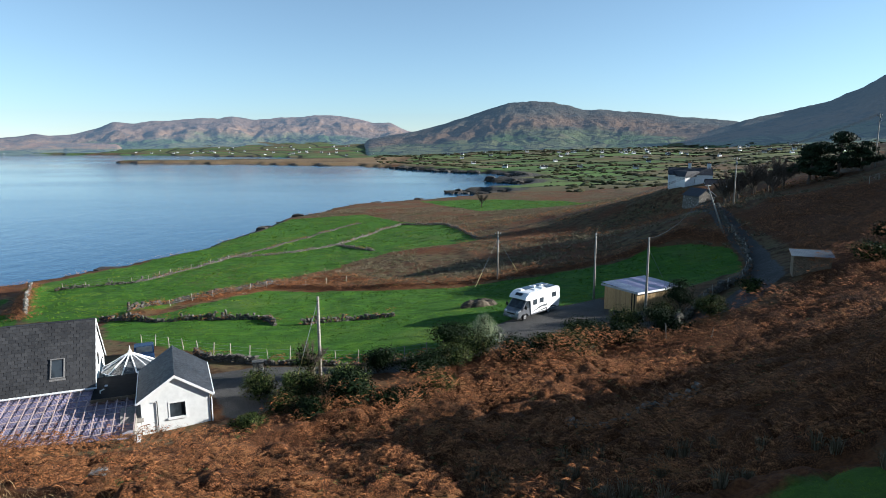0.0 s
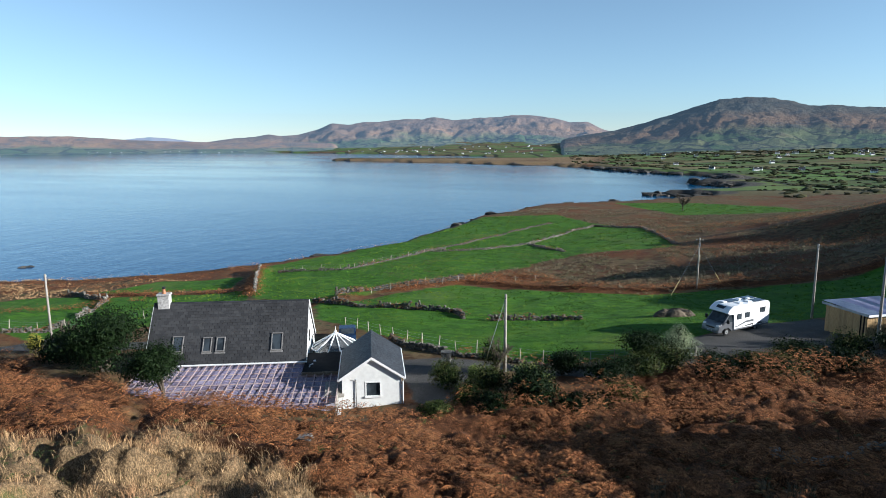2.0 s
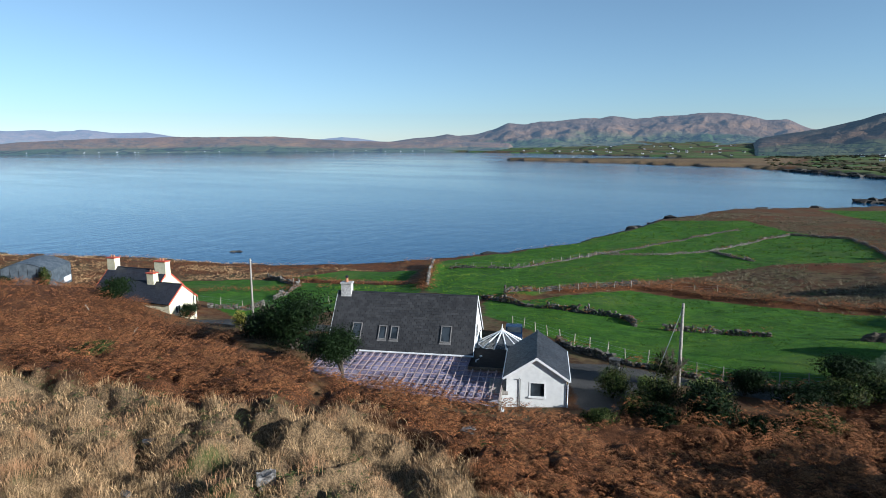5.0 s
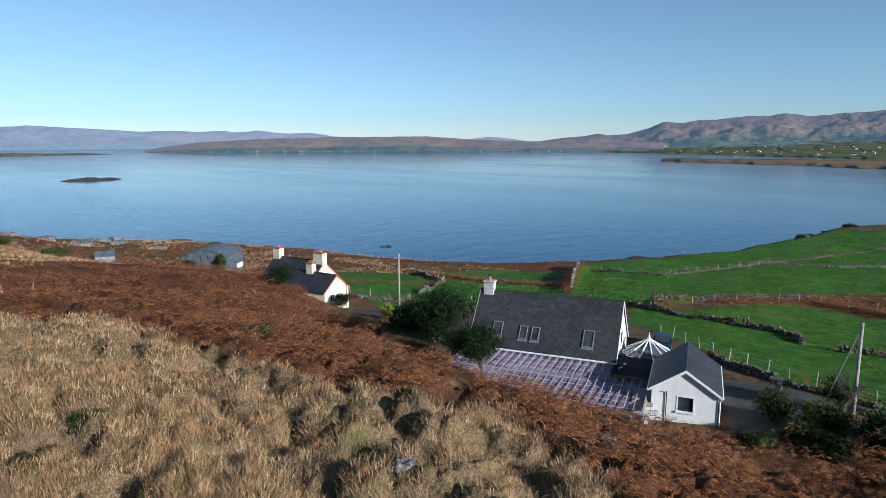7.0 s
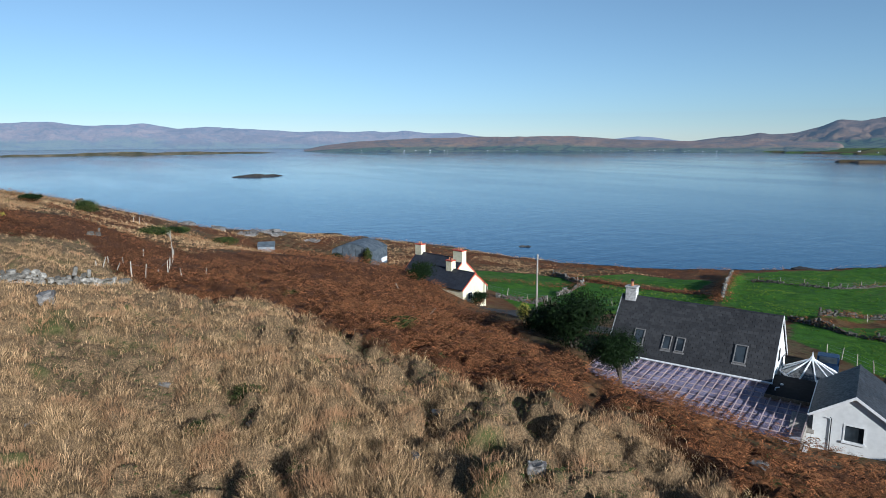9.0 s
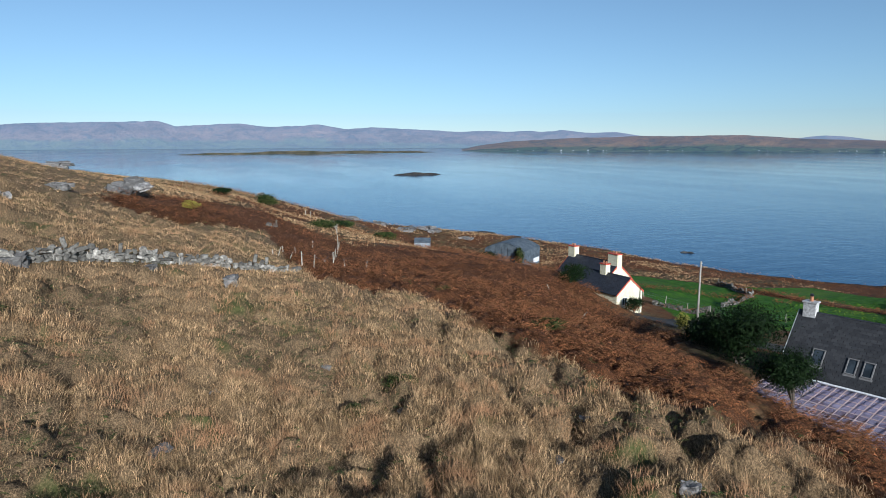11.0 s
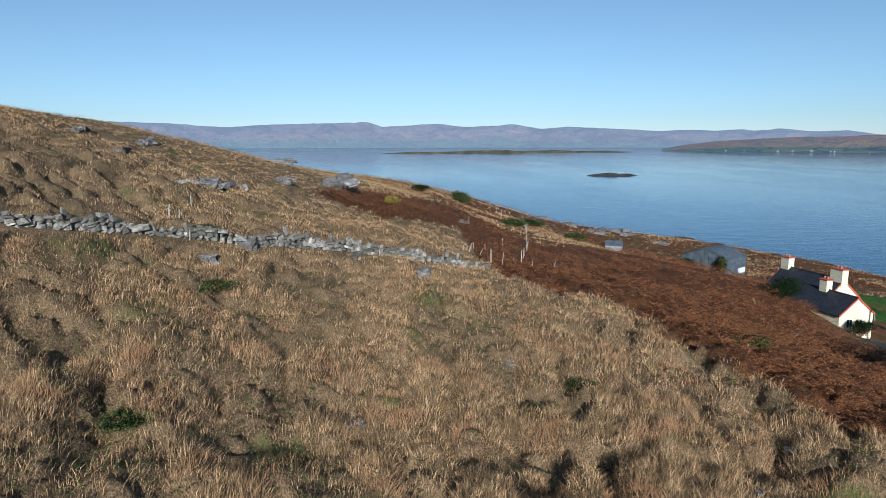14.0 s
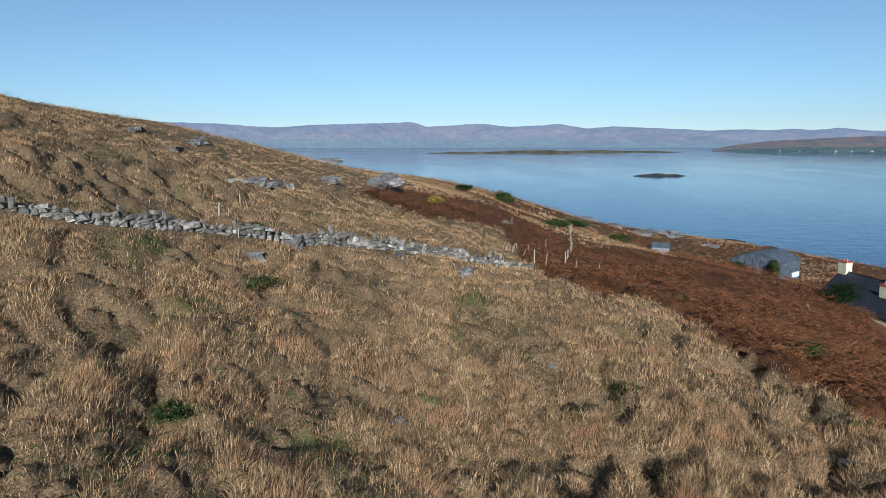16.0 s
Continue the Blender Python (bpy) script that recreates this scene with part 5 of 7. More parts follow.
# ---------------------------------------------------------------- the cream cottage, barn and sheds to the west
def gabled(parent, a, b, half, ze, zr, zb, wall, cover, trim, up=0.32, across=0.33, seed=0, chimneys=()):
    """A gabled block whose ridge runs from plan point a to b (local to the parent)."""
    ax, ay = a
    bx, by = b
    ln = math.hypot(bx - ax, by - ay)
    m = pose((ax + bx) / 2, (ay + by) / 2, 0, 0, 0, math.degrees(math.atan2(by - ay, bx - ax)))
    hx = ln / 2
    w = part("wall", gable_walls(hx - 0.1, -half + 0.2, half - 0.2, (ze + 0.08, ze + 0.08), zr - 0.12, zb=zb), wall, parent, m=m)
    deck = bmesh.new()
    for s in (-1, 1):
        vs = [deck.verts.new(v) for v in ((-hx, s * half, ze), (hx, s * half, ze), (hx, 0, zr), (-hx, 0, zr), (-hx, s * half, ze - 0.1), (hx, s * half, ze - 0.1), (hx, 0, zr - 0.1), (-hx, 0, zr - 0.1))]
        for f in ((0, 1, 2, 3), (7, 6, 5, 4), (0, 4, 5, 1), (1, 5, 6, 2), (3, 7, 4, 0)):
            deck.faces.new([vs[i] for i in f])
    roof = part("roof", deck, m_felt, parent, m=m)
    v1, f1 = slope_pieces(-hx, hx, (-half, ze), (0, zr), across, up, seed=seed)
    v2, f2 = slope_pieces(-hx, hx, (half, ze), (0, zr), across, up, seed=seed + 1)
    roof_cover("tile_cover", v1 + v2, f1 + [tuple(i + len(v1) for i in f) for f in f2], cover, roof)
    part("ridge", tube([(-hx, 0, zr + 0.02), (hx, 0, zr + 0.02)], 0.1, 6), cover, roof)
    for sx in (-1, 1):
        bm = bmesh.new()
        for s in (-1, 1):
            x0, x1 = sx * (hx + 0.04), sx * (hx - 0.02)
            vs = [bm.verts.new(v) for v in ((x0, s * half, ze + 0.06), (x0, 0, zr + 0.06), (x0, 0, zr - 0.18), (x0, s * half, ze - 0.16), (x1, s * half, ze + 0.06), (x1, 0, zr + 0.06), (x1, 0, zr - 0.18), (x1, s * half, ze - 0.16))]
            for f in ((0, 1, 2, 3), (7, 6, 5, 4), (0, 4, 5, 1), (2, 6, 7, 3)):
                bm.faces.new([vs[i] for i in f])
        part("bargeboard", bm, trim, parent, m=m)
    for cx, w2, d2, top in chimneys:
        st = part("chimney", bevelled(boxes((cx - w2, cx + w2, -d2, d2, zr - 1.0, top)), 0.02, 1), wall, parent, m=m)
        part("cap", bevelled(boxes((cx - w2 - 0.07, cx + w2 + 0.07, -d2 - 0.07, d2 + 0.07, top, top + 0.16)), 0.02, 1), trim, st)
        for px in (-0.25, 0.25):
            part("pot", tube([(cx + px, 0, top + 0.14), (cx + px, 0, top + 0.5)], 0.12, 8, [0.14, 0.11]), m_clay, st)
    return w, m


def build_cottage():
    o = Vector((-82, 52, 16.2))
    c = thing("cottage", pose(*o), "cream rendered cottage with charcoal tiles and red-trimmed chimneys", "cottage")

    def loc(x, y):
        return (x - o.x, y - o.y)

    gabled(c, loc(-93.6, 52.6), loc(-83.0, 55.1), 3.0, 2.6, 5.3, -1.5, m_cream, m_tile, m_red, seed=20,
           chimneys=((-4.7, 0.75, 0.5, 6.6), (4.5, 1.0, 0.5, 6.6)))
    w, m = gabled(c, loc(-87.2, 49.5), loc(-75.6, 52.2), 2.75, 2.5, 4.7, -1.5, m_cream, m_tile, m_red, seed=24, chimneys=((0.9, 0.6, 0.45, 5.9),))
    hx = 5.85
    win = part("window", boxes((hx, hx + 0.05, -1.5, -0.55, 0.9, 2.05)), m_paint, c, "white framed gable window", m)
    part("pane", boxes((hx + 0.05, hx + 0.06, -1.42, -1.05, 0.98, 1.97), (hx + 0.05, hx + 0.06, -0.99, -0.63, 0.98, 1.97)), m_glass, win)
    return c


m_barn = simple("dull_blue_grey_iron", (0.075, 0.095, 0.115), (0.15, 0.175, 0.20), 1.0, 0.55, 0.3, bump=0.15)


def build_barn():
    gx, gy = -0.763, -0.646
    b = thing("barn", pose(-124.6, 58.6, 13.5, 0, 0, math.degrees(math.atan2(-gy, -gx)) + 180), "round-roofed grey corrugated iron hay barn", "barn")
    # local x runs along the arched gable, local y towards the back
    wide, deep, ze, zr = 9.6, 8.6, 2.8, 4.9
    n = 14
    arch = [(wide * k / n, ze + (zr - ze) * math.sin(math.pi * (0.09 + 0.82 * k / n)) / 1.0 - 0.28 * (zr - ze)) for k in range(n + 1)]
    s = -1
    g0 = part("gable", extrude([(0, -1)] + arch + [(wide, -1)], 0.02, 0.1), m_barn, b, m=Matrix.Diagonal((1, s, 1, 1)))
    part("gable", extrude([(0, -1)] + arch + [(wide, -1)], deep - 0.1, deep - 0.02), m_barn, b, m=Matrix.Diagonal((1, s, 1, 1)))
    bm = bmesh.new()
    m2 = 60
    lay = []
    for j in range(m2 + 1):
        y = -0.15 + (deep + 0.3) * j / m2
        up = 0.025 * (j % 2)
        lay.append([bm.verts.new((x * 1.02 - 0.08, y, z + 0.05 + up)) for x, z in arch])
    for a, c in zip(lay, lay[1:]):
        for k in range(n):
            bm.faces.new([a[k], a[k + 1], c[k + 1], c[k]])
    part("roof", bm, m_barn, b, m=Matrix.Diagonal((1, s, 1, 1)))
    for x in (0, wide):
        bm = bmesh.new()
        ys = np.linspace(0, deep, 90)
        vs = [(bm.verts.new((x + 0.02 * math.cos(k * math.pi / 1.5), y, -1)), bm.verts.new((x + 0.02 * math.cos(k * math.pi / 1.5), y, arch[0][1]))) for k, y in enumerate(ys)]
        for (p, q), (r, t) in zip(vs, vs[1:]):
            bm.faces.new([p, r, t, q])
        part("side_wall", bm, m_barn, b, m=Matrix.Diagonal((1, s, 1, 1)))
    part("door", boxes((-0.06, -0.02, -deep + 0.4, -deep + 3.4, -0.5, 0.55)), m_van, b, "white low door panel")
    for k in range(6):
        part("gable_rib", boxes((0.8 + k * 1.55, 0.86 + k * 1.55, -0.02, 0.02, -0.8, arch[2][1] - 0.1)), m_iron, b)
    return b


def build_tin_shed():
    t = thing("tin_shed", pose(-158.5, 47.5, 12.6, 0, 0, -20), "small grey tin shed with a pale roof", "shed")
    part("wall", extrude([(-1.9, -1), (1.9, -1), (1.9, 1.5), (0, 2.4), (-1.9, 1.5)], -4, 0), m_galv, t)
    for s in (-1, 1):
        part("roof", extrude([(s * 2.1, 1.42), (0, 2.46), (0, 2.52), (s * 2.1, 1.48)], -4.1, 0.12), m_barn, t)
    return t


def build_far_house():
    o = Vector((70.5, 182.5, 25.4))
    h = thing("farmhouse", pose(*o), "white two-storey farmhouse with a black slate roof", "house")
    gabled(h, (-5.2, 3.4), (6.0, -0.2), 3.6, 5.2, 7.0, -2, m_white, m_tile, m_iron, seed=40, chimneys=((-0.2, 0.45, 0.4, 8.3), (5.0, 0.5, 0.4, 8.2)))
    # tall front block towards the sea
    turn = Matrix.Translation((-1.4, -0.4, 0)) @ pose(0, 0, 0, 0, 0, 24) @ Matrix.Translation((1.4, 0.4, 0))
    part("front_block", boxes((-4.0, 1.2, -2.6, 1.8, -2, 4.7)), m_white, h, m=turn)
    part("front_roof", extrude([(-4.3, 4.68), (1.5, 4.68), (0.9, 6.2), (-3.6, 6.2)], -2.9, 2.4), m_tile, h, m=turn)
    for x, z in ((-3.3, 0.3), (-0.4, 2.8)):
        win = part("window", boxes((x, x + 1.3, -2.64, -2.58, z, z + 1.3)), m_timber, h, "brown framed window", turn)
        part("pane", boxes((x + 0.1, x + 0.61, -2.66, -2.64, z + 0.1, z + 1.2), (x + 0.69, x + 1.2, -2.66, -2.64, z + 0.1, z + 1.2)), m_glass, win)
    gabled(h, (2.2, -4.6), (11.5, -7.4), 2.6, 2.4, 4.1, -2, m_white, m_tile, m_iron, seed=44)
    part("porch_wall", boxes((1.5, 2.6, -8.5, -4.6, -2, 2.6)), m_white, h)
    return h


def build_outbuilding():
    t = thing("stone_outbuilding", pose(64, 159.5, 24.6, 0, 0, 18), "rough stone outbuilding with a blue sheet roof", "outbuilding")
    part("wall", extrude([(-2.4, -1.5), (2.4, -1.5), (2.4, 2.0), (0, 3.6), (-2.4, 2.0)], -3, 3), m_fieldwall, t)
    part("roof", extrude([(2.7, 1.85), (0, 3.68), (0, 3.76), (2.7, 1.95)], -3.2, 3.2), m_sheet, t)
    part("roof", extrude([(-2.7, 1.85), (0, 3.68), (0, 3.76), (-2.7, 1.95)], -3.2, 3.2), m_tile, t)
    return t


def build_hut():
    t = thing("field_hut", pose(37.9, 64.6, ground_z(37.9, 64.6) - 0.2, 0, 0, -22), "dark timber field hut with a pale tin roof", "hut")
    part("wall", boxes((-1.7, 1.7, -1.1, 1.1, -0.5, 1.75)), m_timber, t)
    for i in range(12):
        part("plank", boxes((-1.68 + i * 0.283, -1.43 + i * 0.283, -1.13, -1.1, -0.4, 1.72)), m_timber, t)
    part("roof", corrugated(-1.95, 1.95, -1.4, 1.35, 1.82, 2.15), m_barn, t)
    return t


# ---------------------------------------------------------------- stone walls, rocks, posts
def stone_material(name, dark, light, lichen):
    g = Graph(name, 0.9, 0, 0.2)
    n = g.noise(5, 6, 0.65)
    c = g.mix(g.span(n, 0.3, 0.68), dark, light)
    c = g.mix(g.span(g.noise(2.2, 4), 0.52, 0.68, 0, 0.8), c, lichen)
    c = g.mix(g.span(g.random(), 0, 1, 0, 0.75), c, tuple(0.6 * v for v in dark))
    g.colour(c)
    g.bump(n, 0.7, 0.03)
    return g.mat


m_fieldstone = stone_material("grey_fieldstone", (0.10, 0.094, 0.082), (0.34, 0.315, 0.27), (0.56, 0.52, 0.45))
m_fieldwall = stone_material("mossy_fieldstone", (0.06, 0.056, 0.046), (0.20, 0.185, 0.16), (0.42, 0.40, 0.36))
m_outcrop = stone_material("grey_bedrock", (0.10, 0.095, 0.09), (0.30, 0.28, 0.26), (0.48, 0.46, 0.43))
m_post = simple("pale_split_post", (0.26, 0.235, 0.19), (0.46, 0.42, 0.35), 7, 0.9, bump=0.4)


def stone_mesh(seed, size=(1, 1, 1), material=None, cuts=2, rough=0.22):
    """A rough angular stone of about unit size."""
    rnd = random.Random(seed)
    bm = bmesh.new()
    bmesh.ops.create_icosphere(bm, subdivisions=cuts, radius=0.5)
    off = Vector((rnd.uniform(0, 50), rnd.uniform(0, 50), rnd.uniform(0, 50)))
    for v in bm.verts:
        d = v.co.normalized()
        q = Vector([math.copysign(abs(c) ** 0.42, c) for c in d])
        k = 1 + rough * noise.noise(d * 1.7 + off) * 2 + rough * 0.6 * noise.noise(d * 4 + off)
        v.co = Vector((q.x * size[0], q.y * size[1], q.z * size[2])) * 0.5 * k
    me = bpy.data.meshes.new("stone")
    bm.to_mesh(me)
    bm.free()
    me.materials.append(material or m_fieldstone)
    return me


STONES = [stone_mesh(i, cuts=1) for i in range(9)]
STONE_V = []
for _me in STONES:
    co = np.empty(len(_me.vertices) * 3)
    _me.vertices.foreach_get("co", co)
    STONE_V.append((co.reshape(-1, 3), np.array([p.vertices[:] for p in _me.polygons])))


def along(path, step):
    """Points every step metres on a plan line, with their heading."""
    out = []
    rest = 0.0
    for (ax, ay), (bx, by) in zip(path, path[1:]):
        ln = math.hypot(bx - ax, by - ay)
        s = rest
        while s < ln:
            out.append((ax + (bx - ax) * s / ln, ay + (by - ay) * s / ln, math.degrees(math.atan2(by - ay, bx - ax))))
            s += step
        rest = s - ln
    return out


def stone_rows(path, height, size, seed, gaps=0.0, wide=0.5):
    """Poses of the stones of a dry wall: rough courses, some slabs on edge, leaning and proud of one another."""
    rnd = random.Random(seed)
    out = []
    line = along(path, size * 0.92)
    ground = land(np.array([p[0] for p in line]), np.array([p[1] for p in line]))
    for (x, y, a), z0 in zip(line, ground - 0.08):
        hh = height * (0.65 + 0.9 * noise.noise((x * 0.3, y * 0.3, seed)) + 0.2)
        if gaps and noise.noise((x * 0.12, y * 0.12, seed + 9)) > 0.5 - gaps:
            hh *= 0.3
        z = 0.0
        while z < hh:
            sx, sy, sz = size * rnd.choice((0.45, 0.6, 0.8, 1.0, 1.3, 1.7)) * rnd.uniform(0.85, 1.15), wide * rnd.uniform(0.6, 1.15), size * rnd.choice((0.25, 0.35, 0.5, 0.7)) * rnd.uniform(0.85, 1.2)
            tip = (rnd.uniform(-16, 16), rnd.uniform(-24, 24))
            if z + sz > hh and rnd.random() < 0.06:
                sx, sy, sz, tip = size * 0.55, wide * 0.5, size * rnd.uniform(1.1, 1.6), (rnd.uniform(-12, 12), rnd.uniform(-20, 20))
            out.append(Matrix.Translation((x + rnd.uniform(-0.12, 0.12), y + rnd.uniform(-0.12, 0.12), z0 + z + sz / 2)) @ pose(0, 0, 0, tip[0], tip[1], a + rnd.uniform(-28, 28))
                       @ Matrix.Diagonal((sx, sy, sz, 1)))
            z += sz * 0.88
    return out


WALL_LINES = []


def build_wall(path, height, size, label, seed, singles=0, gaps=0.0, wide=0.5, material=None):
    """A dry stone wall: up to `singles` stones of their own, the rest in one mesh."""
    WALL_LINES.append(path)
    x, y = path[len(path) // 2]
    w = thing("stone_wall", pose(x, y, ground_z(x, y)), label, "stone wall", "dry stone walls")
    inv = w.matrix_world.inverted()
    rows = stone_rows(path, height, size, seed, gaps, wide)
    rnd = random.Random(seed)
    for m in rows[:singles]:
        share("stone", rnd.choice(STONES), w, m=inv @ m)
    rest = rows[singles:]
    if rest:
        vs, fs, n = [], [], 0
        for m in rest:
            v, f = rnd.choice(STONE_V)
            a = np.array(inv @ m)
            vs.append(v @ a[:3, :3].T + a[:3, 3])
            fs.append(f + n)
            n += len(v)
        tagged(share("stones", mesh_of("stones", np.concatenate(vs), np.concatenate(fs), material or m_fieldstone), w), kind="stuff")
    return w


def build_rock(x, y, sx, sy, sz, seed, turn=0, tilt=(0, 0), label="grey lichened boulder in the grass", sink=0.3):
    """A single boulder, or for a large one an outcrop of split slabs lying side by side."""
    rnd = random.Random(seed)
    place = Matrix.Translation((x, y, ground_z(x, y) + sz * (0.5 - sink))) @ pose(0, 0, 0, tilt[0], tilt[1], turn)
    if sx < 2.4:
        ob = new("boulder", stone_mesh(seed, (1, 1, 1), m_outcrop, 3, 0.3))
        ob.matrix_world = place @ Matrix.Diagonal((sx, sy, sz, 1))
        return tagged(ob, label, "rock", "boulders")
    t = thing("outcrop", place, "split grey bedrock outcrop in the moor grass", "rock", "outcrops")
    for k in range(10):
        m = Matrix.Translation((rnd.uniform(-0.5, 0.5) * sx, rnd.uniform(-0.5, 0.5) * sy, rnd.uniform(-0.25, 0.2) * sz)) @ pose(0, 0, 0, rnd.uniform(-14, 14), rnd.uniform(-14, 14), rnd.uniform(-30, 30))
        m = m @ Matrix.Diagonal((sx * rnd.uniform(0.22, 0.55), sy * rnd.uniform(0.25, 0.6), sz * rnd.uniform(0.4, 0.95), 1))
        share("slab", stone_mesh(seed * 20 + k, (1, 1, 1), m_outcrop, 2, 0.32), t, m=m)
    return t


def post_mesh(h, r, seed):
    rnd = random.Random(seed)
    bm = tube([(0, 0, -0.3), (rnd.uniform(-0.02, 0.02), 0, h * 0.5), (rnd.uniform(-0.04, 0.04), rnd.uniform(-0.04, 0.04), h)], r, 6, [r, r * 0.95, r * 0.75])
    me = bpy.data.meshes.new("post")
    bm.to_mesh(me)
    bm.free()
    me.materials.append(m_post)
    return me


POSTS = [post_mesh(1.15, 0.055, i) for i in range(5)]


def build_fence(path, step, label, wires=3, h=1.0, scale=1.0, seed=0):
    rnd = random.Random(seed)
    x, y = path[0]
    f = thing("post_and_wire_fence", pose(x, y, ground_z(x, y)), label, "fence", "fences")
    inv = f.matrix_world.inverted()
    tops = []
    for x, y, a in along(path, step):
        z = ground_z(x, y)
        k = scale * rnd.uniform(0.85, 1.15)
        share("post", rnd.choice(POSTS), f, m=inv @ Matrix.Translation((x, y, z)) @ pose(0, 0, 0, rnd.uniform(-6, 6), rnd.uniform(-6, 6), rnd.uniform(0, 360)) @ Matrix.Scale(k, 4))
        tops.append(Vector((x, y, z)))
    for w in range(wires):
        up = h * scale * (w + 1) / wires
        part("wire", tube([inv @ (t + Vector((0, 0, up))) for t in tops], 0.008, 3), m_galv, f)
    return f


def build_lone_post(x, y, h, lean, seed):
    ob = new("wooden_post", post_mesh(h, 0.07 * h / 1.2, seed))
    ob.matrix_world = Matrix.Translation((x, y, ground_z(x, y))) @ pose(0, 0, 0, lean[0], lean[1], seed * 40)
    return tagged(ob, "pale split wooden post leaning in the bracken", "post", "lone posts")


def build_gate():
    g = thing("field_gate", pose(2.2, 57.4, ground_z(2.2, 57.4), 0, 0, 12), "grey tubular steel field gate", "gate")
    for x in (0, 3.2):
        part("gate_post", tube([(x, 0, -0.3), (x, 0, 1.25)], 0.06, 8), m_grey_timber, g)
    for z in (0.2, 0.42, 0.64, 0.86, 1.1):
        part("bar", tube([(0.06, 0, z), (3.14, 0, z)], 0.02, 5), m_galv, g)
    part("brace", tube([(1.6, 0, 0.2), (1.6, 0, 1.1)], 0.02, 5), m_galv, g)
    return g


def build_heap():
    """Heap of earth and stones on the lawn."""
    n, m = 26, 16
    u, v = np.meshgrid(np.linspace(0, 2 * math.pi, n), np.linspace(0, 1, m), indexing="ij")
    x, y = np.cos(u) * (1 - v) * 2.6, np.sin(u) * (1 - v) * 1.2
    z = (1 - (1 - v) ** 3.2) * 0.95 + 0.9 * (fbm(x * 1.3 + 40, y * 1.3 + 20, 4) - 0.45) * (v > 0.05) - 0.1
    ob = new("earth_mound", mesh_of("earth_mound", np.stack([x, y, z], -1).reshape(-1, 3), grid_faces(n, m), simple("bare_earth", (0.035, 0.028, 0.02), (0.15, 0.12, 0.085), 2.2, 0.95, bump=0.9, dist=0.1)))
    ob.matrix_world = pose(4.6, 77.6, ground_z(4.6, 77.6), 0, 0, 15)
    return tagged(ob, "rough mound of dark earth on the lawn", "mound")


def build_car():
    c = thing("car", pose(-27.6, 56.4, ground_z(-27.6, 56.4), 0, 0, 116), "small dark blue parked car behind the house", "car")
    m_blue = simple("dark_blue_bodywork", (0.015, 0.03, 0.07), (0.02, 0.045, 0.10), 2, 0.25, 0.3, spec=0.6, bump=0)
    part("body", bevelled(extrude([(-1.9, 0.3), (-1.95, 0.75), (-1.7, 0.95), (-1.4, 1.0), (-0.9, 1.45), (0.3, 1.47), (0.9, 1.05), (1.7, 0.9), (1.9, 0.65), (1.9, 0.3)], -0.82, 0.82), 0.08, 2), m_blue, c)
    part("windscreen", extrude([(0.36, 1.42), (0.84, 1.07), (0.88, 1.09), (0.4, 1.45)], -0.68, 0.68), m_glass, c)
    part("rear_window", extrude([(-0.95, 1.42), (-1.36, 1.04), (-1.40, 1.06), (-0.98, 1.46)], -0.66, 0.66), m_glass, c)
    for s in (-1, 1):
        part("side_window", extrude([(-0.85, 1.38), (0.25, 1.4), (0.75, 1.05), (-1.2, 1.02)], s * 0.815, s * 0.83), m_glass, c)
        for x in (-1.2, 1.2):
            wheel(c, x, s * 0.75, 0.3, 0.19, s)
    return c


def build_tank():
    t = thing("oil_tank", pose(-24.9, 50.2, ground_z(-24.9, 50.2), 0, 0, 22), "grey plastic oil tank on blocks", "tank")
    part("body", bevelled(boxes((-0.6, 0.6, -0.4, 0.4, 0.3, 1.4)), 0.12, 3), m_galv, t)
    part("plinth", boxes((-0.6, 0.6, -0.4, 0.4, -0.2, 0.3)), m_fieldstone, t)
    part("lid", tube([(0, 0, 1.38), (0, 0, 1.46)], 0.15, 10), m_black, t)
    return t


def build_pillar():
    t = thing("gate_pillar", pose(-15.2, 49.9, ground_z(-15.2, 49.9), 0, 0, 15), "short rough stone gate pillar with slab cap", "pillar")
    rnd = random.Random(4)
    for k in range(6):
        for s in (-0.2, 0.2):
            share("stone", rnd.choice(STONES), t, m=Matrix.Translation((s, rnd.uniform(-0.05, 0.05), 0.12 + k * 0.21)) @ pose(0, 0, 0, rnd.uniform(-6, 6), 0, rnd.uniform(-15, 15)) @ Matrix.Diagonal((0.45, 0.6, 0.28, 1)))
    part("cap", bevelled(boxes((-0.45, 0.45, -0.38, 0.38, 1.3, 1.42)), 0.03, 1), m_fieldstone, t)
    return t


build_motorhome()
build_shed()
build_lines()
build_cottage()
build_barn()
build_tin_shed()
build_far_house()
build_outbuilding()
build_hut()
build_gate()
build_heap()
build_car()
build_tank()
build_pillar()

build_wall(WEST_WALL, 0.9, 0.56, "tumbled grey dry stone wall across the hillside", 3, 290, 0.0)
build_wall([(-44.7, 80.4), (-35.8, 77.4), (-27.3, 77.5), (-22.2, 76.9), (-19.8, 72.5)], 0.75, 0.5, "low dry stone wall in the pasture", 5, gaps=0.05, material=m_fieldwall)
build_wall([(-16.5, 73), (-13, 74), (-10, 75), (-6, 75)], 0.7, 0.5, "ruined stretch of dry stone wall in the pasture", 6, material=m_fieldwall)
build_wall([(-44.3, 87.2), (-42, 94), (-38, 100), (-31, 113)], 0.6, 0.6, "dry stone field wall grown over with bracken", 7, gaps=0.1, material=m_fieldwall)
build_wall([(-65, 96), (-72, 107), (-79, 118), (-86, 130)], 0.9, 0.6, "pale dry stone wall running down to the shore", 8, material=m_fieldwall)
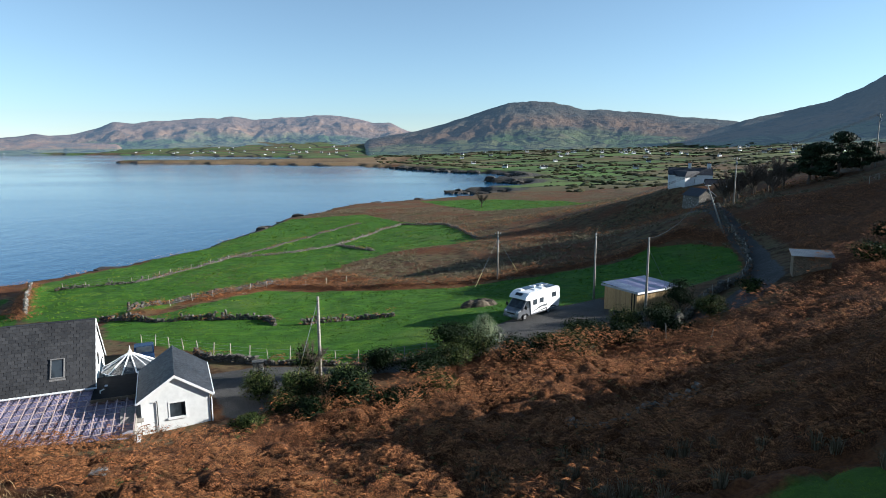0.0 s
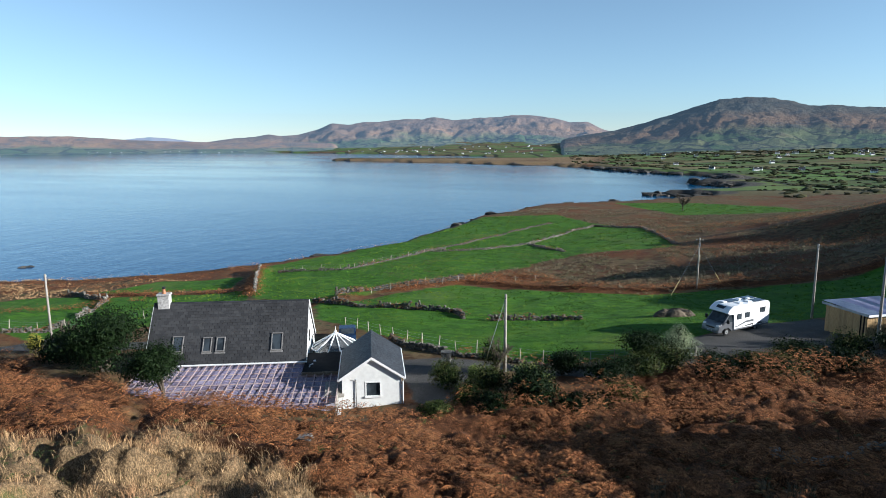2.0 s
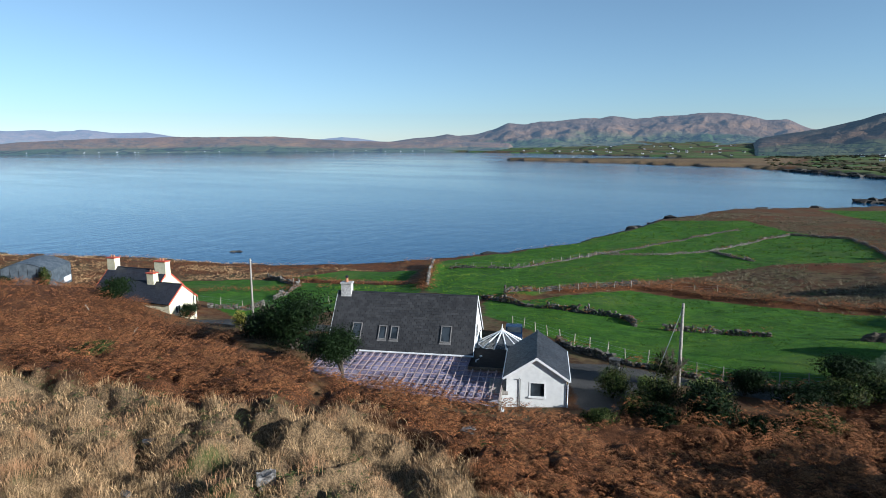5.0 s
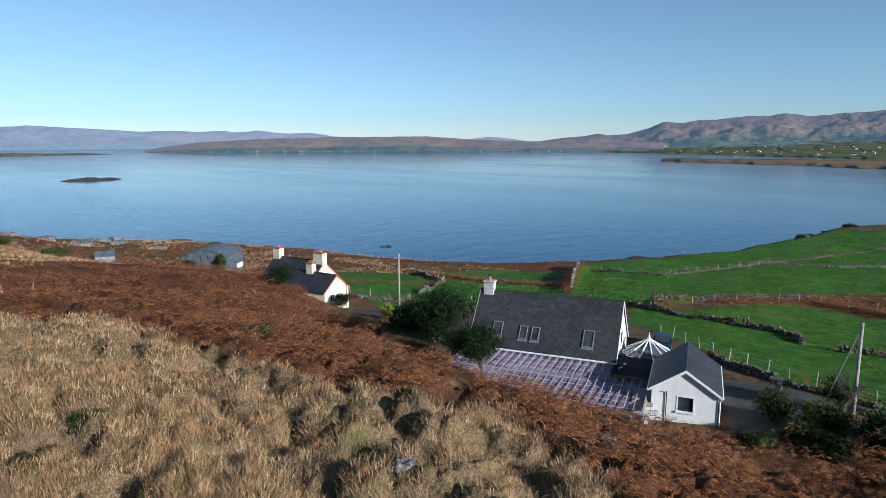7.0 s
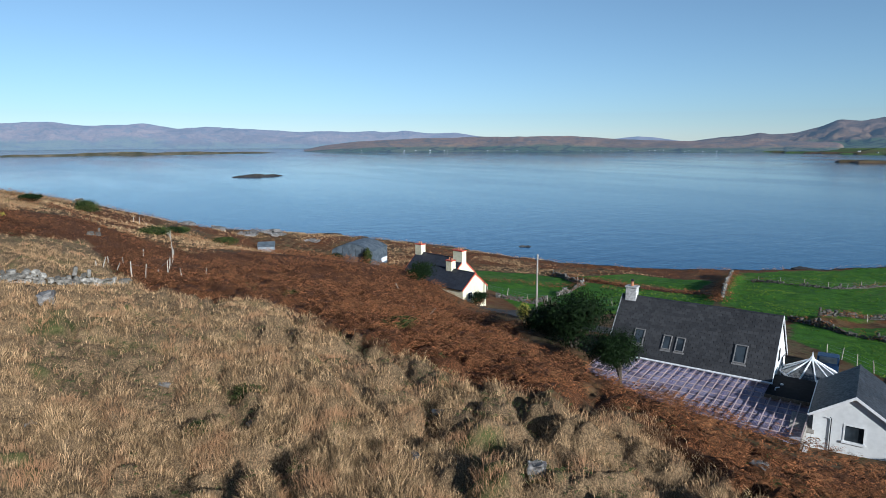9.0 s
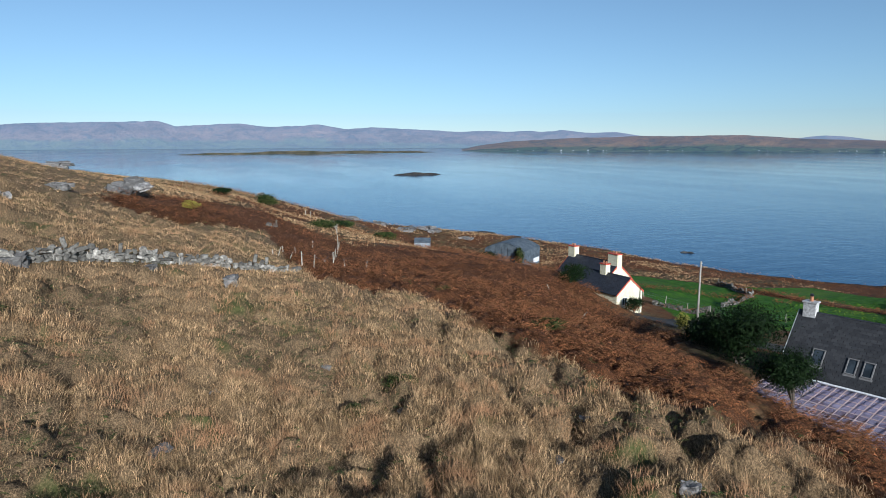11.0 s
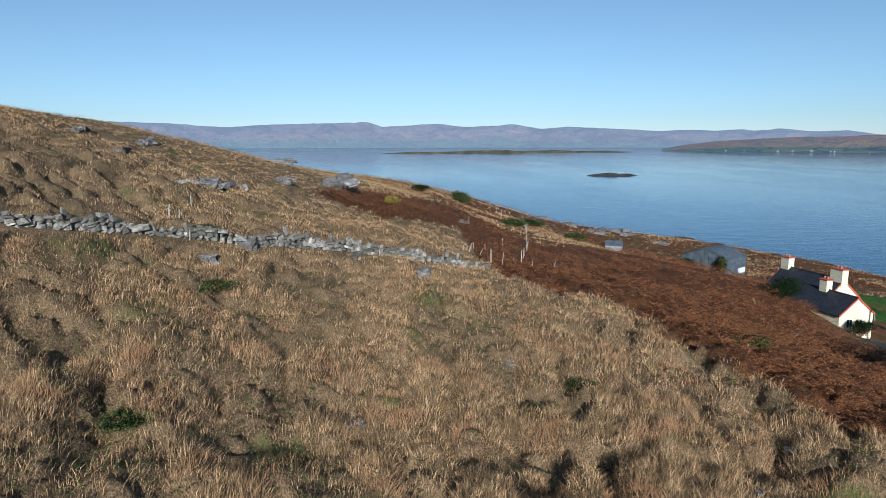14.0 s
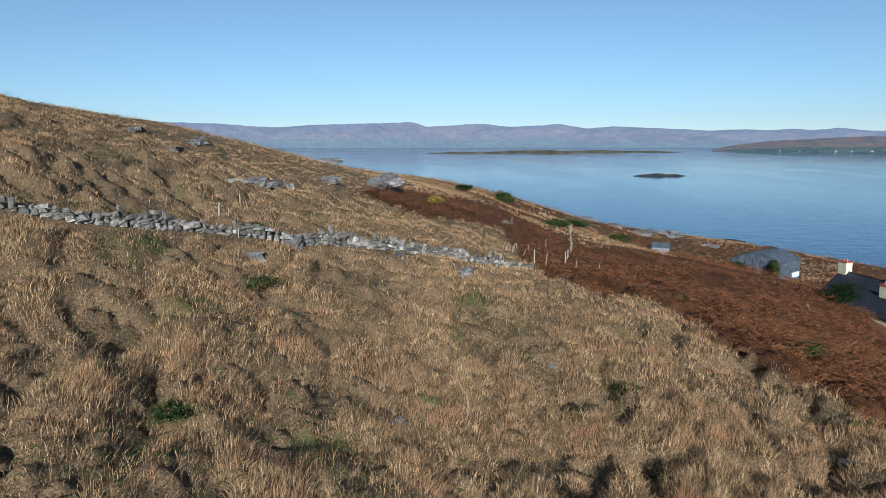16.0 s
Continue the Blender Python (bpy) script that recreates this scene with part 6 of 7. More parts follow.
build_wall([(-79, 127), (-64, 130), (-62, 150), (-58, 177), (-52, 190), (-41, 248), (-34, 264)], 0.45, 0.55, "long dry stone wall between the pastures", 9, gaps=0.1, material=m_fieldwall)
build_wall([(-57, 174), (-43, 179), (-32, 191), (-19, 173)], 0.6, 0.55, "dry stone wall between the pastures", 10, material=m_fieldwall)
build_wall([(-32, 191), (-25, 222), (-17, 256), (1, 245), (10, 180)], 0.6, 0.55, "pale dry stone wall round the far pasture", 11, gaps=0.05, material=m_fieldwall)
build_wall([(-23.5, 57.8), (-20.2, 55.2), (-15.2, 53.8), (-7.1, 53.1), (-1.2, 54.2), (1.2, 57)], 0.55, 0.34, "low dry stone wall beside the lane", 12, material=m_fieldwall)
build_wall([(22, 58), (28.5, 66.5), (33.5, 69.5), (38.3, 77.8), (44.0, 92), (47.5, 105), (61, 153)], 1.0, 0.5, "dry stone wall beside the climbing lane", 13, material=m_fieldwall)
build_wall([(-82, 61), (-77, 64.5), (-80, 70)], 0.9, 0.5, "pale rough stone wall by the cottage drive", 14, material=m_fieldwall)
build_wall([(-84, 76), (-92, 90), (-108, 96)], 0.8, 0.6, "pale stone wall between small fields", 15, material=m_fieldwall)
build_wall([(8, 37.5), (12, 38.5), (17, 40)], 0.5, 0.45, "tumbled stones of an old wall in the bracken", 16, material=m_fieldwall)
build_wall([(-96, 4), (-98.5, 5.5)], 0.9, 0.5, "short ruined stub of stone wall on the moor", 17)

build_fence([(-31, 63), (-21, 57.5), (-15.5, 55.4), (-7, 54.7), (-1.3, 56.2), (0.5, 58)], 2.1, "post and wire fence along the lane wall", seed=1)
build_fence([(20.5, 56.5), (28, 66), (33, 69), (38, 77.4), (44, 92), (46.5, 103)], 2.6, "leaning post and wire fence beside the lane", seed=2, scale=1.15)
build_fence([(-41, 93), (-30, 113), (-16, 121)], 4.0, "post and wire fence on the field bank", seed=3)
build_fence([(-79, 129), (-64, 132), (-62, 150), (-57, 177)], 4.5, "post and wire fence along the pasture wall", seed=4, scale=1.1)
build_fence([(-86, 62), (-80, 66), (-70, 72), (-60, 76)], 3.5, "post and wire fence round the small field", seed=5)
build_fence([(-61, 5.5), (-72, 10), (-88, 13), (-110, 16), (-128, 18), (-150, 14)], 4.0, "old post fence crossing the bracken", 1, seed=6, scale=1.1)
build_fence([(72, 108), (88, 120), (110, 140)], 4.0, "post and wire fence on the hill crest", seed=7, scale=1.2)

for k, (x, y, h, a, b) in enumerate([(-69.5, 3.3, 1.7, 4, 6), (-70.3, 3.9, 1.5, -8, 14), (-73.5, 4.6, 1.8, 3, -4), (-72.3, 5.2, 1.4, 10, 20), (-76.3, 6.2, 1.7, -5, 3), (-87.5, 9.4, 1.6, 2, -6),
                                     (-70, 11, 1.2, 0, 5), (-72.3, 13.9, 1.2, 6, -8), (-73.8, 38.5, 1.8, 5, 42), (-60.1, 33.4, 1.0, 25, 10), (-55.1, 32.4, 1.3, -10, 40), (-46.2, -19.2, 1.5, 4, 5), (-46, -18.4, 1.3, -6, 2),
                                     (-50.3, -19.1, 1.2, 2, -3), (-43, -16.6, 1.0, 4, 3), (-52.5, -4.6, 1.2, 5, -5), (-56.5, 2.4, 1.1, 0, 4), (-49, -10, 1.1, 8, 6), (-2.4, 31, 1.0, 4, 8), (24, 55, 1.3, 6, 12), (-8, 31.5, 1.0, -5, 4)]):
    build_lone_post(x, y, h * 0.68, (a, b), k)

for k, (x, y, sx, sy, sz, tilt) in enumerate([(-46, -0.7, 1.5, 0.9, 0.8, 5), (-41, -14.8, 1.6, 0.8, 0.7, 8), (-45.3, -13.4, 1.3, 0.9, 0.9, 10), (-24.3, -3.3, 0.8, 0.5, 0.35, 12), (-27.8, 6.9, 0.5, 0.3, 0.25, 0), (-16.8, 14.4, 0.6, 0.4, 0.55, 14),
                                              (-89, -14.5, 6.5, 3.0, 1.5, 18), (-62, -21.6, 3.5, 2.0, 0.7, 6), (-66.5, -20.8, 3.0, 1.6, 0.8, 10), (-78, -18.6, 3.2, 1.6, 0.7, 6), (-58, -22.6, 2.2, 1.2, 0.5, 4), (-75, -34, 3.5, 1.6, 0.7, 12), (-70, -38, 3.0, 1.2, 0.7, 10),
                                              (-180, 53, 6, 4, 1.3, 5), (-177, 46, 5, 3, 1.2, 8), (-182, 39, 4, 3, 1.0, 6), (-172, 62, 5, 3, 0.9, 3), (-176, 30, 4, 2.5, 0.9, 7), (-166, 5, 4, 2.5, 0.9, 6), (-21, 11.6, 0.4, 0.3, 0.2, 0), (-24.1, 14.6, 0.5, 0.35, 0.2, 0),
                                              (-33, 4, 0.5, 0.3, 0.25, 0), (-36, 9, 0.4, 0.3, 0.2, 0), (-14.2, 24.3, 0.6, 0.4, 0.35, 15), (-48, -6, 0.7, 0.5, 0.35, 4), (-102, -24, 4, 2, 1.0, 12), (-30, -1.5, 0.4, 0.3, 0.2, 0), (-62.5, -30, 2.2, 1.0, 0.6, 10)]):
    build_rock(x, y, sx, sy, sz, 100 + k, k * 47 % 180, (tilt, -tilt * 0.5))
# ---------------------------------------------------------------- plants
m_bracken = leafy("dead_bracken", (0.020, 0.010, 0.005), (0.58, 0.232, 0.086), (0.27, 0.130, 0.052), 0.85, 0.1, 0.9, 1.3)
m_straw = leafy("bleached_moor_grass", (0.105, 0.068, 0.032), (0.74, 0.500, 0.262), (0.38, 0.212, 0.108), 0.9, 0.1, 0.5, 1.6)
m_straw_grey = leafy("pale_rush", (0.07, 0.06, 0.035), (0.26, 0.215, 0.14), None, 0.85, 0.15)
m_heath = leafy("low_green_heath", (0.014, 0.024, 0.006), (0.10, 0.130, 0.032), (0.11, 0.066, 0.028), 0.8, 0.2, 1.5)
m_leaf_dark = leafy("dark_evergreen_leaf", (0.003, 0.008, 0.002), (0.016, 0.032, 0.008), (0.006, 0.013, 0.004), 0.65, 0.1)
m_leaf_mid = leafy("green_shrub_leaf", (0.012, 0.022, 0.005), (0.085, 0.112, 0.026), (0.075, 0.062, 0.024), 0.65, 0.1)
m_leaf_lime = leafy("lime_green_leaf", (0.06, 0.095, 0.014), (0.24, 0.29, 0.05), None, 0.55, 0.35)
m_leaf_silver = leafy("silver_green_leaf", (0.14, 0.18, 0.09), (0.36, 0.42, 0.24), None, 0.6, 0.3)
m_leaf_gold = leafy("yellow_shrub_leaf", (0.16, 0.15, 0.02), (0.42, 0.36, 0.05), None, 0.6, 0.3)
m_needle = leafy("pine_foliage", (0.006, 0.014, 0.005), (0.026, 0.044, 0.014), None, 0.7, 0.25)
m_twig = simple("grey_brown_bark", (0.06, 0.047, 0.036), (0.15, 0.12, 0.095), 6, 0.9, bump=0.4)
PR = np.random.default_rng(5)


def scatter(density, x0, x1, y0, y1, keep, rng=PR):
    """Random plan points at a density per square metre, thinned by keep(x, y) in 0..1."""
    n = int(density * (x1 - x0) * (y1 - y0))
    x, y = rng.uniform(x0, x1, n), rng.uniform(y0, y1, n)
    k = rng.random(n) < keep(x, y)
    return x[k], y[k]


def in_view(x, y):
    a = np.degrees(np.arctan2(-x, y))
    return (a > -39) & (a < 133)


def fronds(x, y, z, size, rng, pairs=6):
    """Arching fern fronds with drooping leaflets, as loose triangles: (verts, faces)."""
    n = len(x)
    yaw = rng.uniform(0, 2 * math.pi, n)
    ln = size * rng.uniform(0.7, 1.3, n)
    rise, droop = rng.uniform(0.45, 1.3, n), rng.uniform(0.55, 1.35, n)
    dx, dy = np.cos(yaw), np.sin(yaw)
    t = np.linspace(0.18, 1.0, pairs)[None]
    out = ln[:, None] * t * 0.85
    px, py = x[:, None] + dx[:, None] * out, y[:, None] + dy[:, None] * out
    pz = z[:, None] + ln[:, None] * (rise[:, None] * t - droop[:, None] * 0.75 * t * t)
    leaf = ln[:, None] * 0.31 * (1.12 - t) ** 0.8 * rng.uniform(0.7, 1.3, (n, pairs))
    w = ln[:, None] * 0.30 / pairs * (1.25 - t)
    tris = []
    for side in (-1, 1):
        sag = rng.uniform(0.05, 0.5, (n, pairs)) * leaf
        fwd = leaf * 0.35
        a = np.stack([px - dx[:, None] * w, py - dy[:, None] * w, pz], -1)
        b = np.stack([px + dx[:, None] * w, py + dy[:, None] * w, pz - 0.01], -1)
        c = np.stack([px + dx[:, None] * fwd - side * dy[:, None] * leaf, py + dy[:, None] * fwd + side * dx[:, None] * leaf, pz - sag], -1)
        tris.append(np.stack([a, b, c], 2))
    v = np.stack(tris, 1).reshape(-1, 3)
    return v, np.arange(len(v)).reshape(-1, 3)


def tufts(x, y, z, height, spread, blades, rng, lean=(0.0, 0.0), wide=0.022):
    """Grass tussocks: bent blades fanning from a crown, two triangles and a tip each."""
    n = len(x)
    yaw = rng.uniform(0, 2 * math.pi, (n, blades))
    h = height[:, None] * rng.uniform(0.55, 1.15, (n, blades))
    out = spread * height[:, None] * rng.uniform(0.15, 1.0, (n, blades))
    dx, dy = np.cos(yaw), np.sin(yaw)
    r0 = rng.uniform(0, 0.22, (n, blades)) * height[:, None]
    bx, by = x[:, None] + dx * r0, y[:, None] + dy * r0
    bz = np.broadcast_to(z[:, None], bx.shape) - 0.03
    mx, my, mz = bx + dx * out * 0.35 + lean[0] * h * 0.3, by + dy * out * 0.35 + lean[1] * h * 0.3, bz + h * 0.68
    tx, ty, tz = bx + dx * out + lean[0] * h, by + dy * out + lean[1] * h, bz + h * rng.uniform(0.72, 1.0, (n, blades))
    turn = rng.uniform(0, 2 * math.pi, (n, blades))
    wx, wy = np.cos(turn) * wide * (0.5 + height[:, None]), np.sin(turn) * wide * (0.5 + height[:, None])
    p = np.stack([np.stack([bx - wx, by - wy, bz], -1), np.stack([bx + wx, by + wy, bz], -1), np.stack([mx + wx * 0.7, my + wy * 0.7, mz], -1), np.stack([mx - wx * 0.7, my - wy * 0.7, mz], -1), np.stack([tx, ty, tz], -1)], 2)
    v = p.reshape(-1, 3)
    k = np.arange(len(v) // 5)[:, None] * 5
    f = np.concatenate([k + [0, 1, 2], k + [0, 2, 3], k + [3, 2, 4]])
    return v, f


def blades(x, y, z, height, rng, wide):
    """Single bent blades of grass, fanning out from the crowns of their tussocks: two triangles each."""
    n = len(x)
    e = 0.12
    sx, sy = (mounds(x + e, y) - mounds(x - e, y)) / (2 * e), (mounds(x, y + e) - mounds(x, y - e)) / (2 * e)
    k = 0.30 / np.maximum(np.hypot(sx, sy), 0.6)
    a, r = rng.uniform(0, 2 * math.pi, n), rng.uniform(0.1, 0.75, n)
    lx, ly = height * (np.cos(a) * r - sx * k - 0.15), height * (np.sin(a) * r - sy * k + 0.12)
    up = height * rng.uniform(0.6, 1.0, n)
    turn = rng.uniform(0, 2 * math.pi, n)
    wx, wy = np.cos(turn) * wide, np.sin(turn) * wide
    mx, my, mz = x + lx * 0.35, y + ly * 0.35, z + up * 0.62
    v = np.stack([np.stack([x, y, z - 0.04], -1), np.stack([mx - wx, my - wy, mz], -1), np.stack([mx + wx, my + wy, mz], -1), np.stack([x + lx, y + ly, z + up], -1)], 1).reshape(-1, 3)
    b = np.arange(n)[:, None] * 4
    return v, np.concatenate([b + [0, 1, 2], b + [1, 3, 2]])


def spikes(x, y, z, height, spread, blades, rng, wide=0.05):
    """Cheaper tussocks for the middle distance: one triangle a blade."""
    n = len(x)
    yaw = rng.uniform(0, 2 * math.pi, (n, blades))
    h = height[:, None] * rng.uniform(0.5, 1.15, (n, blades))
    r0, out = rng.uniform(0, 0.5, (n, blades)) * height[:, None], spread * height[:, None] * rng.uniform(0.2, 1.0, (n, blades))
    dx, dy = np.cos(yaw), np.sin(yaw)
    bx, by, bz = x[:, None] + dx * r0, y[:, None] + dy * r0, np.broadcast_to(z[:, None] - 0.05, yaw.shape)
    turn = rng.uniform(0, 2 * math.pi, (n, blades))
    wx, wy = np.cos(turn) * wide, np.sin(turn) * wide
    p = np.stack([np.stack([bx - wx, by - wy, bz], -1), np.stack([bx + wx, by + wy, bz], -1), np.stack([bx + dx * out, by + dy * out, bz + h], -1)], 2)
    v = p.reshape(-1, 3)
    return v, np.arange(len(v)).reshape(-1, 3)


def stuff(name, chunks, material, label, category):
    vs, fs, n = [], [], 0
    for v, f in chunks:
        vs.append(v)
        fs.append(f + n)
        n += len(v)
    return tagged(new(name, mesh_of(name, np.concatenate(vs), np.concatenate(fs), material)), label, category, kind="stuff")


def keep_zone(col, floor=0.5, rmin=0, rmax=1e9, thin=None):
    def keep(x, y):
        za, zb = cover(x, y)
        r = np.hypot(x, y)
        k = np.clip((za[:, col] - floor) * 4, 0, 1) * (zb[:, 0] < 0.45) * (zb[:, 1] < 0.5) * (r > rmin) * (r < rmax) * in_view(x, y)
        k = k * (signed(WEST_WALL, x, y, False) < -0.9) * (signed(FOOTPRINT, x, y) < 0) * (signed(COTTAGE_PLAN, x, y) < 0) * (signed(SHED_PLAN, x, y) < -0.3)
        return k * thin(x, y) if thin else k
    return keep


def plan_of(m, pts):
    return [tuple((m @ Vector((x, y, 0)))[:2]) for x, y in pts]


FOOTPRINT = plan_of(HOUSE, [(-6.6, -7.3), (-0.6, -9.4), (9.2, -11.2), (9.2, -8.7), (13.7, -8.7), (14.2, -1.5), (10.4, 3), (6.5, 4.4), (-6.6, 4.4)])
COTTAGE_PLAN = [(-94, 50), (-88, 47), (-75, 49.2), (-74.5, 55), (-82, 58.5), (-94, 55.5)]
SHED_PLAN = [(20.7, 66.5), (18.2, 70.7), (23.8, 74), (26.4, 69.9)]


def hump(x, y):
    """Lumps in the mat of bracken, broader on the eastern slope, parted by hollows."""
    fine = np.clip(1.7 * np.abs(2 * vnoise(x / 2.3 + 31, y / 2.3 + 12) - 1), 0, 1)
    broad = np.clip(1.6 * np.abs(2 * vnoise((x + 0.5 * y) / 5.2 + 11, (y - 0.5 * x) / 3.4 + 52) - 1), 0, 1)
    east = smooth(-12, 4, x)
    return (0.95 * fine * (1 - 0.5 * east) + (0.45 + 1.45 * east) * broad) * (0.5 + fbm(x / 7, y / 7 + 3, 2)) * smooth(130, 80, np.hypot(x, y))


def patchy(x, y):
    return 0.25 + 0.75 * smooth(0.36, 0.48, fbm(x / 5 + 3, y / 5 + 8, 3))


def clumped(x, y):
    return patchy(x, y) * (0.06 + 0.94 * smooth(0.15, 0.75, hump(x, y) + 0.9 * smooth(70, 110, np.hypot(x, y))))


chunks = []
for dens, lo, hi, size, pairs, box4 in ((27, 11, 34, 0.52, 7, (-36, 34, 8, 36)), (17, 34, 62, 0.60, 6, (-62, 48, -8, 62)), (8.5, 62, 95, 0.80, 6, (-96, 75, -20, 95)), (3.2, 95, 150, 1.1, 6, (-140, 100, -25, 140))):
    bx, by = scatter(dens, *box4, keep_zone(1, 0.42, lo, hi, clumped))
    chunks.append(fronds(bx, by, land(bx, by) + hump(bx, by) * PR.uniform(0.5, 1.0, len(bx)) + 0.02, size, PR, pairs))
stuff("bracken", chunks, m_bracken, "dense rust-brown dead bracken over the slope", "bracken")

chunks = []
bx, by = scatter(0.7, -90, 50, 85, 300, keep_zone(1, 0.55, 85, 320))
chunks.append(fronds(bx, by, land(bx, by) + 0.1 + 0.4 * PR.random(len(bx)), 1.5, PR))
bx, by = scatter(0.55, -180, -80, 60, 140, keep_zone(1, 0.45, 90, 250))
chunks.append(fronds(bx, by, land(bx, by) + 0.1, 1.6, PR))
for path in HEDGE_BANKS[:3] + HEDGE_BANKS[5:]:
    wx = np.array([p[:2] for p in along(path, 0.055)])
    bx, by = wx[:, 0] + PR.normal(0, 0.8, len(wx)), wx[:, 1] + PR.normal(0, 0.8, len(wx))
    k = vnoise(bx / 4 + 3, by / 4) > 0.3
    bx, by = bx[k], by[k]
    chunks.append(fronds(bx, by, land(bx, by) + PR.uniform(0.05, 0.75, len(bx)), 0.9, PR))
for path in WALL_LINES[1:]:
    wx = np.array([p[:2] for p in along(path, 0.13)])
    wx = wx[np.hypot(wx[:, 0], wx[:, 1]) > 45]
    if len(wx):
        k = vnoise(wx[:, 0] / 5, wx[:, 1] / 5) > 0.36
        bx, by = wx[k, 0] + PR.normal(0, 0.45, k.sum()), wx[k, 1] + PR.normal(0, 0.45, k.sum())
        chunks.append(fronds(bx, by, land(bx, by) + PR.uniform(0.1, 0.8, len(bx)), 0.8, PR))
def shore_keep(x, y):
    za, zb = cover(x, y)
    k = (za[:, 0] < 0.4) * (za[:, 1] < 0.5) * (zb[:, 0] < 0.4) * in_view(x, y) * (land(x, y) > 2.0) * (np.hypot(x + 118, y - 55) > 9) * (np.hypot(x + 84, y - 53) > 12)
    return k * (signed(COAST, x, y) < np.where((x < -84) & (y > -12) & (y < 122), 170, 5))
def brackeny(x, y):
    return smooth(0.42, 0.52, fbm(x / 11 + 40, y / 11, 3))
bx, by = scatter(1.3, -190, -84, -30, 118, lambda x, y: shore_keep(x, y) * (0.15 + 0.85 * brackeny(x, y)))
chunks.append(fronds(bx, by, land(bx, by) + PR.uniform(0.05, 0.5, len(bx)), 1.0, PR, 6))
bx, by = scatter(1.1, -100, 40, 118, 420, shore_keep)
chunks.append(fronds(bx, by, land(bx, by) + PR.uniform(0.05, 0.5, len(bx)), 1.2, PR, 5))
stuff("bracken", chunks, m_bracken, "rusty bracken on field banks and along the shore", "bracken")

def cushions(x, y):
    return np.maximum(smooth(0, 0.08, fbm(x / 3.2 + 90, y / 3.2 + 70, 3) - 0.572 + 0.16 * smooth(-2, -12, y) * smooth(-62, -40, x) + 0.02 * smooth(10, 15, y)), 0.5 * smooth(0.25, 0.1, mounds(x, y)) * smooth(70, 50, np.hypot(x, y)))

# bleached grass: fine near by, coarser farther off
chunks = []
def tussocky(x, y):
    return (0.28 + 0.72 * smooth(0.12, 0.45, mounds(x, y))) * (0.5 + 0.5 * smooth(0.35, 0.5, fbm(x / 7 + 2, y / 7 + 9, 2))) * (1 - 0.4 * smooth(-26, -18, x) * smooth(8, 14, y)) * (1 - 0.8 * cushions(x, y))
for dens, lo, hi, low, high, wide, box4 in ((300, 12, 30, 0.26, 0.58, 0.0074, (-31, 8, -24, 26)), (150, 30, 45, 0.22, 0.5, 0.0096, (-46, 2, -34, 26)), (68, 45, 75, 0.18, 0.42, 0.0132, (-76, -5, -54, 24))):
    gx, gy = scatter(dens, *box4, keep_zone(2, 0.35, lo, hi, tussocky))
    chunks.append(blades(gx, gy, land(gx, gy), PR.uniform(low, high, len(gx)) * (0.45 + 0.75 * mounds(gx, gy)), PR, wide))
gx, gy = scatter(2.4, -185, -40, -110, 30, keep_zone(2, 0.35, 75, 190, patchy))
chunks.append(spikes(gx, gy, land(gx, gy), PR.uniform(0.15, 0.36, len(gx)), 1.6, 10, PR, 0.026))
gx, gy = scatter(1.5, -190, -84, -30, 118, lambda x, y: shore_keep(x, y) * (1 - 0.85 * brackeny(x, y)))
chunks.append(spikes(gx, gy, land(gx, gy), PR.uniform(0.25, 0.55, len(gx)), 1.0, 8, PR, 0.045))
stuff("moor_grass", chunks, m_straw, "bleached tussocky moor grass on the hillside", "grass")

# pasture sward: cropped tufts that catch the low sun
m_sward = leafy("pasture_grass", (0.018, 0.060, 0.004), (0.125, 0.245, 0.014), (0.15, 0.225, 0.018), 0.75, 0.2, 0.12, 0.5)
chunks = []
for dens, lo, hi, high, wide, box4 in ((45.0, 12, 32, 0.10, 0.012, (6, 22, 12, 24)), (5.5, 50, 95, 0.16, 0.030, (-62, 46, 52, 112)), (1.4, 95, 180, 0.22, 0.06, (-84, 46, 75, 178)), (0.5, 180, 400, 0.3, 0.12, (-80, 75, 165, 390))):
    gx, gy = scatter(dens, *box4, keep_zone(0, 0.55, lo, hi, lambda x, y: 0.35 + 0.65 * smooth(0.42, 0.55, fbm(x / 2.5, y / 6, 3))))
    chunks.append(spikes(gx, gy, land(gx, gy), PR.uniform(0.6, 1.4, len(gx)) * high, 1.3, 7, PR, wide))
stuff("pasture_grass", chunks, m_sward, "short tufted green pasture grass", "grass")

# green heath and moss cushions among the grass, rushes on the wet moor
chunks = []
gx, gy = scatter(11, -60, 5, -40, 26, keep_zone(2, 0.35, 13, 62, cushions))
chunks.append(fronds(gx, gy, land(gx, gy) + PR.uniform(0.1, 0.45, len(gx)), 0.36, PR, 5))
gx, gy = scatter(1.5, -60, 40, 14, 62, keep_zone(1, 0.4, 16, 62, cushions))
chunks.append(fronds(gx, gy, land(gx, gy) + 0.25, 0.5, PR, 5))
gx, gy = scatter(1.1, -185, -45, -105, 40, keep_zone(2, 0.35, 58, 190, lambda x, y: smooth(0.44, 0.56, fbm(x / 4.5 + 70, y / 6 + 20, 3))))
chunks.append(fronds(gx, gy, land(gx, gy) + PR.uniform(0.05, 0.3, len(gx)), 0.7, PR, 5))
stuff("heath", chunks, m_heath, "low dark green heath and moss cushions", "heath")

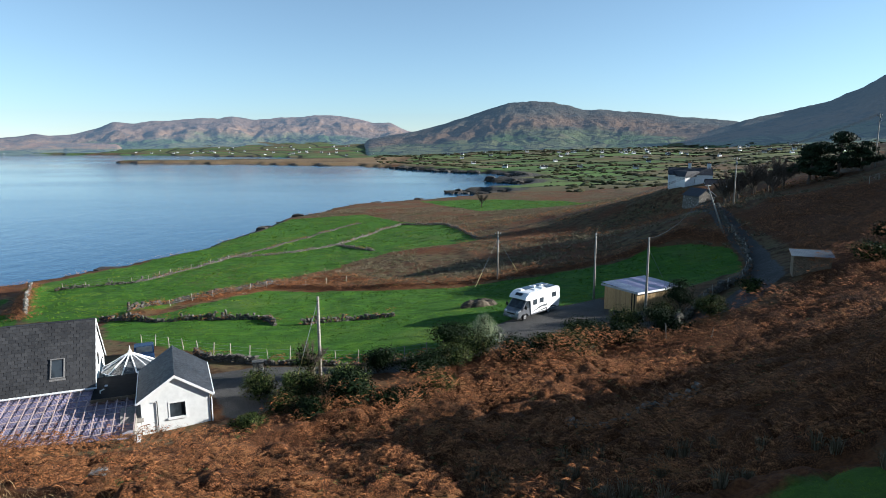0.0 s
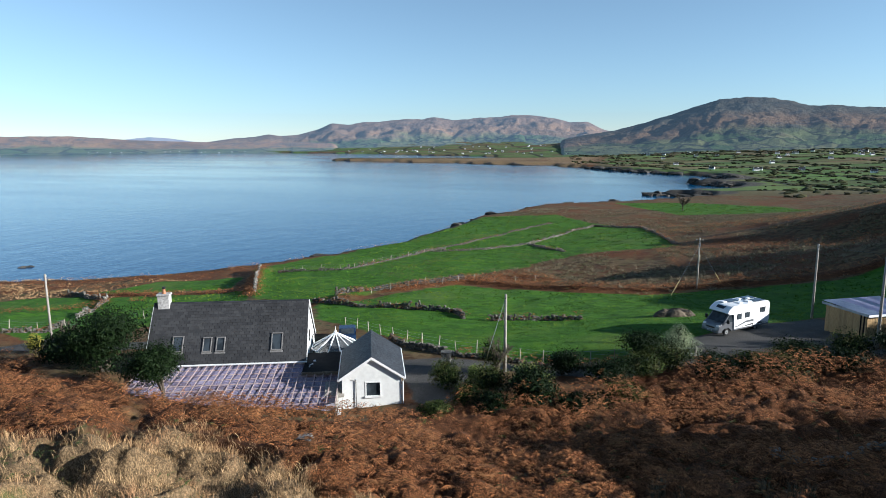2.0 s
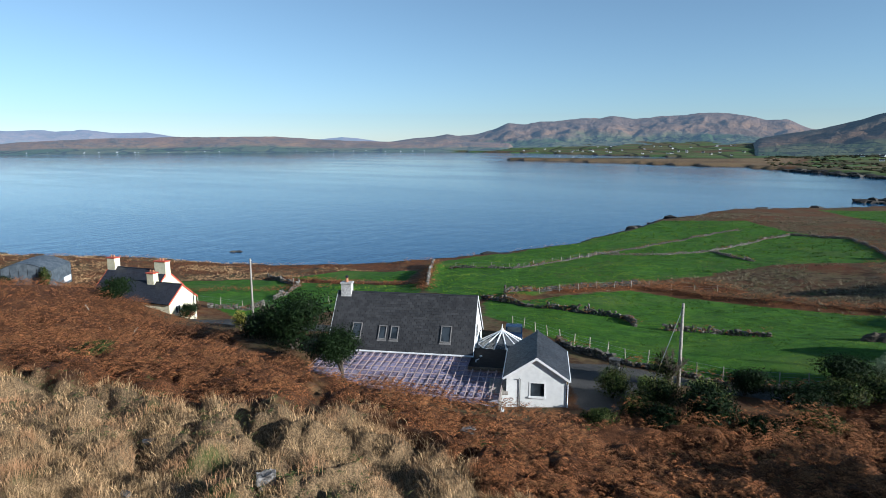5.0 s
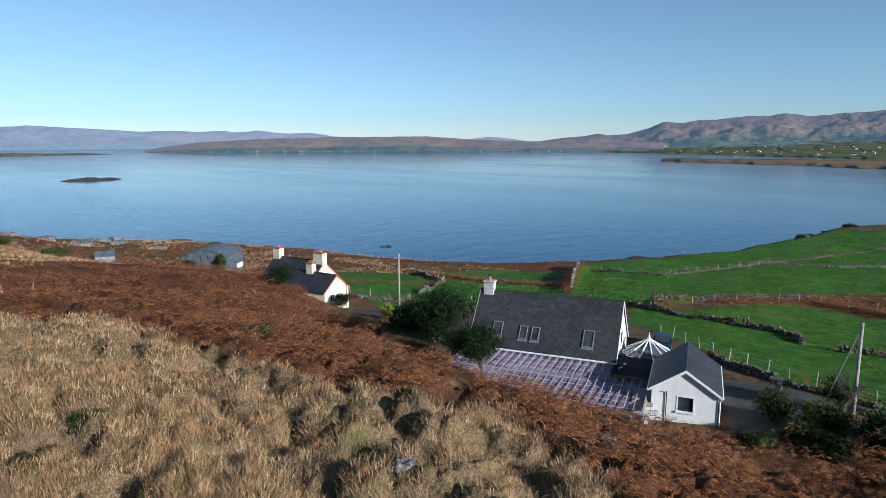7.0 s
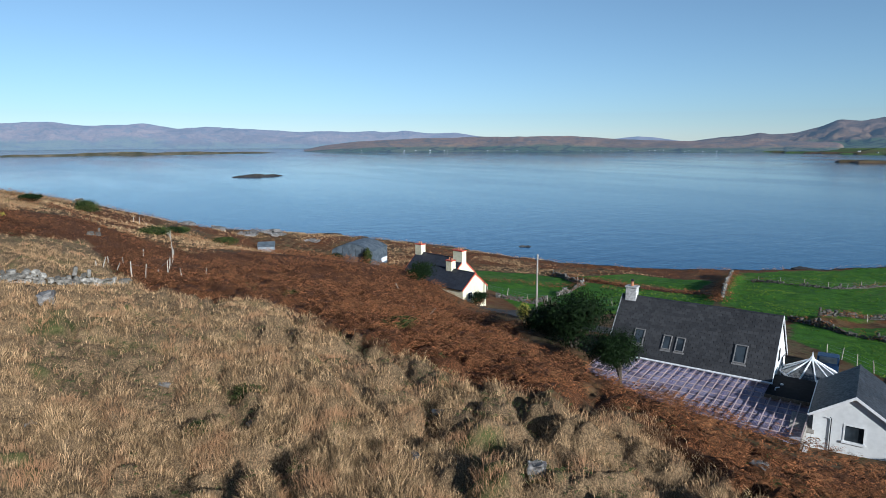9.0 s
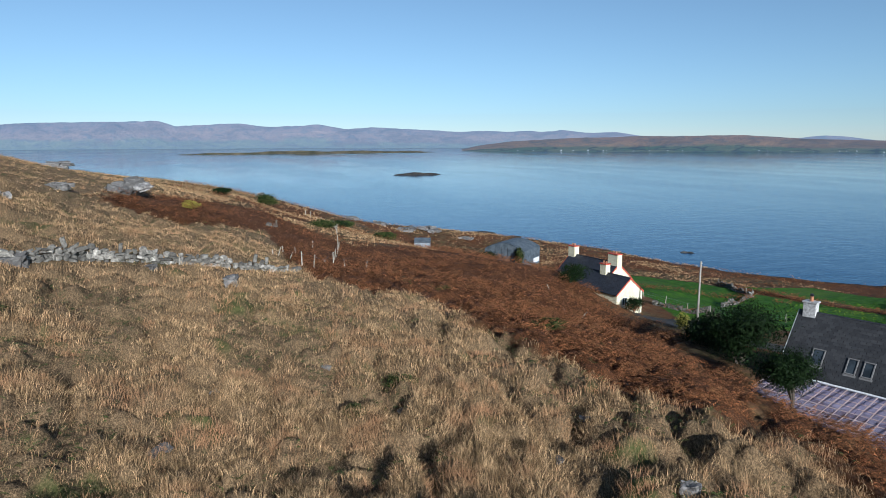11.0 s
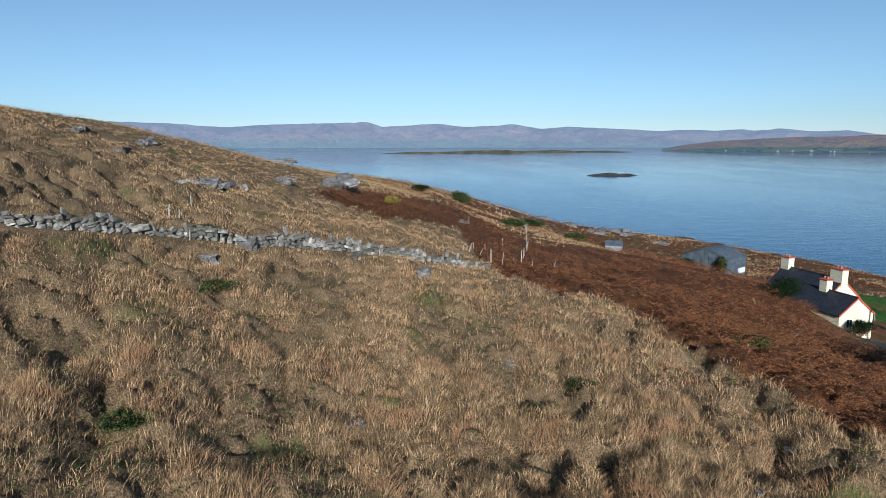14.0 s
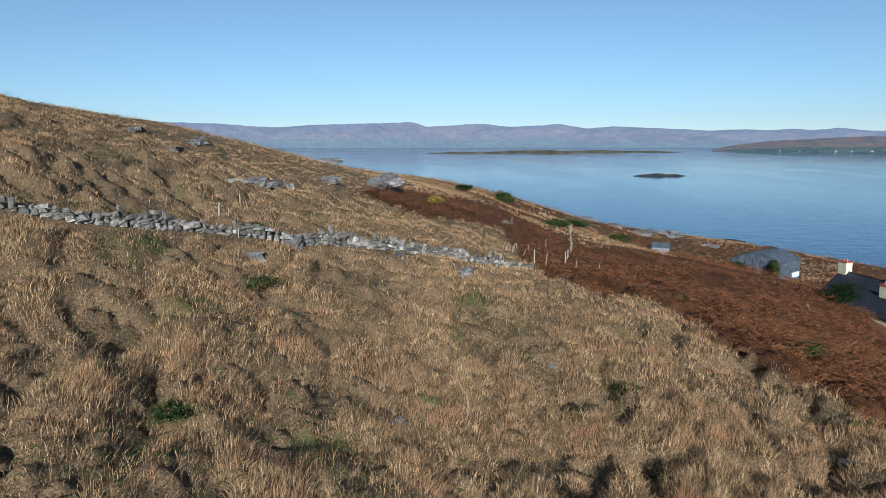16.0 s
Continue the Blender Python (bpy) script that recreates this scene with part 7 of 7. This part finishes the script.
def moor_keep(x, y):
    za, zb = cover(x, y)
    return (za.max(-1) < 0.45) * (zb.max(-1) < 0.45) * in_view(x, y) * smooth(0.40, 0.55, fbm(x / 14 + 9, y / 14, 3))
gx, gy = scatter(0.6, -60, 110, 95, 330, moor_keep)
chunks = [spikes(gx, gy, land(gx, gy), PR.uniform(0.3, 0.75, len(gx)), 1.3, 10, PR, 0.07)]
gx, gy = scatter(0.3, 1, 16, 19, 30, lambda x, y: in_view(x, y) * smooth(0.5, 0.6, fbm(x / 6, y / 6 + 5, 2)))
chunks.append(tufts(gx, gy, land(gx, gy), PR.uniform(0.7, 1.1, len(gx)), 0.5, 60, PR, (-0.1, 0), 0.012))
stuff("rushes", chunks, m_straw_grey, "pale rush tufts on wet moor", "rushes")
gx, gy = scatter(0.9, -60, 110, 95, 260, lambda x, y: moor_keep(x, y + 60) * (cover(x, y)[0].max(-1) < 0.5))
stuff("bracken", [fronds(gx, gy, land(gx, gy) + PR.uniform(0.1, 0.7, len(gx)), 1.2, PR, 6)], m_bracken, "scattered rusty bracken on the open moor", "bracken")
gx, gy = scatter(0.16, -60, 110, 95, 420, lambda x, y: moor_keep(x + 40, y))
stuff("heather", [fronds(gx, gy, land(gx, gy) + 0.2, 1.6, PR, 6)], m_heath, "dark heather and gorse scrub on the moor", "scrub")


# ---------------------------------------------------------------- trees and shrubs
def leaf_cloud(blobs, count, size, rng, shell=0.72):
    """Leaves as small folded quads on the outside of overlapping lumps (x, y, z, rx, ry, rz)."""
    blobs = np.array(blobs, float)
    w = (blobs[:, 3] * blobs[:, 4] * blobs[:, 5]) ** (2 / 3)
    pick = rng.choice(len(blobs), count, p=w / w.sum())
    d = rng.normal(size=(count, 3))
    d /= np.linalg.norm(d, axis=1)[:, None]
    lump = 1 + 0.28 * (vnoise(d[:, 0] * 3 + pick * 7.1 + 40, d[:, 1] * 3 + d[:, 2] * 2.3 + 40) - 0.5) * 2
    rad = (shell + (1.04 - shell) * rng.random(count)) * lump
    c = blobs[pick, :3] + d * blobs[pick, 3:] * rad[:, None]
    n = d + rng.normal(size=(count, 3)) * 0.55
    n /= np.linalg.norm(n, axis=1)[:, None]
    a = np.cross(n, rng.normal(size=(count, 3)))
    a /= np.linalg.norm(a, axis=1)[:, None] + 1e-9
    b = np.cross(n, a)
    s = size * rng.uniform(0.6, 1.4, count)[:, None]
    v = np.stack([c - a * s, c - b * s * 0.45 + n * s * 0.12, c + a * s, c + b * s * 0.45 + n * s * 0.12], 1).reshape(-1, 3)
    return v, np.arange(len(v)).reshape(-1, 4)


def limbs(parent, base, tips, r0, material, seed):
    rnd = random.Random(seed)
    for t in tips:
        t = Vector(t)
        b = Vector(base)
        mid = b.lerp(t, 0.5) + Vector((rnd.uniform(-0.2, 0.2), rnd.uniform(-0.2, 0.2), 0.1))
        part("limb", tube([b, mid, t], r0, 6, [r0, r0 * 0.7, r0 * 0.25]), material, parent)


def build_shrub(x, y, wide, high, material, label, leaves, leaf, seed, deep=None, name="shrub", category="shrub", lift=0.0, trunk=0.0, z=None):
    """A shrub or small tree: stems from the ground and a lumpy crown of leaves with gaps."""
    rng = np.random.default_rng(seed)
    z = ground_z(x, y) if z is None else z
    t = thing(name, pose(x, y, z), label, category)
    deep = deep or wide
    k = 9
    blobs = []
    for i in range(k):
        a = rng.uniform(0, 2 * math.pi)
        r = rng.uniform(0.0, 0.62)
        bz = lift + (high - lift) * rng.uniform(0.28, 0.74)
        s = rng.uniform(0.24, 0.40)
        blobs.append((math.cos(a) * r * wide / 2, math.sin(a) * r * deep / 2, bz, wide * s, deep * s, (high - lift) * rng.uniform(0.22, 0.33)))
    blobs.append((0, 0, lift + (high - lift) * 0.45, wide * 0.38, deep * 0.38, (high - lift) * 0.42))
    v, f = leaf_cloud(blobs, int(leaves * 1.0), leaf * 0.9, rng)
    v[:, 2] = np.maximum(v[:, 2], 0.02)
    share("crown", mesh_of("crown", v, f, material), t)
    # inner mass of twigs and old leaves, dark to paint shade inside the crown
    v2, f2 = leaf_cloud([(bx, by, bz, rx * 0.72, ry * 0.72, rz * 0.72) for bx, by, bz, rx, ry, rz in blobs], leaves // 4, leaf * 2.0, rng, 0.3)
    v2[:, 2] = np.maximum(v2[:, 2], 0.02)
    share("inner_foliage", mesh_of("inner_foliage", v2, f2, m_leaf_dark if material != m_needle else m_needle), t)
    if trunk:
        part("trunk", tube([(0, 0, -0.3), (0.08, 0.05, lift * 0.6), (0, 0, lift + (high - lift) * 0.4)], trunk, 8, [trunk * 1.3, trunk, trunk * 0.6]), m_twig, t)
        limbs(t, (0.05, 0.03, lift * 0.7), [(b[0] * 0.8, b[1] * 0.8, b[2]) for b in blobs[:5]], trunk * 0.55, m_twig, seed)
    else:
        limbs(t, (0, 0, -0.1), [(b[0] * 0.9, b[1] * 0.9, b[2]) for b in blobs[:5]], 0.05, m_twig, seed)
    return t


def build_bare_tree(x, y, high, wide, seed, label="leafless grey-brown tree with fine twigs"):
    """A winter tree: trunk, limbs and a haze of thin twigs."""
    rng = np.random.default_rng(seed)
    rnd = random.Random(seed)
    t = thing("bare_tree", pose(x, y, ground_z(x, y)), label, "tree", "bare trees")
    part("trunk", tube([(0, 0, -0.3), (rnd.uniform(-0.2, 0.2), 0, high * 0.25), (rnd.uniform(-0.3, 0.3), 0.1, high * 0.5)], 0.2, 7, [0.24, 0.18, 0.12]), m_twig, t)
    tips = []
    for i in range(9):
        a, r = 2 * math.pi * i / 9 + rnd.uniform(-0.3, 0.3), wide * rnd.uniform(0.2, 0.5)
        tip = (math.cos(a) * r, math.sin(a) * r, high * rnd.uniform(0.6, 1.0))
        tips.append(tip)
    limbs(t, (0, 0, high * 0.22), tips, 0.09, m_twig, seed)
    n = 2600
    k = rng.integers(0, 9, n)
    s = rng.uniform(0.35, 1.0, n)[:, None]
    start = np.array([(0, 0, high * 0.22)]) * (1 - s) + np.array(tips)[k] * s
    d = rng.normal(size=(n, 3)) + np.array([0, 0, 0.7])
    d /= np.linalg.norm(d, axis=1)[:, None]
    ln = rng.uniform(0.06, 0.2, n)[:, None] * high
    w = np.cross(d, rng.normal(size=(n, 3)))
    w *= 0.024 / (np.linalg.norm(w, axis=1)[:, None] + 1e-9) * (high / 6)
    v = np.stack([start - w, start + w, start + d * ln], 1).reshape(-1, 3)
    share("twig_haze", mesh_of("twig_haze", v, np.arange(len(v)).reshape(-1, 3), m_twig), t)
    return t


def build_pine(x, y, high, wide, seed):
    rng = np.random.default_rng(seed)
    t = thing("pine_tree", pose(x, y, ground_z(x, y)), "dark windswept pine with layered flat crown", "tree", "pines")
    part("trunk", tube([(0, 0, -0.5), (0.3, 0, high * 0.4), (0.7, 0.2, high * 0.92)], 0.3, 8, [0.34, 0.24, 0.07]), m_twig, t)
    blobs = []
    for i in range(24):
        h = rng.uniform(0.25, 0.97)
        r = wide * (1.1 - h) * rng.uniform(0.25, 0.75)
        a = rng.uniform(0, 2 * math.pi)
        blobs.append((math.cos(a) * r + 0.7 * h, math.sin(a) * r, high * h, wide * rng.uniform(0.18, 0.32), wide * rng.uniform(0.18, 0.32), high * rng.uniform(0.05, 0.11)))
    limbs(t, (0.3, 0, high * 0.45), [(b[0], b[1], b[2]) for b in blobs[:8]], 0.09, m_twig, seed)
    v, f = leaf_cloud(blobs, 8000, 0.26, rng, 0.35)
    share("crown", mesh_of("crown", v, f, m_needle), t)
    return t


EVERGREEN = "dense dark evergreen tree beside the house"
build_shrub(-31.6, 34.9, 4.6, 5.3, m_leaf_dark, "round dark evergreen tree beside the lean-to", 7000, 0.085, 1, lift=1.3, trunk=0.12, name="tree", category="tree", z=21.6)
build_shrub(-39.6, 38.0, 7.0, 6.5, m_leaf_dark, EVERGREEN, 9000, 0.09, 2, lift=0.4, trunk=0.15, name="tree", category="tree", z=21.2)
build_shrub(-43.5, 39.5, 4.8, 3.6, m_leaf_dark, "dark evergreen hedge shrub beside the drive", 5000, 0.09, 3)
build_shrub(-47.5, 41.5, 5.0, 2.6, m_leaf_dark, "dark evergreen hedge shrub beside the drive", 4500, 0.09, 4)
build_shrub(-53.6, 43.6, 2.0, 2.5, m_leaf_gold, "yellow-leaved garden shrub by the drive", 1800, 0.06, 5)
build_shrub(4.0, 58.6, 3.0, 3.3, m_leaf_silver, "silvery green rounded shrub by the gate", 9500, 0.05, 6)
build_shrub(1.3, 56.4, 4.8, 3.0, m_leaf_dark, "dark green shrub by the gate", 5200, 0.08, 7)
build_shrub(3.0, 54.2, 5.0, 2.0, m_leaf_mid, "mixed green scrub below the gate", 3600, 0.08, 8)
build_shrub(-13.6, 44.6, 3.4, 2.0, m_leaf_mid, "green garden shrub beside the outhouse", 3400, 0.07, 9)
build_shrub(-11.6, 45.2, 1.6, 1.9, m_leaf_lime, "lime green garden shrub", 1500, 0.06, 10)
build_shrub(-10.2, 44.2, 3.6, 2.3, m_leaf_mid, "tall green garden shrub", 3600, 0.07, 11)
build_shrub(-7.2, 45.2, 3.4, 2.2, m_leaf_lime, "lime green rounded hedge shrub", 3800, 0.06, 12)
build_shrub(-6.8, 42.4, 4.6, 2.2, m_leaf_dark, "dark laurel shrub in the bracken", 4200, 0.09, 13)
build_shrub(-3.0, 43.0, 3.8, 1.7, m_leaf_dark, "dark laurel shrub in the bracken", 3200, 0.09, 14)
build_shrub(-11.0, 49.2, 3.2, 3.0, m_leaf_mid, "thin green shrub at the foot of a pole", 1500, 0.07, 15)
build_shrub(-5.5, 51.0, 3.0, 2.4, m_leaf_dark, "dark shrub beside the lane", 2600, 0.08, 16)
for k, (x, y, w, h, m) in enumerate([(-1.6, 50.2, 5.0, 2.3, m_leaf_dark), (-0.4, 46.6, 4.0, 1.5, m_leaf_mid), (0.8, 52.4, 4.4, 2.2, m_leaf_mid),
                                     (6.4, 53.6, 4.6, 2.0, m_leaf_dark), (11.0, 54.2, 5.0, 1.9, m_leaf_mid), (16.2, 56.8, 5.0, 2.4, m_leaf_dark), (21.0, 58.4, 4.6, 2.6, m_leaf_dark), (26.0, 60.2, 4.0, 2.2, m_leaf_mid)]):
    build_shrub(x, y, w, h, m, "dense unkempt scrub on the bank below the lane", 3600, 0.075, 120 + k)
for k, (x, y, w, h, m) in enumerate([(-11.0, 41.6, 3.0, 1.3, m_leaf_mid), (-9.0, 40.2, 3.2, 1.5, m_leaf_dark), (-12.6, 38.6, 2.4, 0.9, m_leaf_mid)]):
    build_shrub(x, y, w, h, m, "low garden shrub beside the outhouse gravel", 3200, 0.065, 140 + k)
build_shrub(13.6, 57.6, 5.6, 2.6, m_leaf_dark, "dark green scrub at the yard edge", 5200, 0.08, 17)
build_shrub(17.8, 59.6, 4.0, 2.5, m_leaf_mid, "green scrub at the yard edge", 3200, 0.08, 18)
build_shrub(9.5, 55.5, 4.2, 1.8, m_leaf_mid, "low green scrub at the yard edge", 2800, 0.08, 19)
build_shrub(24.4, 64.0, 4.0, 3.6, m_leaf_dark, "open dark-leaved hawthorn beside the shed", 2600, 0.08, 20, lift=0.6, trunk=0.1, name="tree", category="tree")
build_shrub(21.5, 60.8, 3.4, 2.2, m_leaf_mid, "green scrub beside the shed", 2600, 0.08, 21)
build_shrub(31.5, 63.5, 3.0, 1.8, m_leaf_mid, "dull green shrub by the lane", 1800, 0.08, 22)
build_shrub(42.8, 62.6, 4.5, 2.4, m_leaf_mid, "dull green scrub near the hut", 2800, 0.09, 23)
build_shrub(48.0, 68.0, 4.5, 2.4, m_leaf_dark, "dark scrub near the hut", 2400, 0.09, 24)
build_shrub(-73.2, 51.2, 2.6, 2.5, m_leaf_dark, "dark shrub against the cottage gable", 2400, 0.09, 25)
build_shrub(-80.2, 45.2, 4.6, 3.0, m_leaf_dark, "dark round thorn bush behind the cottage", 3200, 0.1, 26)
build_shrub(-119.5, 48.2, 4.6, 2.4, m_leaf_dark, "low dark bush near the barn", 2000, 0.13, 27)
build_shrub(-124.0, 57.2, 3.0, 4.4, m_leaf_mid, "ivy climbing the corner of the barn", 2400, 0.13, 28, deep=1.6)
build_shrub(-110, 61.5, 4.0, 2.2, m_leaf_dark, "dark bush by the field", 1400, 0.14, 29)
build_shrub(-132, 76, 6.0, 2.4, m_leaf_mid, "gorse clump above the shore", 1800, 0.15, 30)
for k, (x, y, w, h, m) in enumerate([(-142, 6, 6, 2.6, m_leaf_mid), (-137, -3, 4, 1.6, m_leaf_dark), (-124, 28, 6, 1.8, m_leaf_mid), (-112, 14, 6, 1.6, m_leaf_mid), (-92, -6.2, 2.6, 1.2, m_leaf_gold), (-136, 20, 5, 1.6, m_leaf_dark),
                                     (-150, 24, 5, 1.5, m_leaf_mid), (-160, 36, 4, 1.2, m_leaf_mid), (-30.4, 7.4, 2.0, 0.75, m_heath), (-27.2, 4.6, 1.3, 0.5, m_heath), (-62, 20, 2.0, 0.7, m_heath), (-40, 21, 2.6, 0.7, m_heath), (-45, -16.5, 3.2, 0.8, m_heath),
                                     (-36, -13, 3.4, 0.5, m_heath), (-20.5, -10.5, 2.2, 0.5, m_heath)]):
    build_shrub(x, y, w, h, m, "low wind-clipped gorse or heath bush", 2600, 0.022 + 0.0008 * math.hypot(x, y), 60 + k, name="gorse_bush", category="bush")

for k, (x, y, h, w) in enumerate([(61.5, 139, 6, 6), (64, 138, 6.6, 6), (66.5, 137, 6.8, 6), (69, 135.5, 7, 7), (71.5, 134, 6.6, 6), (66, 146, 7, 6), (70, 143, 7.5, 6), (72, 148, 7, 6), (68, 131.5, 4, 5), (73, 139, 7, 6), (64, 142, 6, 6)]):
    build_bare_tree(x, y, h, w, 200 + k)
build_bare_tree(-10.6, 49.0, 2.7, 2.6, 230, "thin leafless shrub at the pole's foot")
build_bare_tree(-52.4, 46.0, 2.8, 2.4, 231, "pale leafless garden shrub")
build_bare_tree(20, 330, 8, 7, 232, "lone leafless tree in the far pasture")
for k, (x, y, h, w) in enumerate([(74.5, 130.5, 8.0, 6.5), (79, 128.5, 8.8, 7), (83, 127.5, 5.6, 5), (78, 134, 7.8, 6.5)]):
    build_pine(x, y, h, w, 240 + k)
def build_shore_rocks():
    """Black tidal rocks along the foot of the shore."""
    rng = np.random.default_rng(31)
    pts = [(p[0], p[1]) for p in along(COAST[3:33], 1.1)]
    x, y = np.array(pts).T
    x, y = x + rng.normal(0, 4, len(x)), y + rng.normal(0, 4, len(x))
    s = signed(COAST, x, y) + 9 * (fbm(x / 40, y / 40, 4) - 0.5)
    k = (s > -7) & (s < 3) & (vnoise(x / 14, y / 14) > 0.3)
    x, y = x[k], y[k]
    high = land(x, y)
    vs, fs, n = [], [], 0
    for i in range(len(x)):
        v, f = STONE_V[rng.integers(0, len(STONE_V))]
        size = rng.uniform(1.0, 3.6) * (1 + np.hypot(x[i], y[i]) / 500)
        a = rng.uniform(0, 6.28)
        q = v * np.array([size * 1.4, size, size * rng.uniform(0.35, 0.7)])
        vs.append(np.stack([q[:, 0] * math.cos(a) - q[:, 1] * math.sin(a) + x[i], q[:, 0] * math.sin(a) + q[:, 1] * math.cos(a) + y[i], q[:, 2] + max(0.0, high[i]) * rng.uniform(0.3, 1.0) + rng.uniform(0.0, 0.5)], -1))
        fs.append(f + n)
        n += len(v)
    tagged(new("shore_rocks", mesh_of("shore_rocks", np.concatenate(vs), np.concatenate(fs), m_islet)), "black wet rocks along the tide line", "rocks", kind="stuff")


build_shore_rocks()
# ---------------------------------------------------------------- lowland hedges and scattered houses
FIELD_TURN, FIELD_U, FIELD_V = 0.35, 105.0, 64.0


def field_xy(u, v):
    """Plan point of a place in the field lattice (lines bend gently)."""
    p = u - 25 * np.sin(v / 170)
    q = v - 18 * np.sin(p / 210)
    c, s = math.cos(FIELD_TURN), math.sin(FIELD_TURN)
    return c * p - s * q, s * p + c * q


def build_hedges():
    rng = np.random.default_rng(77)
    us, vs = [], []
    for i in range(-26, 27):
        for j in range(2, 46):
            if rng.random() < 0.85:
                t = rng.random(12)
                us.append(np.full(12, i * FIELD_U))
                vs.append((j + t) * FIELD_V)
            if rng.random() < 0.85:
                t = rng.random(18)
                us.append((i + t) * FIELD_U)
                vs.append(np.full(18, j * FIELD_V))
    u, v = np.concatenate(us), np.concatenate(vs)
    x, y = field_xy(u, v)
    x, y = x + rng.normal(0, 2.5, len(x)), y + rng.normal(0, 2.5, len(x))
    x, y = np.append(x, rng.uniform(80, 600, 700)), np.append(y, rng.uniform(420, 900, 700))
    a = np.degrees(np.arctan2(-x, y))
    r = np.hypot(x, y)
    k = (a > -38) & (a < 6) & (r > 430) & (r < 1650) & (signed(COAST, x, y) > 25) & (rng.random(len(x)) < 0.85)
    x, y, r = x[k], y[k], r[k]
    z = land(x, y)
    s = rng.uniform(0.7, 1.7, len(x)) * (1 + 0.5 * (rng.random(len(x)) < 0.12)) * (0.7 + r / 2600)
    g = (1 + 5 ** 0.5) / 2
    ico = np.array([(-1, g, 0), (1, g, 0), (-1, -g, 0), (1, -g, 0), (0, -1, g), (0, 1, g), (0, -1, -g), (0, 1, -g), (g, 0, -1), (g, 0, 1), (-g, 0, -1), (-g, 0, 1)]) / 1.9
    fc = np.array([(0, 11, 5), (0, 5, 1), (0, 1, 7), (0, 7, 10), (0, 10, 11), (1, 5, 9), (5, 11, 4), (11, 10, 2), (10, 7, 6), (7, 1, 8), (3, 9, 4), (3, 4, 2), (3, 2, 6), (3, 6, 8), (3, 8, 9), (4, 9, 5), (2, 4, 11), (6, 2, 10), (8, 6, 7), (9, 8, 1)])
    n = len(x)
    sh = ico[None] * (1 + rng.normal(0, 0.28, (n, 12, 1))) * s[:, None, None] * np.array([2.1, 2.1, 0.75])
    v3 = sh + np.stack([x, y, z + s * 0.35], -1)[:, None]
    f3 = fc[None] + (np.arange(n) * 12)[:, None, None]
    tagged(new("hedges", mesh_of("hedges", v3.reshape(-1, 3), f3.reshape(-1, 3), leafy("far_hedge", (0.012, 0.018, 0.008), (0.05, 0.055, 0.022), (0.06, 0.045, 0.025), 0.9, 0.1, 0.01))),
           "dark hedges and copses between the lowland fields", "hedge", kind="stuff")


build_hedges()


def build_far_cottage():
    h = thing("lowland_house", pose(0, 0, 0), "small white house among the lowland fields", "house", "lowland houses")
    part("wall", gable_walls(5.5, -3.2, 3.2, (3.2, 3.2), 5.6, zb=-4), m_white, h)
    bm = extrude([(-3.6, 3.0), (0, 5.9), (3.6, 3.0), (3.6, 3.2), (0, 6.15), (-3.6, 3.2)], -5.8, 5.8, "x")
    part("roof", bm, m_tile, h)
    for x in (-5.0, 5.0):
        part("chimney", boxes((x - 0.5, x + 0.5, -0.5, 0.5, 5.2, 7.2)), m_white, h)
    for x in (-3, 0, 3):
        part("window", boxes((x - 0.5, x + 0.5, -3.24, -3.18, 1.0, 2.3)), m_glass, h)
    return h


first = build_far_cottage()
rng = np.random.default_rng(21)
spots = []
while len(spots) < 120:
    a, r = radians(rng.uniform(-33, 26)), rng.uniform(820, 2650)
    x, y = -math.sin(a) * r, math.cos(a) * r
    if float(signed(COAST, np.array([x]), np.array([y]))[0]) > 60 and (a < 0.0 or r > 1650) and (r < 1500 or a > 0.06) and (r > 1100 or rng.random() < 0.5):
        spots.append((x, y))
for k, (x, y) in enumerate(spots):
    m = pose(x, y, ground_z(x, y), 0, 0, rng.uniform(-40, 40))
    m = m @ Matrix.Scale(0.78, 4)
    if k == 0:
        first.matrix_world = m
    else:
        copy_thing(first, m)
for k in range(26):
    a, r = radians(rng.uniform(32, 66)), rng.uniform(2440, 2520)
    copy_thing(first, pose(-math.sin(a) * r, math.cos(a) * r, 3.5 + 0.03 * (r - 2440), 0, 0, 50 + rng.uniform(-40, 40)) @ Matrix.Scale(rng.uniform(0.28, 0.42), 4))
